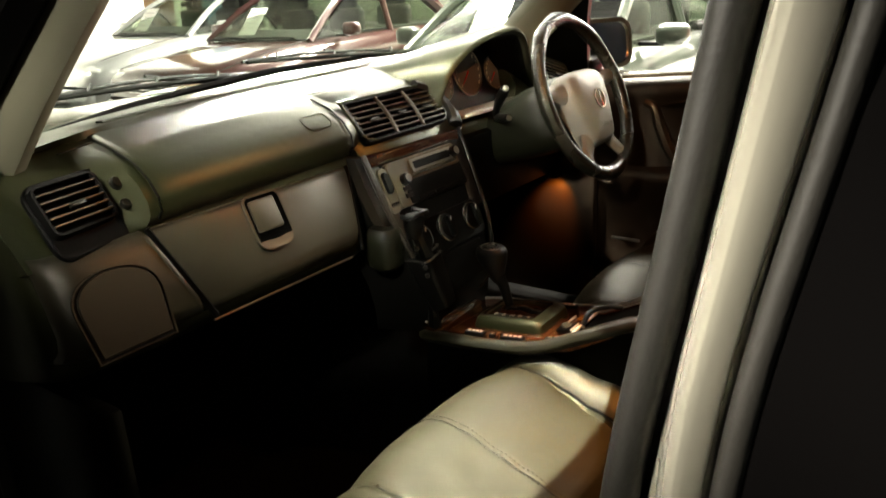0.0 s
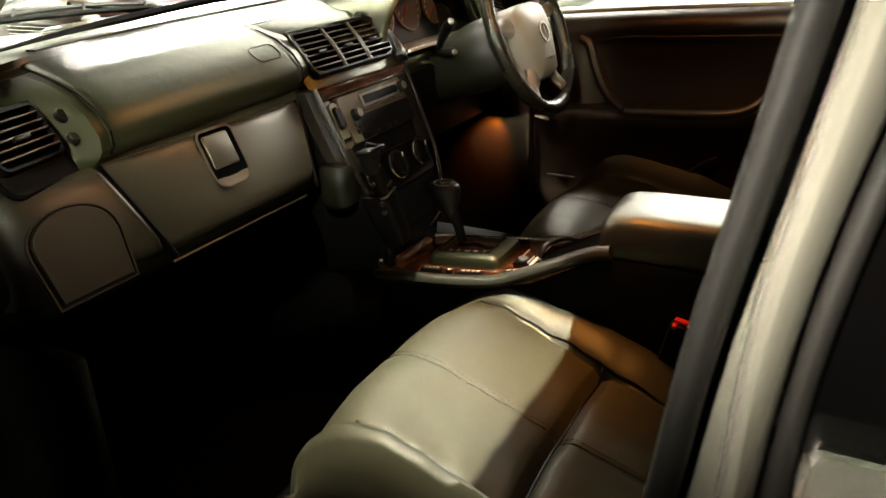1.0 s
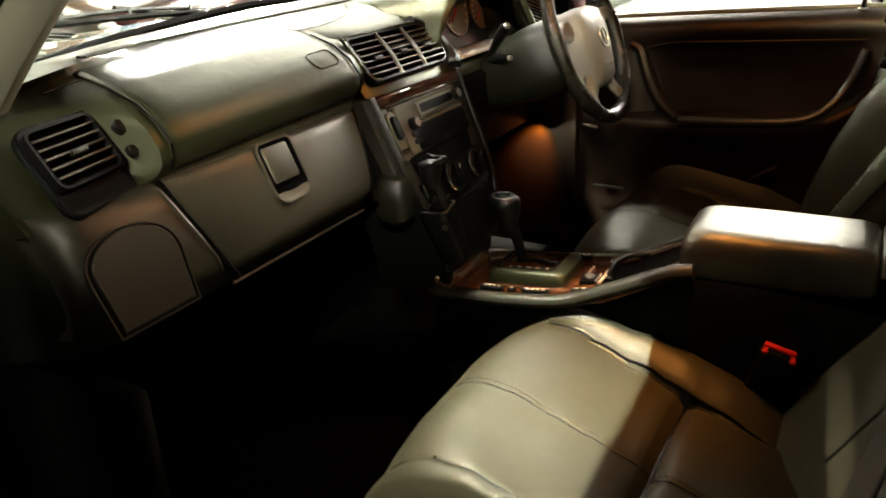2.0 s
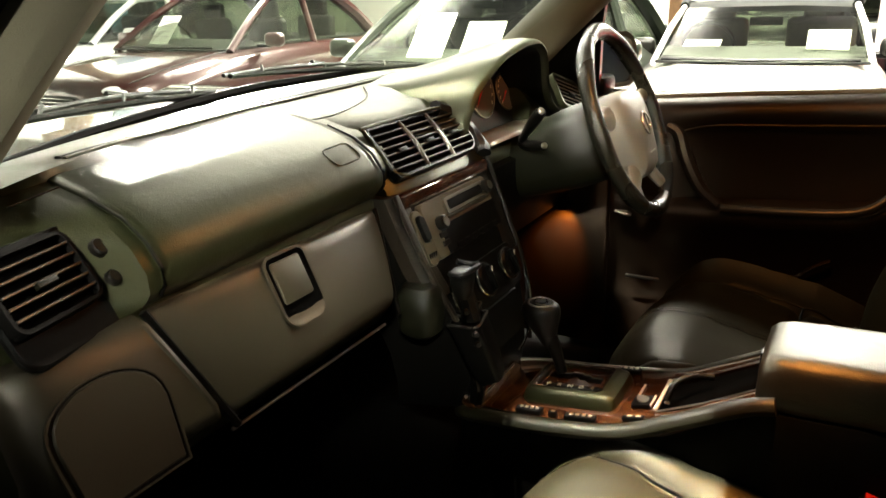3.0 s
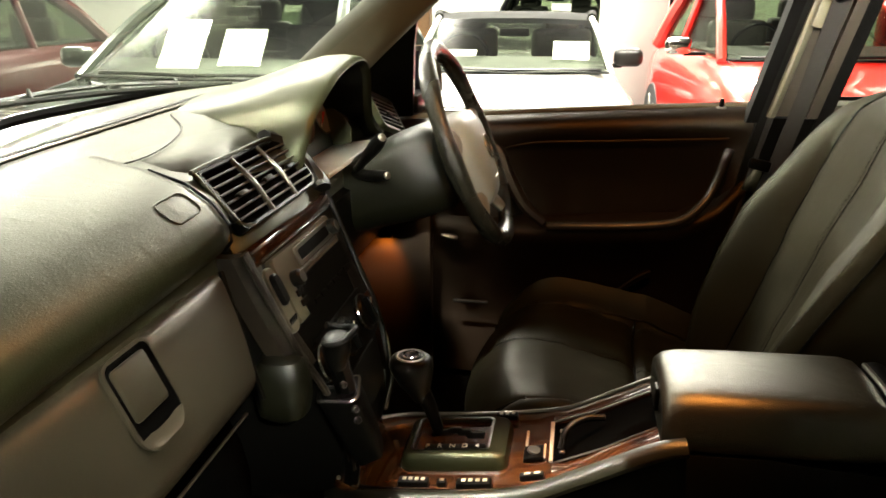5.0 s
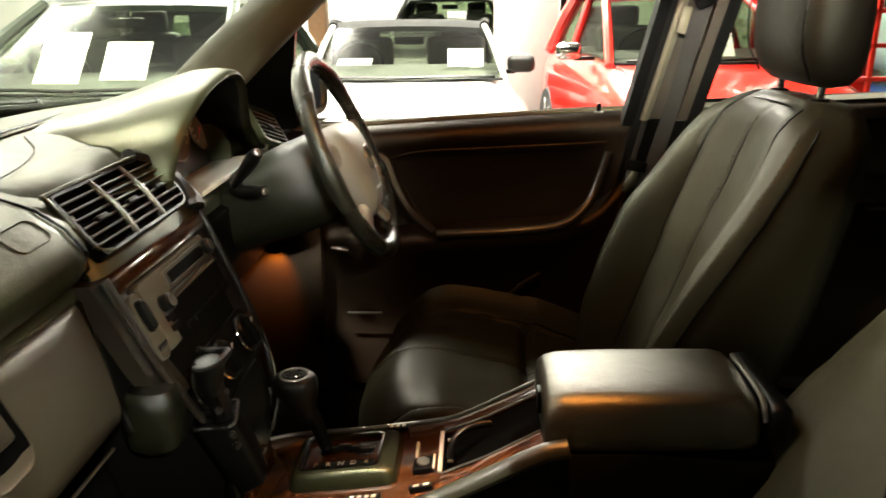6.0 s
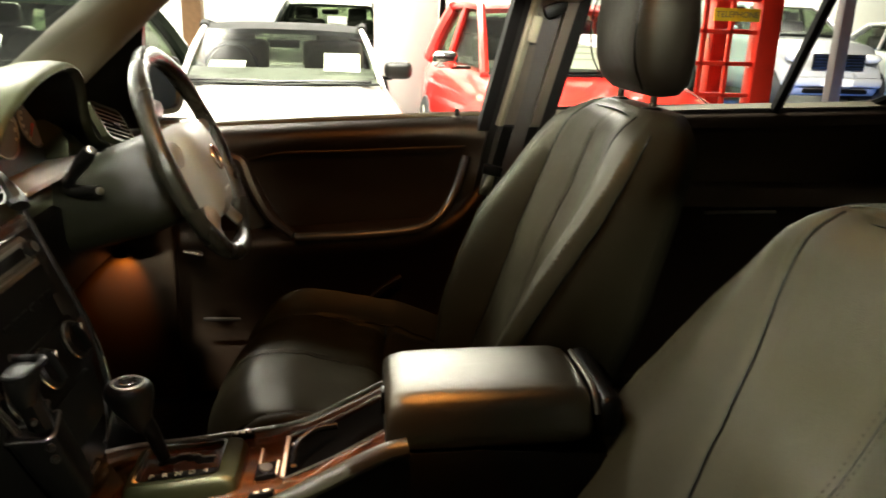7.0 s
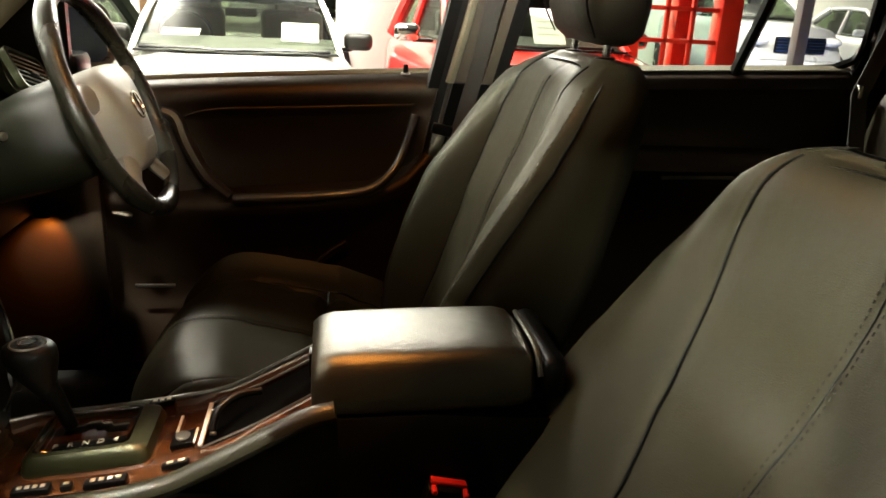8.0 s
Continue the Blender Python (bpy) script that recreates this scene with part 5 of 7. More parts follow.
for (a, b, c, w, h0, h1), nm in (((-0.842, 1.110, 0.815, 0.058, 0.055, 0.066), "upper_cup"), ((-0.808, 1.090, 0.770, 0.066, 0.098, 0.112), "lower_cup")):
    bm, mouth = wedge(a, b, c, w, h0, h1)
    cp = part(nm, bm, BLACK, cradle, "black holder cup")
    mid = sum(mouth, Vector()) / len(mouth)
    mouth_shade = [mid + (p - mid) * 0.84 + Vector((0, 0, 0.0012)) for p in mouth]
    # The cup is closed; a black plate paints the shade inside it.
    part("cup_shade", slab(bmesh.new(), mouth_shade, (0, 0, 1), 0.0006), HOLLOWSHADE, cp, "flat black plate for the shade inside the cup")
    part("cup_lip", tube(bmesh.new(), mouth, 0.0022, 5, closed=True), DARK, cp, "shiny lip of the cup")
    # Satin line paints the glint along the front of the cup's lip.
    hl = [p + Vector((0.001, 0, 0.001)) for p in mouth if p.x > sum(q.x for q in mouth) / len(mouth)]
    part("lip_shine", tube(bmesh.new(), sorted(hl, key=lambda p: p.y), 0.0020, 5), SATIN, cp, "satin line for the glint on the lip")
hc2 = Vector((-0.835, 1.045, 0.952))
part("clamp", loft(bmesh.new(), [[hc2 + Vector((r * 0.8 * math.cos(t), r * math.sin(t), z)) for t in (2 * math.pi * k / 18 for k in range(18))] for r, z in ((0.013, -0.034), (0.018, -0.024), (0.022, -0.008), (0.0225, 0.004), (0.018, 0.010), (0.007, 0.0125))]), BLACK, cradle, "rounded black clamp head")
claw = [hc2 + Vector((0.024 * math.cos(t), 0.026 * math.sin(t), 0.014 + 0.004 * math.cos(2 * t))) for t in np.linspace(-1.9, 2.4, 18)]
part("claw", tube(bmesh.new(), claw, 0.0045, 8), BLACK, cradle, "curved black claw")
for p in ((-0.826, 1.036, 0.900), (-0.815, 1.045, 0.862), (-0.812, 1.046, 0.846)):
    part("screw", disc(bmesh.new(), p, (0.7, -0.7, 0.1), 0.005, 0.005, 12, 0.0015), DARK, cradle, "dark screw head")
pod = [[(-0.905 + 0.034 * f * math.copysign(abs(math.cos(t)) ** 0.7, math.cos(t)), 1.040 + 0.032 * f * math.copysign(abs(math.sin(t)) ** 0.7, math.sin(t)), z) for t in (2 * math.pi * k / 20 for k in range(20))] for f, z in ((0.55, 0.845), (0.9, 0.855), (1.0, 0.875), (1.0, 0.905), (0.93, 0.920), (0.75, 0.929), (0.4, 0.932))]
part("speaker_pod", loft(bmesh.new(), pod), OLIVE, cradle, "rounded dark olive microphone pod")

# ---- seats ----


def seat(name, cy, dx, label, with_headrest, inner, lift=0.0, tip=0.0, round_side=False):
    """A leather front seat, its cushion sloping back. inner: +1 or -1, the side of the console."""
    ob = thing(name, (-0.4 + dx, cy, 0.45), label, "car seat", "front seats")
    seam_v, half_w, deep = 0.208, 0.258, 0.56
    cross = 0.355 if round_side else 0.320
    # cushion: a dished insert between two bolsters
    vs = sorted({*np.round(np.linspace(-half_w, half_w, 47), 4), seam_v - 0.006, seam_v, seam_v + 0.006, -seam_v - 0.006, -seam_v, -seam_v + 0.006, -0.005, 0.0, 0.005})
    ss = sorted({*np.round(np.linspace(0, deep, 34), 4), 0.003, 0.008, 0.013, 0.022, 0.03, *(cross + d for d in (-0.018, -0.012, -0.006, 0.0, 0.006, 0.012, 0.018))})

    def top(s, v):
        a = abs(v)
        z = 0.702 + 0.008 * math.cos(min(a / seam_v, 1) * math.pi / 2)
        if a > seam_v:
            k = (a - seam_v) / (half_w - seam_v)
            z = 0.702 + (0.024 if round_side else 0.048 if v > 0 else 0.012) * math.sin(min(k * 1.5, 1) * math.pi / 2) - 0.050 * max(0, (k - 0.58) / 0.42) ** 2
        for c, w, dp in ((0.0, 0.007, 0.0022), (seam_v, 0.009, 0.0035 if round_side else 0.005)):
            d = abs(a - c)
            if d < w:
                z -= dp * (1 - d / w)
        # rolled front edge, rounder at the corners
        lead = 0.11 + 0.05 * (a / half_w) ** 4
        if s < lead:
            z -= 0.095 * (1 - s / lead) ** 2.4
        d = abs(s - cross)
        if a < seam_v and d < 0.022:
            z -= 0.016 * (1 - d / 0.022) ** 1.4
        # puckered leather beside the seams
        z += 0.0016 * math.sin(s * 95 + v * 30) * math.exp(-((a - seam_v) / 0.035) ** 2) + 0.0010 * math.sin(s * 120) * math.exp(-(v / 0.02) ** 2)
        z += tip * v + lift + 0.006 * noise.noise(Vector((s * 9, v * 9 + cy * 5, 0.3))) + 0.0022 * noise.noise(Vector((s * 31, v * 22 + cy * 5, 2.3)))
        slope = 0.25 * max(0, s - 0.15) if a < seam_v else 0.19 * max(0, s - 0.17) + 0.9 * max(0, s - 0.30) ** 2
        return z - slope

    def front(v):
        return (0.030 if round_side else 0.055) * (abs(v) / half_w) ** 3

    def sway(s, v):
        """The passenger cushion's insert narrows towards the back and swings outward."""
        if not round_side:
            return 0.0
        a = min(1.0, abs(v) / seam_v)
        out = max(0.0, (abs(v) - seam_v) / (half_w - seam_v))
        side = lerp([0.0, 0.08, 0.36, 0.56], [0.036, 0.034, -0.036, -0.05], s) if v > 0 else lerp([0.0, 0.10, 0.36, 0.56], [0.030, 0.028, 0.0, -0.01], s)
        mid = lerp([0.0, 0.10, 0.36, 0.56], [0.0, 0.0, -0.028, -0.035], s)
        return (mid + (side - mid) * a) * (1 - out) + (0.028 if v > 0 else 0.010) * out

    def spot(s, v, up=0.0):
        return (-0.735 + dx + front(v) + s * (1 - front(v) / deep), cy + v * (1 - 0.04 * (1 - s / deep)) + sway(s, v), top(s, v) + up)

    bm = bmesh.new()
    rings = []
    for s in ss:
        r = [spot(s, v) for v in vs]
        r += [(r[-1][0], cy + 0.252, 0.60), (r[-1][0], cy + 0.235, 0.53), (r[0][0], cy - 0.235, 0.53), (r[0][0], cy - 0.252, 0.60)]
        rings.append(r)
    loft(bm, rings)
    cush = part("cushion", bm, LEATHER, ob, "grey-green leather seat cushion with stitched seams", sharp=70)

    def run(v, s0, s1, n, up=0.0004):
        return [spot(s, v, up) for s in np.linspace(s0, s1, n)]

    part("seam", tube(bmesh.new(), [spot(cross, v, 0.001) for v in np.linspace(-seam_v, seam_v, 20)], 0.0022, 5), BLACK, cush, "dark cross seam")
    for v in (-seam_v, seam_v):
        part("seam", tube(bmesh.new(), run(v, 0.012, 0.50, 40, 0.0008), 0.0022, 5), BLACK, cush, "dark seam")
    part("seam", tube(bmesh.new(), run(0.0, 0.03, 0.50, 40, 0.0002), 0.0012, 5), BLACK, cush, "dark middle seam")
    if "thread" not in MATS:
        material("thread", (0.012, 0.011, 0.007), 0.7)
    for off in (-0.007, 0.007):
        bm = bmesh.new()
        pts = run(off, 0.06, 0.48, 106, 0.0008)
        for p, q in list(zip(pts, pts[1:]))[::2]:
            tube(bm, [p, q], 0.0008, 4)
        part("stitching", bm, MATS["thread"], cush, "dark stitching")
    # piping round the bolster ends
    for sg in (-1, 1):
        pts = [spot(0.10, sg * seam_v, 0.003), spot(0.05, sg * (seam_v - 0.004), 0.003), spot(0.018, sg * (seam_v - 0.002), 0.003)]
        x0, y0, z0 = spot(0.0, sg * (seam_v + 0.012))
        pts += [(x0 - 0.003, y0, z0 - 0.006), (x0 - 0.003, y0 + sg * 0.012, z0 - 0.035), (x0 + 0.002, y0 + sg * 0.020, z0 - 0.075)]
        part("piping", tube(bmesh.new(), smooth_path(pts, 5), 0.0032, 8), LEATHER, cush, "leather piping")
    part("seat_base", box(bmesh.new(), (-0.44 + dx, cy, 0.49), (0.50, 0.47, 0.12), 0.03, segs=2), BLACK, ob, "black plastic seat base")
    # backrest: insert between bolsters, narrower at the top
    if round_side:
        bx = lambda z: lerp([0.60, 0.70, 0.80, 0.90, 1.0, 1.08, 1.15, 1.18], [-0.192, -0.132, -0.073, -0.018, 0.032, 0.062, 0.080, 0.092], z)
        hw = lambda z: lerp([0.60, 0.70, 0.78, 0.86, 0.92, 1.0, 1.08, 1.12, 1.145, 1.158], [0.400, 0.430, 0.434, 0.422, 0.402, 0.366, 0.312, 0.272, 0.240, 0.205], z)
        sm = lambda z: lerp([0.60, 0.81, 0.87, 0.94, 1.01, 1.07, 1.13, 1.16], [0.075, 0.121, 0.147, 0.166, 0.191, 0.205, 0.196, 0.182], z)
        amps, thick = [0.150, 0.120, 0.072, 0.050, 0.034, 0.012], [0.14, 0.13, 0.10, 0.06]
        ztop = 1.158
    else:
        bx = lambda z: lerp([0.60, 0.75, 0.862, 0.94, 1.03, 1.124, 1.17, 1.20], [-0.242, -0.190, -0.150, -0.126, -0.091, -0.056, -0.037, -0.018], z)
        hw = lambda z: lerp([0.60, 0.72, 0.85, 0.95, 1.05, 1.12, 1.16, 1.185, 1.20], [0.205, 0.226, 0.236, 0.236, 0.230, 0.220, 0.205, 0.178, 0.140], z)
        sm = lambda z: lerp([0.60, 0.85, 1.05, 1.12, 1.17, 1.20], [0.125, 0.142, 0.150, 0.148, 0.138, 0.115], z)
        amps, thick = [0.055, 0.085, 0.092, 0.082, 0.042, 0.008], [0.17, 0.16, 0.125, 0.10]
        ztop = 1.20
    zs = sorted({*np.round(np.linspace(0.60, ztop - 0.02, 30), 4), ztop - 0.010, ztop - 0.003, ztop})

    def face(z, v):
        w, k = hw(z), sm(z)
        a = abs(v)
        f = bx(z) - (0.030 if round_side else 0.014) * min(a / k, 1.0) ** 2
        if a > k:
            q = (a - k) / (w - k)
            amp = lerp([0.60, 0.75, 0.86, 0.96, 1.08, 1.18], amps, z)
            if round_side:
                f -= amp * 0.30 * math.sin(min(q * 1.5, 1) * math.pi / 2) - 0.050 * max(0, (q - 0.40) / 0.60) ** 1.6 - 0.03 * max(0, (q - 0.85) / 0.15) ** 2
            else:
                turn = 0.60
                if v < 0:
                    # the inboard bolster: a sharp outer ridge, leaning further back than the insert
                    amp, turn = amp * 0.5, 0.84
                    f += q * lerp([0.72, 0.80, 0.88, 0.95, 1.05, 1.16], [-0.030, -0.026, -0.016, 0.002, 0.022, 0.026], z)
                f -= amp * math.sin(min(q * 1.7, 1) * math.pi / 2) - (amp + 0.030) * max(0, (q - turn) / (1 - turn)) ** 2
        for c, wd, dp in ((0.0, 0.006, 0.0022), (k, 0.007, 0.0040)):
            d = abs(a - c)
            if d < wd:
                f += dp * (1 - d / wd)
        f += 0.005 * noise.noise(Vector((z * 8, v * 8 + cy * 3, 1.7))) + 0.0018 * noise.noise(Vector((z * 26, v * 19 + cy * 3, 4.1)))
        # shallow creases across the insert
        if a < k:
            f += (0.0022 if round_side else 0.0012) * math.sin(z * 62 + 9 * v * v * 20) * lerp([0.80, 0.95, 1.02, 1.10, 1.16], [1.0, 0.2, 0.3, 1.0, 0.3], z) * (1 - (a / k) ** 2)
        if z > ztop - 0.05:
            f += 0.030 * ((z - ztop + 0.05) / 0.05) ** 2
        return f

    bm = bmesh.new()
    rings = []
    for z in zs:
        w, k = hw(z), sm(z)
        # the same count of stations a ring: bolster, seam, insert, seam, bolster
        ins = [*np.linspace(-k + 0.008, -0.007, 9), 0.0, *np.linspace(0.007, k - 0.008, 9)]
        bol = [*np.linspace(k + 0.008, w, 16)]
        vv = [-b for b in reversed(bol)] + [-k] + ins + [k] + bol
        r = [(face(z, v), cy + v, z) for v in vv]
        th = lerp([0.60, 0.9, ztop - 0.05, ztop], thick, z)
        xb = bx(z) + th
        r += [(xb - 0.045, cy + w * 1.01, z), (xb - 0.01, cy + w * 0.95, z), (xb, cy + w * 0.7, z), (xb, cy - w * 0.7, z), (xb - 0.01, cy - w * 0.95, z), (xb - 0.045, cy - w * 1.01, z)]
        rings.append(r)
    for up, k_ in ((0.005, 0.45), (0.007, 0.85)):
        last = rings[len(zs) - 1]
        mx = sum(p[0] for p in last) / len(last)
        rings.append([(p[0] + (mx - p[0]) * k_, cy + (p[1] - cy) * (1 - 0.25 * k_), ztop + up) for p in last])
    loft(bm, rings)
    back = part("backrest", bm, LEATHER, ob, "grey-green leather backrest with raised bolsters", sharp=75)
    for sg in (-1, 1):
        pts = [(face(z, sg * sm(z)) - 0.001, cy + sg * sm(z), z) for z in np.linspace(0.66, ztop - 0.004, 40)]
        part("seam", tube(bmesh.new(), pts, 0.0022, 5), BLACK, back, "dark seam")
        if not round_side:
            rim_v = lambda z: sm(z) + (hw(z) - sm(z)) * (0.90 if sg > 0 else 0.95)
            pts = [(face(z, sg * rim_v(z)) - 0.001, cy + sg * rim_v(z), z) for z in np.linspace(0.64, 1.175, 36)]
            part("seam", tube(bmesh.new(), pts, 0.0018, 5), BLACK, back, "outer bolster seam")
            pts = [(face(z, sg * (rim_v(z) - 0.008)) - 0.0008, cy + sg * (rim_v(z) - 0.008), z) for z in np.linspace(0.66, 1.17, 120)]
            bm = bmesh.new()
            for p, q in list(zip(pts, pts[1:]))[::2]:
                tube(bm, [p, q], 0.0009, 4)
            part("stitching", bm, MATS["thread"], back, "dark bolster stitching")
    part("seam", tube(bmesh.new(), [(face(z, 0.0) - 0.0006, cy, z) for z in np.linspace(0.68, ztop - 0.03, 40)], 0.0012, 5), BLACK, back, "dark middle seam")
    for off in (-0.008, 0.008):
        bm = bmesh.new()
        pts = [(face(z, off) - 0.0008, cy + off, z) for z in np.linspace(0.70, ztop - 0.04, 110)]
        for p, q in list(zip(pts, pts[1:]))[::2]:
            tube(bm, [p, q], 0.0008, 4)
        part("stitching", bm, MATS["thread"], back, "dark stitching")
    yk = ztop - 0.008
    yoke = [(face(yk, u * hw(yk)) + 0.002, cy + u * hw(yk), yk + 0.003 - 0.010 * u * u) for u in np.linspace(-0.92, 0.92, 16)]
    part("seam", tube(bmesh.new(), yoke, 0.0022, 5), BLACK, back, "dark seam along the top")
    # headrest on two posts
    px = bx(ztop - 0.01) + (0.055 if not round_side else 0.05)
    for v in (-0.085, 0.085):
        if with_headrest:
            part("headrest_post", tube(bmesh.new(), [(px, cy + v, ztop - 0.03), (px + 0.004, cy + v, 1.30)], 0.0065, 10), CHROME, ob, "chrome headrest post")
        part("post_collar", disc(bmesh.new(), (px, cy + v, ztop + 0.002), (0, 0, 1), 0.017, 0.008, 14, 0.003), BLACK, ob, "black collar of the post")
    if with_headrest:
        bm = bmesh.new()
        rings = []
        for z, w, d0, d1 in [(1.226, 0.080, 0.0, 0.034), (1.231, 0.104, -0.026, 0.05), (1.248, 0.124, -0.046, 0.060), (1.285, 0.134, -0.060, 0.064), (1.34, 0.138, -0.064, 0.064), (1.39, 0.135, -0.060, 0.060), (1.425, 0.124, -0.046, 0.052), (1.442, 0.105, -0.026, 0.042), (1.448, 0.07, 0.0, 0.03)]:
            pts = []
            for t in (2 * math.pi * k / 36 for k in range(36)):
                c_, s_ = math.cos(t), math.sin(t)
                yy = w * math.copysign(abs(c_) ** 0.55, c_)
                xx = (d1 if s_ > 0 else -d0) * math.copysign(abs(s_) ** 0.6, s_)
                pts.append((px + 0.004 + xx, cy + yy, z))
            rings.append(pts)
        loft(bm, rings)
        hr = part("headrest", bm, HEADLEATHER, ob, "dark leather headrest", sharp=75)
        for sg in (-1, 1):
            part("seam", tube(bmesh.new(), smooth_path([(px - 0.030, cy + sg * 0.112, 1.240), (px - 0.052, cy + sg * 0.122, 1.29), (px - 0.054, cy + sg * 0.125, 1.36), (px - 0.036, cy + sg * 0.116, 1.42)], 5), 0.0016, 5), BLACK, hr)
    # buckle standing beside the cushion, its red button framed in black
    by = cy + inner * 0.245
    bk = part("buckle", box(bmesh.new(), (-0.270 + dx, by, 0.686), (0.056, 0.026, 0.076), 0.006, turn=Euler((0, radians(12), 0)).to_matrix().to_4x4()), BLACK, ob, "black belt buckle")
    bt = Euler((0, radians(12), 0)).to_matrix().to_4x4()
    bo = Vector((-0.262 + dx, by, 0.7235))
    part("buckle_button", box(bmesh.new(), bo + Vector((0, 0.003, 0.002)), (0.046, 0.012, 0.006), 0.002, turn=bt), RED, bk, "slim red release button")
    for v in (-0.020, 0.020):
        part("button_end", box(bmesh.new(), bo + bt.to_3x3() @ Vector((v, -0.012, -0.001)), (0.007, 0.016, 0.007), 0.002, turn=bt), RED, bk)
    part("buckle_stalk", tube(bmesh.new(), [(-0.278 + dx, by, 0.66), (-0.29 + dx, by, 0.50)], 0.008, 8), BLACK, ob)
    return ob


seat("passenger_seat", 0.83, 0.0, "grey-green leather passenger seat beside the open door", False, 1, round_side=True)
seat("driver_seat", 1.59, -0.005, "grey-green leather driver seat with headrest", True, -1, lift=0.014, tip=0.03)
# rear bench
bench = thing("rear_bench", (0.95, C, 0.45), "dark leather rear bench seat", "car seat")
bm = bmesh.new()
loft(bm, [[(0.62 + e, y, 0.55), (0.60 + e, y, 0.66), (0.66 + e, y, 0.70), (1.05, y, 0.67), (1.08, y, 0.55)] for y, e in ((0.50, 0.03), (0.54, 0.0), (C, 0.02), (1.86, 0.0), (1.90, 0.03))])
part("bench_cushion", bm, LEATHER, bench)
for y0, y1, fwd, up in ((0.50, 1.02, 0.0, 0.0), (1.04, 1.38, 0.0, 0.0), (1.40, 1.87, 0.25, 0.045)):
    bm = bmesh.new()
    loft(bm, [[(1.00 + e - fwd, y, 0.66), (0.96 + e - fwd, y, 0.75), (1.04 + e - fwd, y, 1.06 - e + up), (1.075 + e - fwd, y, 1.13 - e + up), (1.11 + e - fwd, y, 1.158 - e + up), (1.16 - fwd, y, 1.15 - e + up), (1.22, y, 0.7)] for y, e in ((y0, 0.04), (y0 + 0.03, 0.0), (y1 - 0.03, 0.0), (y1, 0.04))])
    part("bench_back", bm, LEATHER, bench)
# rear belt by the window
rb = thing("rear_seat_belt", (0.9, 1.86, 1.1), "dark rear seat belt with a bright guide", "seat belt")
part("webbing", strip(bmesh.new(), [(0.83, 1.90, 1.32), (0.735, 1.86, 1.13), (0.72, 1.80, 0.95)], [(0.87, 1.90, 1.32), (0.775, 1.86, 1.12), (0.76, 1.80, 0.95)], (0.0, -0.002, 0.001)), WEB, rb)
part("guide", box(bmesh.new(), (0.748, 1.852, 1.134), (0.012, 0.012, 0.03), 0.003), CHROME, rb)

# ---- driver's doors ----
DY = C + 0.765


def door_surface(name, parent, x0, x1, pts_fn, mat, label, nx=24):
    """A lining swept along x: pts_fn gives the (y, z) line at x."""
    bm = bmesh.new()
    rings = []
    for x in np.linspace(x0, x1, nx):
        line = pts_fn(float(x))
        rings.append([(x, y, z) for y, z in line] + [(x, DY + 0.09, line[-1][1]), (x, DY + 0.09, line[0][1])])
    loft(bm, rings)
    return part(name, bm, mat, parent, label, sharp=50)


def sill_z(x):
    return lerp([-1.0, -0.6, -0.24, -0.15], [1.070, 1.098, 1.118, 1.122], x)


ddoor = thing("driver_door", (-0.6, DY, 0.45), "dark vinyl driver door lining with an armrest", "car door")


def door_line(x):
    e = min(1.0, max(0.0, (x + 1.0) / 0.05)) * min(1.0, max(0.0, (-0.14 - x) / 0.03))
    zt = sill_z(x)
    # pocket between the waist roll and the armrest
    inpocket = min(1.0, max(0.0, (x + 0.735) / 0.05)) * min(1.0, max(0.0, (-0.205 - x) / 0.05))
    arm_out = 0.055 * lerp([-0.95, -0.66, -0.55, -0.36, -0.24, -0.16], [0.1, 0.75, 1.0, 1.0, 0.45, 0.1], x)
    arm_z = lerp([-0.75, -0.6, -0.32, -0.24, -0.18], [0.845, 0.852, 0.872, 0.905, 0.97], x)
    y0 = DY
    dep = 0.030 * inpocket
    return [(y0 + 0.075, zt + 0.004), (y0 + 0.030, zt + 0.006), (y0 + 0.006, zt - 0.004), (y0 - 0.004, zt - 0.022), (y0 - 0.002, zt - 0.045), (y0 + 0.004 + dep * 0.4, zt - 0.062), (y0 + dep, zt - 0.082),
            (y0 + dep, arm_z + 0.06), (y0 + dep * 0.8, arm_z + 0.012), (y0 - arm_out * 0.5, arm_z + 0.004), (y0 - arm_out, arm_z - 0.006), (y0 - arm_out - 0.004, arm_z - 0.022), (y0 - arm_out * 0.8, arm_z - 0.045), (y0 - 0.002, arm_z - 0.10), (y0 + 0.004, 0.70), (y0 + 0.004, 0.60), (y0 - 0.02, 0.57), (y0 - 0.02, 0.46)]


door_surface("lining", ddoor, -1.0, -0.145, door_line, DOORVINYL, "dark brown-black vinyl door lining", 40)
# pocket's rounded rim and grab edge
rim = smooth_path([(-0.755, DY - 0.012, 1.035), (-0.728, DY - 0.008, 1.018), (-0.705, DY - 0.012, 0.965), (-0.665, DY - 0.028, 0.90), (-0.615, DY - 0.052, 0.862)], 6)
part("grab_rim", tube(bmesh.new(), rim, [0.010 + 0.006 * math.sin(math.pi * i / (len(rim) - 1)) for i in range(len(rim))], 8), DOORVINYL, ddoor, "curved vinyl grab edge")
rim = smooth_path([(-0.61, DY - 0.056, 0.858), (-0.45, DY - 0.058, 0.866), (-0.33, DY - 0.054, 0.880), (-0.275, DY - 0.036, 0.915), (-0.245, DY - 0.018, 0.965), (-0.222, DY - 0.008, 1.04)], 6)
part("armrest_edge", tube(bmesh.new(), rim, 0.011, 12), ARMEDGE, ddoor, "rounded armrest edge")
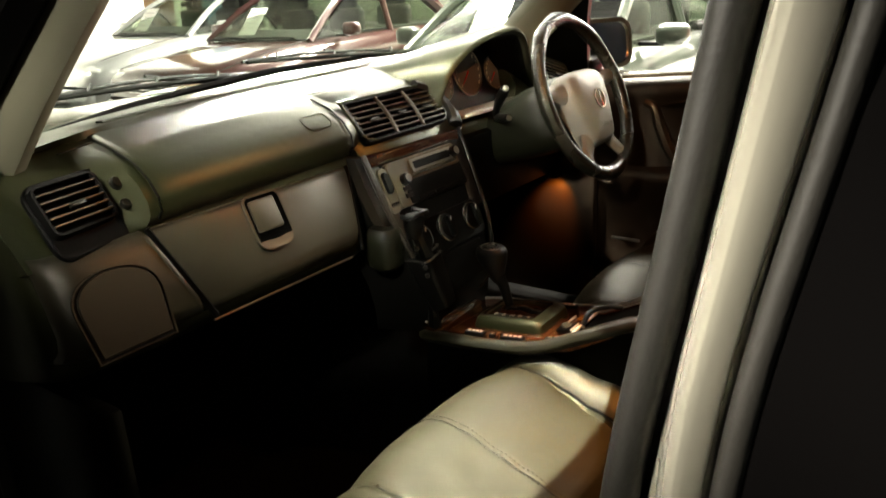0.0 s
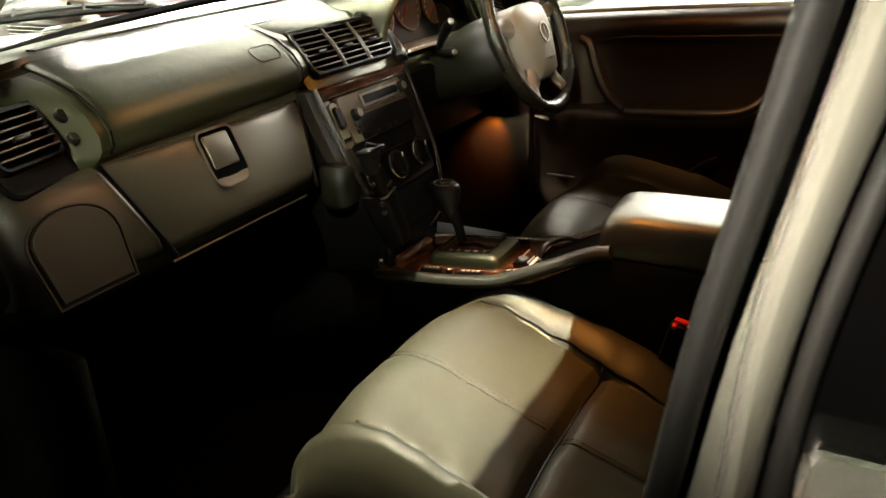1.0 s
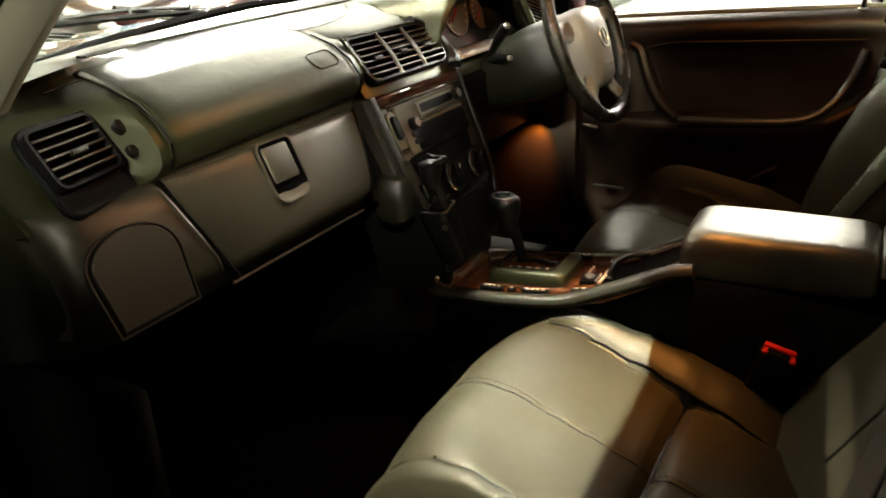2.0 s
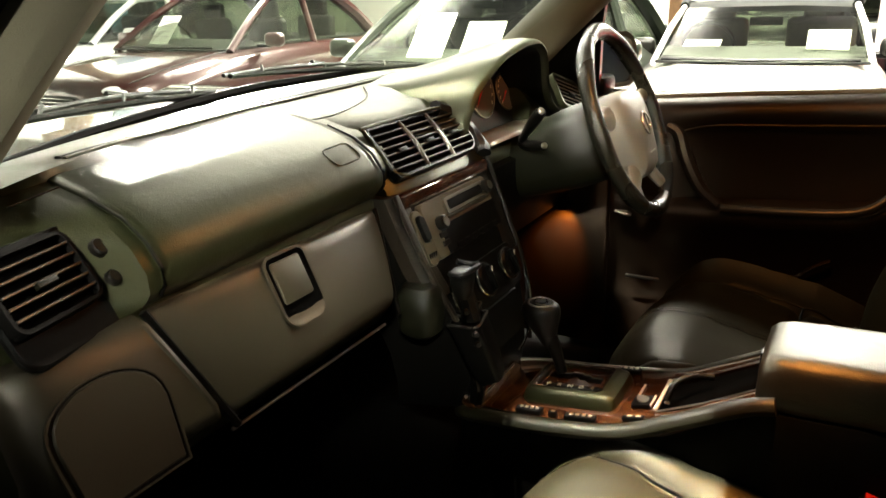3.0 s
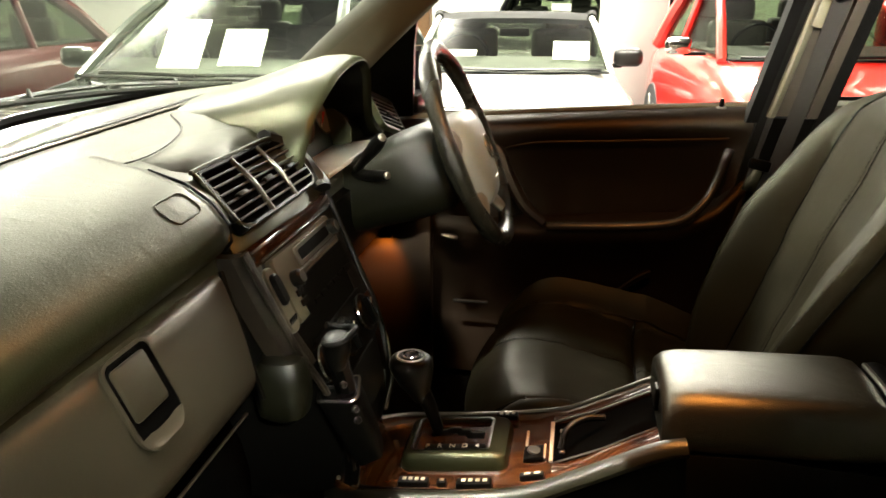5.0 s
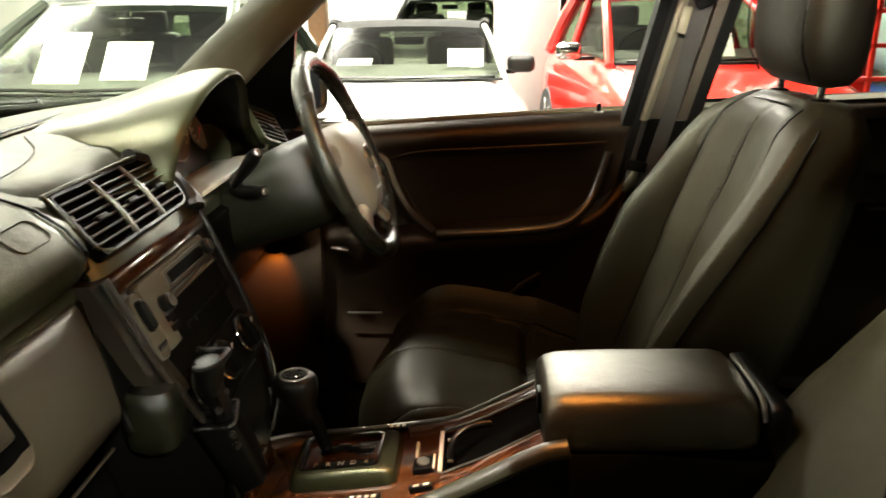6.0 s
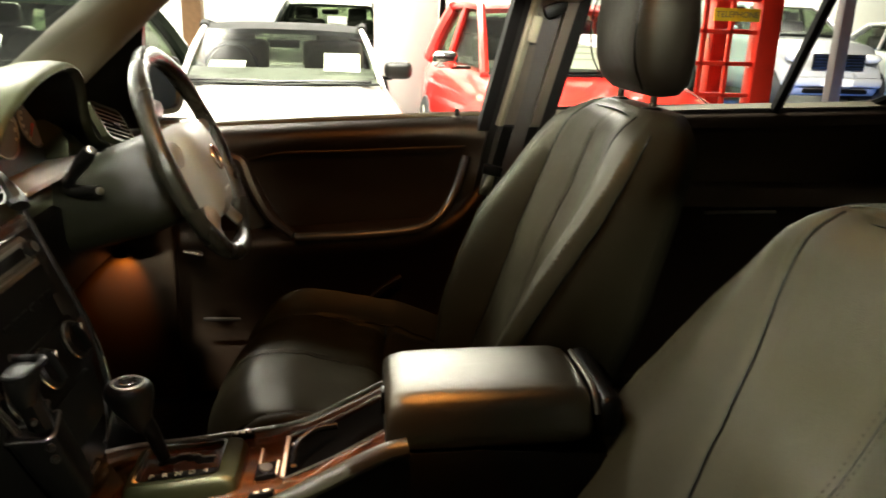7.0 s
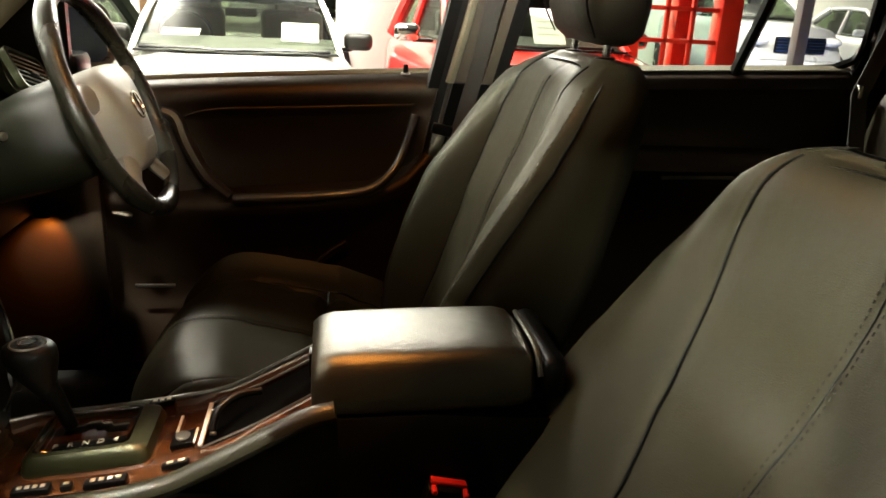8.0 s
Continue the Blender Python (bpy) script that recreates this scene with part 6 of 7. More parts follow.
rim = smooth_path([(-0.752, DY + 0.002, 0.996), (-0.73, DY + 0.002, 1.014), (-0.69, DY + 0.002, 1.030), (-0.63, DY + 0.003, 1.040), (-0.5, DY + 0.003, 1.046), (-0.3, DY + 0.003, 1.056), (-0.225, DY + 0.002, 1.060)], 6)
part("pocket_edge", tube(bmesh.new(), rim, 0.003, 6), DOORVINYL, ddoor)
part("lock_pin", disc(bmesh.new(), (-0.243, DY + 0.030, sill_z(-0.243) + 0.004), (0, 0, 1), 0.0055, 0.022, 12, 0.002), BLACK, ddoor, "black lock pin")
part("pin_collar", disc(bmesh.new(), (-0.243, DY + 0.030, sill_z(-0.243) + 0.004), (0, 0, 1), 0.011, 0.004, 14, 0.001), SATIN, ddoor)
# Seal takes the pale trim colour to paint the light along the sill.
part("glass_seal", tube(bmesh.new(), [(x, DY + 0.052, sill_z(x) + 0.008) for x in np.linspace(-0.96, -0.16, 12)], 0.008, 8), PILLAR, ddoor, "window seal, pale grey for the light on it")
part("pocket_bin", tube(bmesh.new(), smooth_path([(-0.46, DY - 0.03, 0.68), (-0.41, DY - 0.03, 0.73), (-0.37, DY - 0.028, 0.755)], 5), 0.006, 8), DOORVINYL, ddoor, "edge of the door bin")
part("bin_strip", box(bmesh.new(), (-0.785, DY - 0.042, 0.656), (0.084, 0.010, 0.007), 0.002), SATIN, ddoor, "short bright strip on the door bin")
# sail panel before the window
bm = bmesh.new()
slab(bm, [(-1.16, DY + 0.02, 1.06), (-0.935, DY + 0.02, 1.09), (-0.925, DY - 0.005, 1.25), (-0.91, DY - 0.02, 1.345), (-1.02, DY - 0.01, 1.25)], (0, 1, 0.2), 0.02)
part("sail_panel", bm, BLACK, ddoor, "black mirror sail panel")
# mirror
mir = thing("door_mirror", (-0.93, DY + 0.15, 1.14), "champagne silver door mirror in its housing", "mirror")
bm = bmesh.new()
mu = Vector((0.45, 0.89, 0)).normalized()
mo = Vector((-0.965, DY + 0.185, 1.165))
mv = Vector((-0.10, 0.035, 1)).normalized()
mn = mu.cross(mv)
rings = []
for s, d in ((1.0, 0.0), (1.03, -0.02), (0.98, -0.05), (0.80, -0.08), (0.45, -0.10)):
    rings.append([mo + mu * a * s + mv * b * s + mn * d for a, b in rounded_rect(0.21, 0.145, 0.045)])
loft(bm, rings)
part("housing", bm, SILVERPAINT, mir)
part("bezel", frame_bm(mo, mu, mv, rounded_rect(0.21, 0.145, 0.045), rounded_rect(0.185, 0.12, 0.036), 0.008), SILVERPAINT, mir)
part("mirror_glass", plate(bmesh.new(), mo - mn * 0.001, mu, mv, rounded_rect(0.19, 0.125, 0.038), 0.003), material("mirror_silver", (0.85, 0.87, 0.87), 0.02, metal=1.0, vary=0.0), mir, "mirror glass")
part("mirror_foot", box(bmesh.new(), (-0.955, DY + 0.075, 1.115), (0.07, 0.10, 0.05), 0.015), BLACK, mir)

# belt on the driver's pillar
belt = thing("seat_belt", (-0.10, 1.93, 1.2), "dark seat belt with a chrome tongue on the pillar", "seat belt")
wl = [(-0.068, 1.853, 1.42), (-0.092, 1.884, 1.30), (-0.110, 1.917, 1.17), (-0.140, 1.935, 1.03), (-0.178, 1.915, 0.93), (-0.20, 1.90, 0.60)]
part("webbing", strip(bmesh.new(), wl, [(x + 0.034, y, z) for x, y, z in wl], (0.0, -0.002, 0.0)), WEB, belt)
part("tongue", box(bmesh.new(), (-0.182, 1.900, 0.985), (0.030, 0.010, 0.050), 0.003, turn=Euler((0, radians(12), 0)).to_matrix().to_4x4()), CHROME, belt, "chrome belt tongue")
part("tongue_grip", box(bmesh.new(), (-0.170, 1.900, 1.018), (0.046, 0.014, 0.024), 0.005, turn=Euler((0, radians(12), 0)).to_matrix().to_4x4()), BLACK, belt)
part("belt_anchor", box(bmesh.new(), (-0.040, 1.850, 1.425), (0.075, 0.026, 0.085), 0.020, segs=3), PILLAR, belt, "beige belt anchor cover")
part("belt_slot", box(bmesh.new(), (-0.056, 1.862, 1.368), (0.06, 0.012, 0.030), 0.008, turn=Euler((0, radians(-25), 0)).to_matrix().to_4x4()), BLACK, belt, "dark slot under the anchor")
part("adjuster_track", tube(bmesh.new(), smooth_path([(-0.154, 1.930, 1.116), (-0.129, 1.902, 1.235), (-0.107, 1.873, 1.350), (-0.090, 1.850, 1.44)], 5), 0.0125, 8, flat=0.6), PILLAR, belt, "beige adjuster slot cover")
part("adjuster_tab", box(bmesh.new(), (-0.101, 1.868, 1.325), (0.020, 0.010, 0.055), 0.004, turn=Euler((0, radians(13), 0)).to_matrix().to_4x4()), PILLAR, belt, "raised beige tab")

# rear door, far side
rdoor = thing("rear_door", (0.45, DY, 0.45), "dark vinyl rear door lining with a pale waist rail", "car door")


def rear_line(x):
    zt = lerp([0.04, 0.3, 0.85], [1.122, 1.140, 1.160], x)
    y0 = DY + 0.005
    return [(y0 + 0.075, zt + 0.004), (y0 + 0.026, zt + 0.006), (y0 + 0.002, zt - 0.006), (y0 - 0.004, zt - 0.030), (y0 + 0.012, zt - 0.05), (y0 + 0.014, 0.98), (y0 - 0.03, 0.955), (y0 - 0.036, 0.93), (y0 - 0.006, 0.90), (y0, 0.70), (y0 - 0.01, 0.48)]


door_surface("lining", rdoor, -0.035, 0.92, rear_line, DOORVINYL, "dark vinyl rear door lining", 20)
part("waist_rail", strip(bmesh.new(), [(x, DY + 0.030, rear_line(x)[0][1] + 0.003) for x in np.linspace(-0.03, 0.86, 10)], [(x, DY + 0.05, rear_line(x)[0][1] + 0.012) for x in np.linspace(-0.03, 0.86, 10)], (0, -0.004, 0.004)), PILLAR, rdoor, "pale grey waist rail")
part("window_bar", tube(bmesh.new(), [(0.525, DY + 0.03, 1.15), (0.625, DY - 0.09, 1.63)], 0.014, 6), BLACK, rdoor, "black window divider bar")
bm = bmesh.new()
pts = smooth_path([(-0.03, DY + 0.066, 1.138), (0.5, DY + 0.066, 1.156), (0.74, DY + 0.060, 1.166), (0.80, DY + 0.040, 1.18), (0.826, DY + 0.008, 1.23), (0.80, DY - 0.05, 1.45), (0.77, DY - 0.08, 1.60)], 6)
part("window_frame", tube(bm, pts, 0.011, 6), BLACK, rdoor, "black window frame")
bm = bmesh.new()
slab(bm, [(0.815, DY + 0.02, 1.15), (0.99, DY + 0.02, 1.15), (0.97, DY - 0.1, 1.66), (0.775, DY - 0.1, 1.66), (0.838, DY - 0.005, 1.24)], (0, 1, 0.2), 0.02)
part("corner_panel", bm, BLACK, rdoor, "black panel behind the window")
# Satin tube paints the pale glint along the rear door's pull.
part("pull_glint", tube(bmesh.new(), smooth_path([(0.36, DY - 0.020, 0.912), (0.45, DY - 0.024, 0.915), (0.54, DY - 0.020, 0.914)], 5), 0.0045, 8), SATIN, rdoor, "satin line for the glint on the door pull")
# outer skins
for x0, x1 in ((-1.05, -0.14), (-0.03, 0.93)):
    part("outer_skin", box(bmesh.new(), ((x0 + x1) / 2, DY + 0.115, 0.77), (x1 - x0, 0.05, 0.66), 0.02), SILVERPAINT, ddoor if x0 < -1 else rdoor, "champagne painted door skin")

# passenger door, swung open at its front hinges
pdoor = thing("passenger_door", (-1.09, C - 0.86, 0.45), "champagne passenger door standing wide open", "car door")
pm = Matrix.Translation((-1.09, C - 0.86, 0)) @ Euler((0, 0, radians(-72))).to_matrix().to_4x4()
bm = box(bmesh.new(), (0.46, 0.0, 0.76), (0.92, 0.05, 0.66), 0.02)
bm.transform(pm)
part("outer_skin", bm, SILVERPAINT, pdoor)
bm = box(bmesh.new(), (0.46, 0.055, 0.76), (0.88, 0.06, 0.64), 0.025, segs=3)
bm.transform(pm)
part("lining", bm, DOORVINYL, pdoor, "dark vinyl door lining")
bm = box(bmesh.new(), (0.50, 0.10, 0.86), (0.55, 0.07, 0.06), 0.02, segs=3)
bm.transform(pm)
part("armrest", bm, DOORVINYL, pdoor)
bm = tube(bmesh.new(), smooth_path([(0.04, 0, 1.07), (0.22, 0.02, 1.26), (0.50, 0.05, 1.50), (0.80, 0.06, 1.58), (0.88, 0.05, 1.52), (0.90, 0.0, 1.09)], 5), 0.022, 6)
bm.transform(pm)
part("window_frame", bm, RUBBER, pdoor, "black window frame")

# courtesy lamp overhead
cl = thing("courtesy_lamp", (-0.42, C, 1.655), "small amber courtesy lamp in the roof lining", "lamp")
part("housing", box(bmesh.new(), (-0.42, C, 1.650), (0.09, 0.16, 0.016), 0.006), DARK, cl)

# ---- parked cars ----
CARGLASS = glass("car_glass", (0.40, 0.46, 0.36), sheen=0.035, grazing=0.3, haze=0.18)
TYRE = material("tyre_rubber", (0.02, 0.02, 0.02), 0.7, grain=0.3, grain_size=120)
LAMPGLASS = material("headlamp", (0.75, 0.76, 0.74), 0.08, coat=1.0, vary=0.2, vary_size=30)
PAPER = material("paper", (0.85, 0.84, 0.80), 0.7, vary=0.04)
INK = material("print_ink", (0.12, 0.12, 0.12), 0.7)
CABIN = material("cabin_trim", (0.012, 0.012, 0.011), 0.6, grain=0.2, grain_size=80)
SEATGREY = material("cabin_seat", (0.014, 0.0135, 0.011), 0.6, grain=0.3, grain_size=90)


def paint(name, colour, metal=0.4, rough=0.28):
    return material(name, colour, rough, metal=metal, coat=1.0, vary=0.05, vary_size=2)


def parked_car(cx, wy, colour_mat, label, kind="saloon", width=1.76, roof=1.40, belt=0.93, nose=1.28, turn=0.0, sheets=((-0.3, 0.0),), group="parked cars", seats=SEATGREY, top_mat=None, mirror_mat=None):
    """A parked car whose nose points along -y; wy is the foot of its windscreen."""
    ob = thing("parked_car", (cx, wy, 0), label, "car", group)
    hw = width / 2
    tail = {"saloon": 3.05, "hatch": 2.35, "roadster": 2.35, "suv": 2.9}[kind]
    up = {"saloon": 0, "hatch": 0.03, "roadster": -0.04, "suv": 0.22}[kind]
    belt = belt + up
    lift = 0.08 if kind == "suv" else 0.0
    st = [(-nose, 0.36, 0.58, 0.70), (-nose + 0.05, 0.24, 0.68, 0.82), (-nose + 0.2, 0.20, 0.75, 0.93), (-nose * 0.6, 0.18, belt - 0.10, 0.985), (-nose * 0.25, 0.18, belt - 0.035, 1.0), (0.02, 0.18, belt, 1.0), (0.6, 0.18, belt + 0.02, 1.0), (1.4, 0.18, belt + 0.03, 1.0), (tail - 0.55, 0.19, belt + 0.02, 0.985), (tail - 0.15, 0.24, belt - 0.02, 0.93), (tail, 0.40, belt - 0.14, 0.82)]
    X = lambda x, y, z: Vector((cx + x, wy + y, z))
    top_mat = top_mat or colour_mat
    bm = bmesh.new()
    rings = []
    for y, zb, zt, f in st:
        w = hw * f
        zb += lift
        sh = ((0.985, 0.22), (0.93, 0.12), (0.80, 0.035)) if kind == "roadster" else ((0.985, 0.16), (0.955, 0.06), (0.88, 0.008))
        half = [(0.0, zb), (w * 0.88, zb), (w * 0.985, zb + 0.14), (w, zb + 0.3 * (zt - zb) + 0.1), *((w * f_, zt - d_) for f_, d_ in sh), (w * 0.55, zt + 0.014), (0.0, zt + 0.022)]
        rings.append([X(a, y, z) for a, z in half] + [X(-a, y, z) for a, z in reversed(half[1:-1])])
    loft(bm, rings)
    body = part("body", bm, colour_mat, ob, sharp=60)
    # bonnet shut lines
    for s in (-1, 1):
        part("shut_line", tube(bmesh.new(), [X(s * hw * 0.80, y, z) for y, z in ((-nose * 0.85, belt - 0.155), (-nose * 0.6, belt - 0.088), (-nose * 0.25, belt - 0.020), (-0.02, belt + 0.012))], 0.004, 5), BLACK, body)
    # glasshouse
    zr = roof
    rt = {"saloon": (0.78, 1.75, 2.35), "hatch": (0.80, 1.75, 2.15), "roadster": (0.62, 1.05, 1.6), "suv": (0.75, 2.3, 2.75)}[kind]
    rw, bw = (hw * 0.67, hw * 0.79) if kind == "roadster" else (hw * 0.66, hw * 0.84)
    out = -0.03 if kind == "roadster" else 0.09
    for s in (-1, 1):
        for name, a, b, r in (("front_pillar", (s * bw, 0.0, belt), (s * rw, rt[0], zr - 0.03), 0.035), ("middle_pillar", (s * (bw + 0.02), 1.18, belt), (s * (rw + 0.01), 1.22, zr - 0.02), 0.035), ("rear_pillar", (s * bw, rt[2], belt), (s * rw, rt[1], zr - 0.03), 0.07)):
            if kind == "roadster" and name == "middle_pillar":
                continue
            m = [(a[i] + b[i]) / 2 + ((0.03 if i == 2 else 0) if name != "middle_pillar" else 0) for i in range(3)]
            part(name, tube(bmesh.new(), smooth_path([X(*a), X(*m), X(*b)], 4), r * (0.6 if kind == "roadster" else 1.0), 8), colour_mat if kind == "roadster" and name == "front_pillar" else top_mat, ob)
        part("side_rail", tube(bmesh.new(), smooth_path([X(s * rw, rt[0], zr - 0.03), X(s * (rw + 0.02), (rt[0] + rt[1]) / 2, zr - 0.01), X(s * rw, rt[1], zr - 0.03)], 4), 0.035, 8), top_mat, ob)
    bm = bmesh.new()
    rings = []
    for y, z in ((rt[0] - 0.02, zr - 0.03), (rt[0] + 0.08, zr - 0.005), ((rt[0] + rt[1]) / 2, zr + 0.015), (rt[1] - 0.08, zr - 0.005), (rt[1], zr - 0.03)):
        rings.append([X(s * rw, y, z - 0.02 * abs(s) ** 3) for s in np.linspace(-1, 1, 9)] + [X(s * rw, y, z - 0.035 - 0.02 * abs(s) ** 3) for s in np.linspace(1, -1, 9)])
    loft(bm, rings)
    part("roof", bm, top_mat, ob)

    def pane(name, pts, bow=(0, 0, 0)):
        bm = bmesh.new()
        a, b, c, d = (Vector(X(*p)) for p in pts)
        n = 6
        rows = []
        for j in range(n + 1):
            t = j / n
            rows.append([(a.lerp(b, i / n)).lerp(d.lerp(c, i / n), t) + Vector(bow) * (4 * (i / n) * (1 - i / n)) * (1 if True else t) for i in range(n + 1)])
        loft(bm, rows, closed=False)
        bmesh.ops.solidify(bm, geom=bm.faces[:], thickness=0.005)
        g = part(name, bm, CARGLASS, ob)
        g.visible_shadow = False
        return g
    pane("windscreen", [(-bw + 0.02, -0.01, belt + 0.01), (bw - 0.02, -0.01, belt + 0.01), (rw - 0.01, rt[0] - 0.02, zr - 0.04), (-rw + 0.01, rt[0] - 0.02, zr - 0.04)], (0, -0.10, 0.01))
    pane("rear_window", [(-bw + 0.06, rt[2], belt + 0.02), (bw - 0.06, rt[2], belt + 0.02), (rw - 0.04, rt[1], zr - 0.05), (-rw + 0.04, rt[1], zr - 0.05)], (0, 0.06, 0))
    for s in (-1, 1):
        if kind != "roadster":
            pane("side_window", [(s * bw, 0.10, belt + 0.01), (s * (bw + 0.01), 1.15, belt + 0.015), (s * rw, 1.2, zr - 0.045), (s * rw, rt[0] + 0.04, zr - 0.05)])
            pane("side_window", [(s * (bw + 0.01), 1.22, belt + 0.015), (s * bw, rt[2] - 0.16, belt + 0.015), (s * rw, rt[1] - 0.05, zr - 0.05), (s * rw, 1.25, zr - 0.045)])
        else:
            pane("side_window", [(s * bw, 0.10, belt + 0.01), (s * bw, 1.2, belt + 0.015), (s * rw, rt[1], zr - 0.05), (s * rw, rt[0] + 0.04, zr - 0.05)])
    # cabin: shelf, wheel, seats
    part("cabin_floor", box(bmesh.new(), X(0, (0.05 + rt[2]) / 2, belt + 0.038), (bw * 1.86, rt[2] - 0.14, 0.02), 0.005), CABIN, ob)
    bm = bmesh.new()
    loft(bm, [[X(x, -0.06 + 0.09 * (x / bw) ** 2, belt + 0.02), X(x, 0.30, belt + 0.095), X(x, 0.42, belt + 0.04)] for x in np.linspace(-bw * 0.94, bw * 0.94, 9)])
    part("dash_shelf", bm, CABIN, ob)
    part("steering_rim", ring(bmesh.new(), X(-0.36, 0.46, belt + 0.09), (0, 0.9, 0.4), 0.17, 0.014), BLACK, ob)
    for y in ((0.95,) if kind == "roadster" else (0.95, 1.75)):
        for s in (-1, 1):
            sb = part("seat_back", box(bmesh.new(), X(s * 0.36, y, belt + 0.14), (0.46, 0.12, 0.24), 0.05, segs=3), seats, ob)
            part("head_rest", box(bmesh.new(), X(s * 0.36, y + 0.03, min(belt + 0.33, zr - 0.14)), (0.26, 0.09, 0.17), 0.04, segs=3), seats, sb)
    part("rear_mirror", box(bmesh.new(), X(0, 0.60, zr - 0.13), (0.22, 0.03, 0.06), 0.012), BLACK, ob)
    part("scuttle", tube(bmesh.new(), [X(x, -0.105 + 0.10 * (x / bw) ** 2, belt + 0.018) for x in np.linspace(-bw * 0.97, bw * 0.97, 11)], 0.016, 6, flat=0.6), RUBBER, ob, "black scuttle at the foot of the glass")
    # wipers at the glass
    for x0, x1 in ((-0.6, 0.0), (-0.02, 0.58)):
        part("wiper", tube(bmesh.new(), [X(x0, -0.085 + 0.10 * (x0 / bw) ** 2, belt + 0.035), X((x0 + x1) / 2, -0.12, belt + 0.045), X(x1, -0.10 + 0.10 * (x1 / bw) ** 2, belt + 0.035)], 0.010, 5), BLACK, ob)
    for s in (-1, 1):
        m = part("door_mirror", box(bmesh.new(), X(s * (hw + out), 0.34, belt + 0.09), (0.20, 0.10, 0.125), 0.045, segs=4), mirror_mat or colour_mat, ob)
        part("mirror_arm", box(bmesh.new(), X(s * (hw + out - 0.12), 0.34, belt + 0.035), (0.16, 0.05, 0.03), 0.01), BLACK, m)
        ell = bmesh.new()
        bmesh.ops.create_uvsphere(ell, u_segments=18, v_segments=10, radius=1, matrix=Matrix.Translation(X(s * hw * 0.66, -nose + 0.17, 0.655 + lift + up * 0.6)) @ Matrix.Diagonal((0.17, 0.12, 0.075, 1)))
        part("headlight", ell, LAMPGLASS, ob)
        for y in (-nose * 0.62, tail - 0.72):
            r = 0.31 + lift * 0.6
            w = part("wheel", loft(bmesh.new(), [[X(s * (hw - 0.20 + d), y + rr * math.cos(t), r + rr * math.sin(t)) for t in (2 * math.pi * k / 26 for k in range(26))] for d, rr in ((0.0, r * 0.9), (0.0, r), (0.17, r), (0.205, r * 0.93), (0.205, r * 0.70))]), TYRE, ob)
            part("rim", disc(bmesh.new(), X(s * (hw - 0.01), y, r), (s, 0, 0), r * 0.70, 0.012, 22, 0.004), SATIN, w)
            for k in range(5):
                t = 2 * math.pi * k / 5
                part("spoke", box(bmesh.new(), X(s * (hw + 0.004), y + r * 0.36 * math.cos(t), r + r * 0.36 * math.sin(t)), (0.016, r * 0.60, 0.045), 0.006, turn=Euler((t, 0, 0)).to_matrix().to_4x4()), SATIN, w)
    gz = 0.60 + lift + up * 0.6
    gr = part("grille", box(bmesh.new(), X(0, -nose + 0.025, gz), (0.62 if kind != "suv" else 0.86, 0.05, 0.10 if kind != "suv" else 0.24), 0.02), BLACK, ob)
    for k in range(3 if kind != "suv" else 5):
        part("grille_bar", box(bmesh.new(), X(0, -nose - 0.002, gz - 0.03 + 0.03 * k if kind != "suv" else gz - 0.09 + 0.045 * k), (0.58 if kind != "suv" else 0.82, 0.012, 0.008), 0.003), CHROME, gr)
    part("bumper", box(bmesh.new(), X(0, -nose + 0.06, 0.42 + lift), (hw * 1.62, 0.20, 0.16), 0.06, segs=3), colour_mat, ob)
    part("number_plate", box(bmesh.new(), X(0, -nose - 0.045, 0.42 + lift), (0.52, 0.012, 0.11), 0.004), PAPER, ob, "plain pale plate")
    part("lower_intake", box(bmesh.new(), X(0, -nose + 0.01, 0.285 + lift), (hw * 1.1, 0.12, 0.07), 0.02), BLACK, ob)
    if turn:
        ob.rotation_euler[2] = radians(turn)
    # price sheets lean behind the glass
    for x, hh, *lean_back in sheets:
        sh = thing("price_sheet", tuple(X(x, 0.2, belt + 0.03)), "white printed price sheet behind a windscreen", "paper sign", "price sheets")
        base_y, z0 = 0.12 + 0.10 * (x / bw) ** 2, belt + 0.055
        tilt = Euler((radians(lean_back[0] if lean_back else -42), 0, radians(4 * x))).to_matrix().to_4x4()
        c = X(x, base_y + 0.16 * 0.62, z0 + 0.16 * 0.78 + hh)
        part("sheet", box(bmesh.new(), c, (0.25, 0.003, 0.34), 0.0, turn=tilt), PAPER, sh)
        bm = bmesh.new()
        for k in range(4):
            box(bm, c + tilt.to_3x3() @ Vector((0, -0.003, 0.10 - 0.06 * k)), (0.18, 0.002, 0.014), turn=tilt)
        part("print_bars", bm, material("faint_print", (0.55, 0.54, 0.52), 0.7) if "faint_print" not in MATS else MATS["faint_print"], sh)
    return ob


parked_car(-8.3, 5.6, paint("silver_paint_a", (0.62, 0.63, 0.62)), "silver saloon parked nose out with a price sheet", "saloon", sheets=((-0.35, 0),))
parked_car(-6.05, 5.27, paint("maroon_paint", (0.030, 0.004, 0.003), 0.3), "dark maroon saloon parked nose out with a price sheet", "saloon", roof=1.40, belt=0.90, sheets=((-0.28, 0),))
parked_car(-2.55, 4.15, paint("green_paint", (0.022, 0.028, 0.020), 0.3), "dark green saloon parked nose out with price sheets", "saloon", roof=1.40, belt=0.92, sheets=((-0.21, 0.0), (0.13, -0.05)))
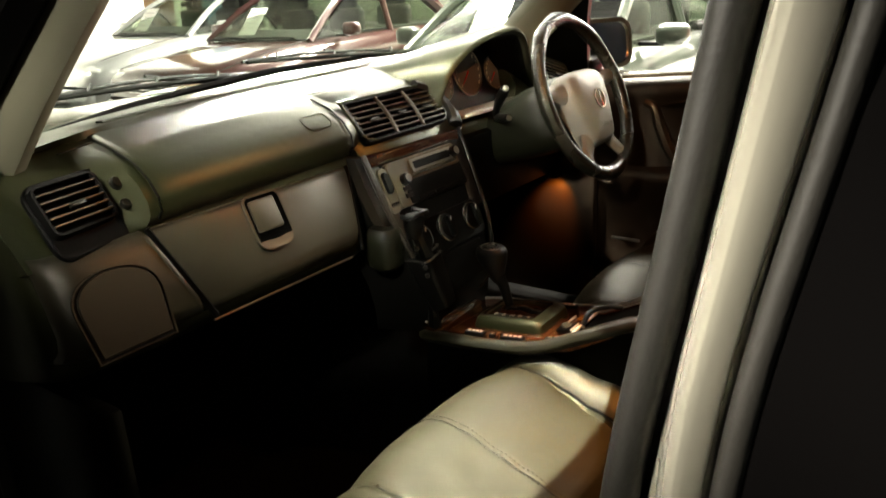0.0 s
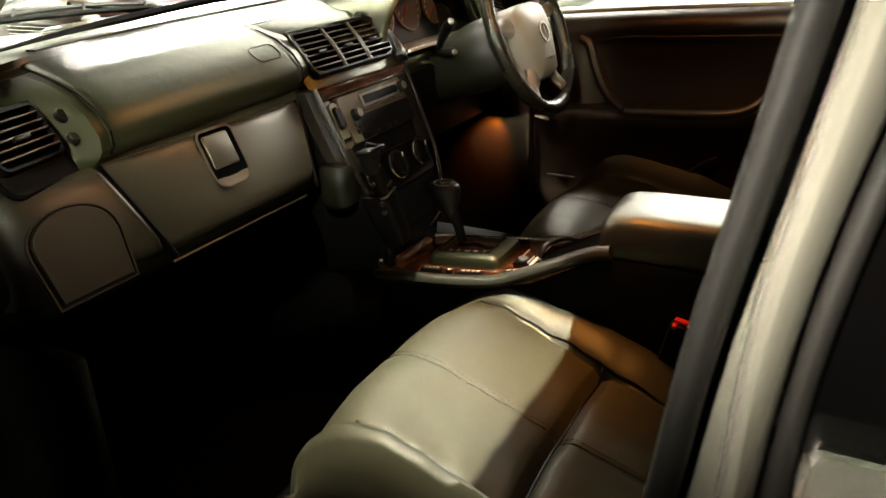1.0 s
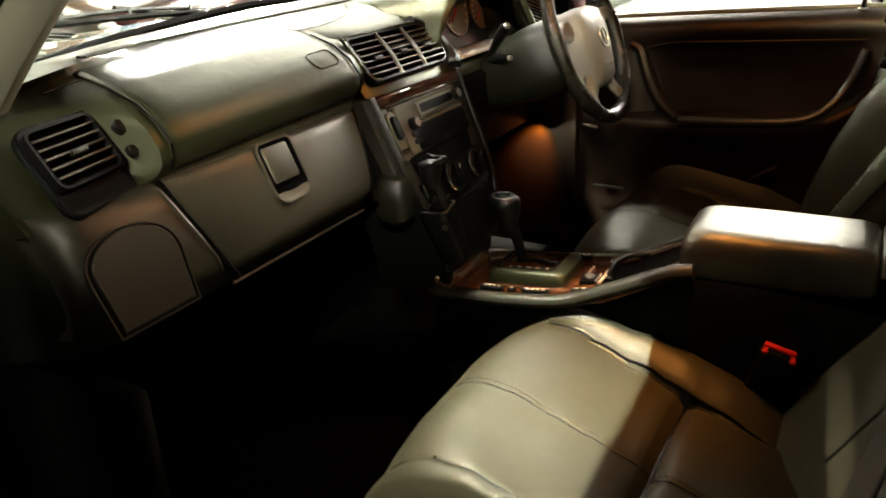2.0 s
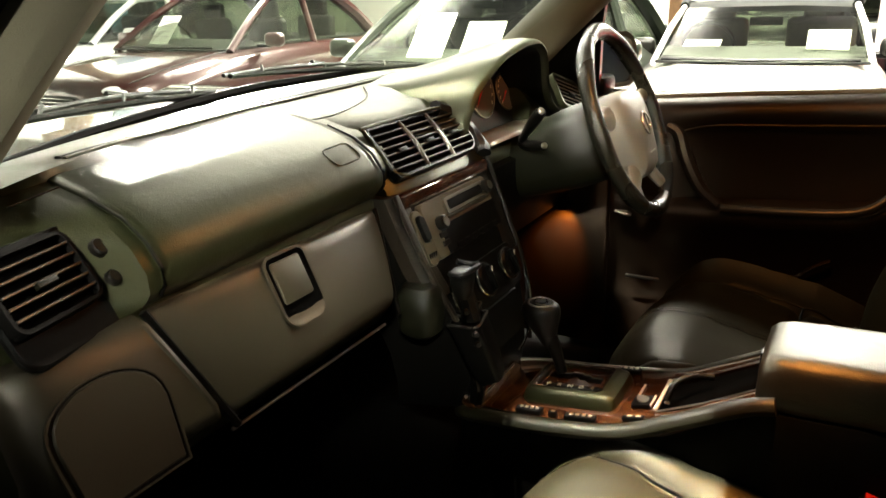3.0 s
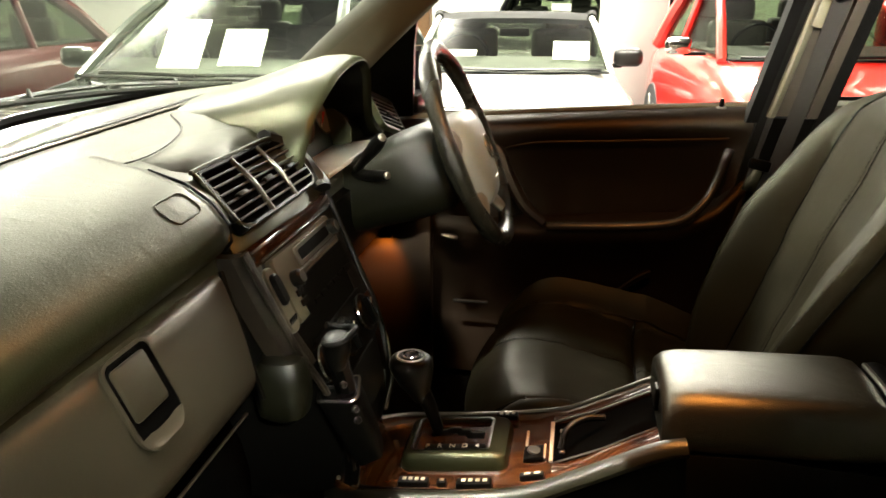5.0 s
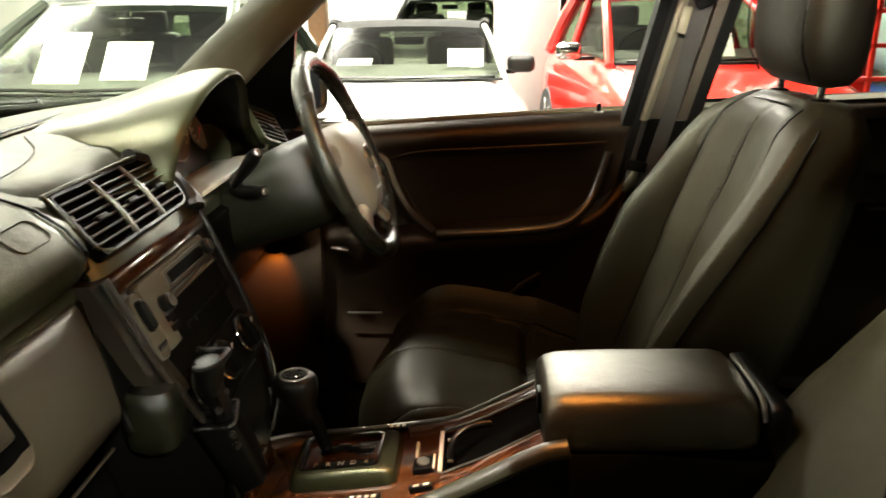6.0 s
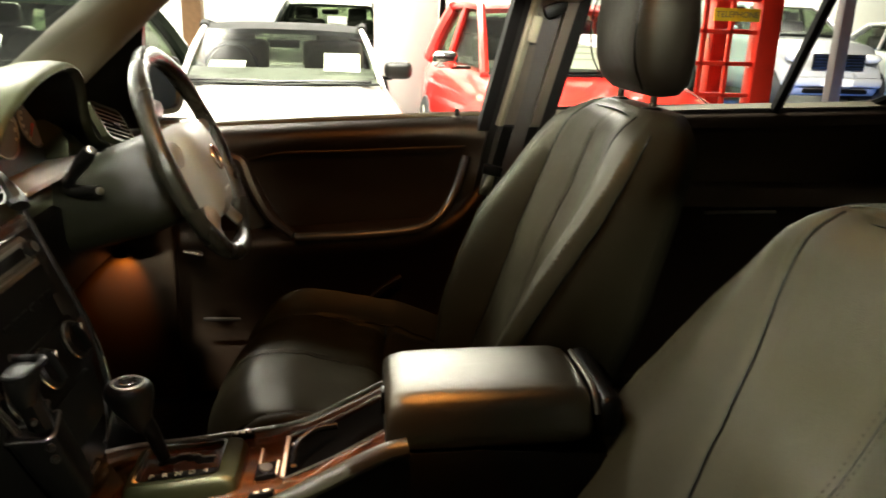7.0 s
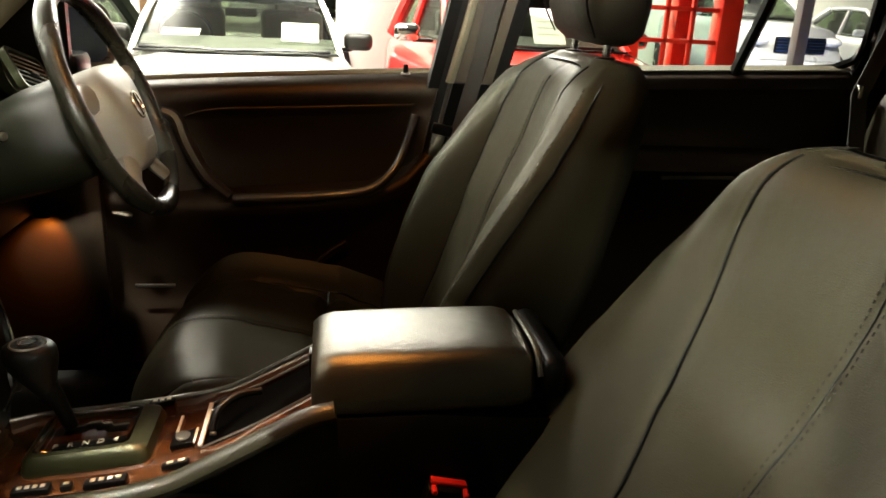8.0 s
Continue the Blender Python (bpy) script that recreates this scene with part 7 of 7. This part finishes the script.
parked_car(-0.985, 5.45, paint("roadster_silver", (0.58, 0.57, 0.54)), "silver two-seat roadster parked nose out with price sheets", "roadster", width=1.66, roof=1.235, belt=0.90, nose=1.40, turn=4, mirror_mat=DARK, sheets=((-0.42, -0.13, -62), (0.38, -0.11)), seats=material("beige_seat", (0.10, 0.092, 0.068), 0.6), top_mat=material("soft_top", (0.005, 0.0055, 0.005), 0.7, grain=0.3, grain_size=200, spec=0.06))
parked_car(1.15, 6.0, paint("red_paint", (0.62, 0.018, 0.010), 0.15), "bright red hatchback parked nose out", "hatch", width=1.72, roof=1.44, belt=0.89, nose=1.05, turn=6, mirror_mat=CHROME, sheets=((0.1, 0.0),))
parked_car(-0.9, 10.4, paint("black_paint", (0.012, 0.012, 0.014), 0.3), "black hatchback parked in the second row", "hatch", roof=1.45, sheets=((0.1, 0),))
parked_car(-4.6, 10.8, paint("grey_paint", (0.16, 0.18, 0.22)), "blue-grey saloon parked in the second row", "saloon", sheets=((0.0, 0),))
parked_car(6.9, 13.0, paint("silver_paint_b", (0.60, 0.62, 0.64)), "silver off-road car parked nose out", "suv", width=1.9, roof=1.68, sheets=())
parked_car(9.4, 12.2, paint("silver_paint_c", (0.62, 0.64, 0.62)), "silver saloon parked nose out by a grey post", "saloon", roof=1.42, sheets=())

# ---- telephone kiosk ----
KRED = material("kiosk_red", (0.72, 0.03, 0.012), 0.35, coat=0.4, grain=0.1, grain_size=60)
YELLOW = material("sign_yellow", (0.80, 0.62, 0.02), 0.5)
kx0, ky0, kwid = 2.37, 6.81, 1.02
kiosk = thing("telephone_kiosk", (kx0, ky0, 0), "red glazed telephone kiosk with a yellow sign", "telephone kiosk")
K = lambda x, y, z: Vector((kx0 + x, ky0 + y, z))
h = kwid / 2
for sx in (-1, 1):
    for sy in (-1, 1):
        part("corner_post", box(bmesh.new(), K(sx * (h - 0.09), sy * (h - 0.09), 1.16), (0.18, 0.18, 2.22), 0.015), KRED, kiosk)
part("plinth", box(bmesh.new(), K(0, 0, 0.10), (kwid, kwid, 0.20), 0.015), KRED, kiosk)
part("lintel", box(bmesh.new(), K(0, 0, 2.20), (kwid, kwid, 0.22), 0.02), KRED, kiosk)
bm = bmesh.new()
loft(bm, [[K(a * w, b * w, z) for a, b in rounded_rect(1, 1, 0.1)] for w, z in ((0.96, 2.31), (0.90, 2.36), (0.7, 2.43), (0.3, 2.47))])
part("dome", bm, KRED, kiosk)
ROWS_Z = [0.28 + 0.25 * k for k in range(8)]
for s, ax in ((-1, "y"), (1, "y"), (-1, "x"), (1, "x")):
    face_ = part("glazed_side", box(bmesh.new(), K(0, s * (h - 0.05), 0.26) if ax == "y" else K(s * (h - 0.05), 0, 0.26), (kwid - 0.36, 0.05, 0.12) if ax == "y" else (0.05, kwid - 0.36, 0.12), 0.006), KRED, kiosk)
    for z in ROWS_Z[1:] if (s, ax) == (-1, "y") else ROWS_Z[4:5]:
        part("glazing_bar", box(bmesh.new(), K(0, s * (h - 0.05), z) if ax == "y" else K(s * (h - 0.05), 0, z), (kwid - 0.36, 0.04, 0.035) if ax == "y" else (0.04, kwid - 0.36, 0.035), 0.005), KRED, face_)
    for a in (-0.11, 0.11) if (s, ax) == (-1, "y") else ():
        part("glazing_bar", box(bmesh.new(), K(a, s * (h - 0.05), 1.18) if ax == "y" else K(s * (h - 0.05), a, 1.18), (0.035, 0.04, 1.84) if ax == "y" else (0.04, 0.035, 1.84), 0.005), KRED, face_)
    g = part("pane", box(bmesh.new(), K(0, s * (h - 0.052), 1.18) if ax == "y" else K(s * (h - 0.052), 0, 1.18), (kwid - 0.35, 0.006, 1.85) if ax == "y" else (0.006, kwid - 0.35, 1.85)), GLASS, face_)
    g.visible_shadow = False
part("sign_board", box(bmesh.new(), K(0.13, -h + 0.010, 1.41), (0.38, 0.014, 0.10), 0.004), YELLOW, kiosk, "yellow sign lettered TELEPHONE")
text_part("sign_letters", "TELEPHONE", Matrix.Translation(K(0.13, -h + 0.0015, 1.41)) @ Euler((radians(90), 0, 0)).to_matrix().to_4x4(), 0.066, INK, kiosk, "black letters")

# ---- hall details ----
POSTGREY = material("post_paint", (0.22, 0.21, 0.21), 0.5, grain=0.1, grain_size=40)
post_ = thing("hall_post", (4.55, 8.1, 0), "slim grey steel post carrying the roof", "post")
part("shaft", box(bmesh.new(), (4.55, 8.1, 2.1), (0.13, 0.13, 4.19), 0.01), POSTGREY, post_)
part("base_plate", box(bmesh.new(), (4.55, 8.1, 0.012), (0.3, 0.3, 0.024), 0.004), POSTGREY, post_)
ban = thing("banner_stand", (0.0, 9.2, 0), "tall white banner panel with a dark edge", "banner")
part("panel", box(bmesh.new(), (0.02, 9.2, 1.25), (0.72, 0.03, 2.4), 0.005), PAPER, ban)
part("edge_post", box(bmesh.new(), (0.43, 9.2, 1.25), (0.07, 0.06, 2.5), 0.01), BLACK, ban)
part("foot", box(bmesh.new(), (0.04, 9.2, 0.02), (0.8, 0.4, 0.04), 0.01), BLACK, ban)
for x, y in ((-9.3, 6.5), (-3.0, 12.5)):
    tc_ = thing("timber_column", (x, y, 0), "brown timber column of the hall", "column")
    part("shaft", box(bmesh.new(), (x, y, 2.1), (0.28, 0.28, 4.19), 0.02), TIMBER, tc_)
dr = thing("blue_door", (-11.05, 9.2, 0), "dark blue painted door in the white wall", "door")
part("leaf", box(bmesh.new(), (-11.06, 9.2, 1.25), (0.06, 1.6, 2.5), 0.01), BLUEDOOR, dr)
part("frame", box(bmesh.new(), (-11.075, 9.2, 2.55), (0.08, 1.8, 0.1), 0.01), BLUEDOOR, dr)
# Every lamp gets a fitting, the added fill lamps too.
for eye, target, size, watts, spread in LAMPS:
    fx = thing("lamp_fitting", (eye[0], eye[1], 4.2), "slim ceiling light fitting, also over the added fill lamps", "lamp", "hall ceiling lights")
    part("housing", box(bmesh.new(), (eye[0], eye[1], eye[2] + 0.10), (size[0] + 0.1, size[1] + 0.1, 0.08), 0.01), BRICKWHITE, fx)
    for s in (-1, 1):
        part("hanger", tube(bmesh.new(), [(eye[0] + s * size[0] * 0.4, eye[1], eye[2] + 0.14), (eye[0] + s * size[0] * 0.4, eye[1], 4.2)], 0.006, 6), SATIN, fx)
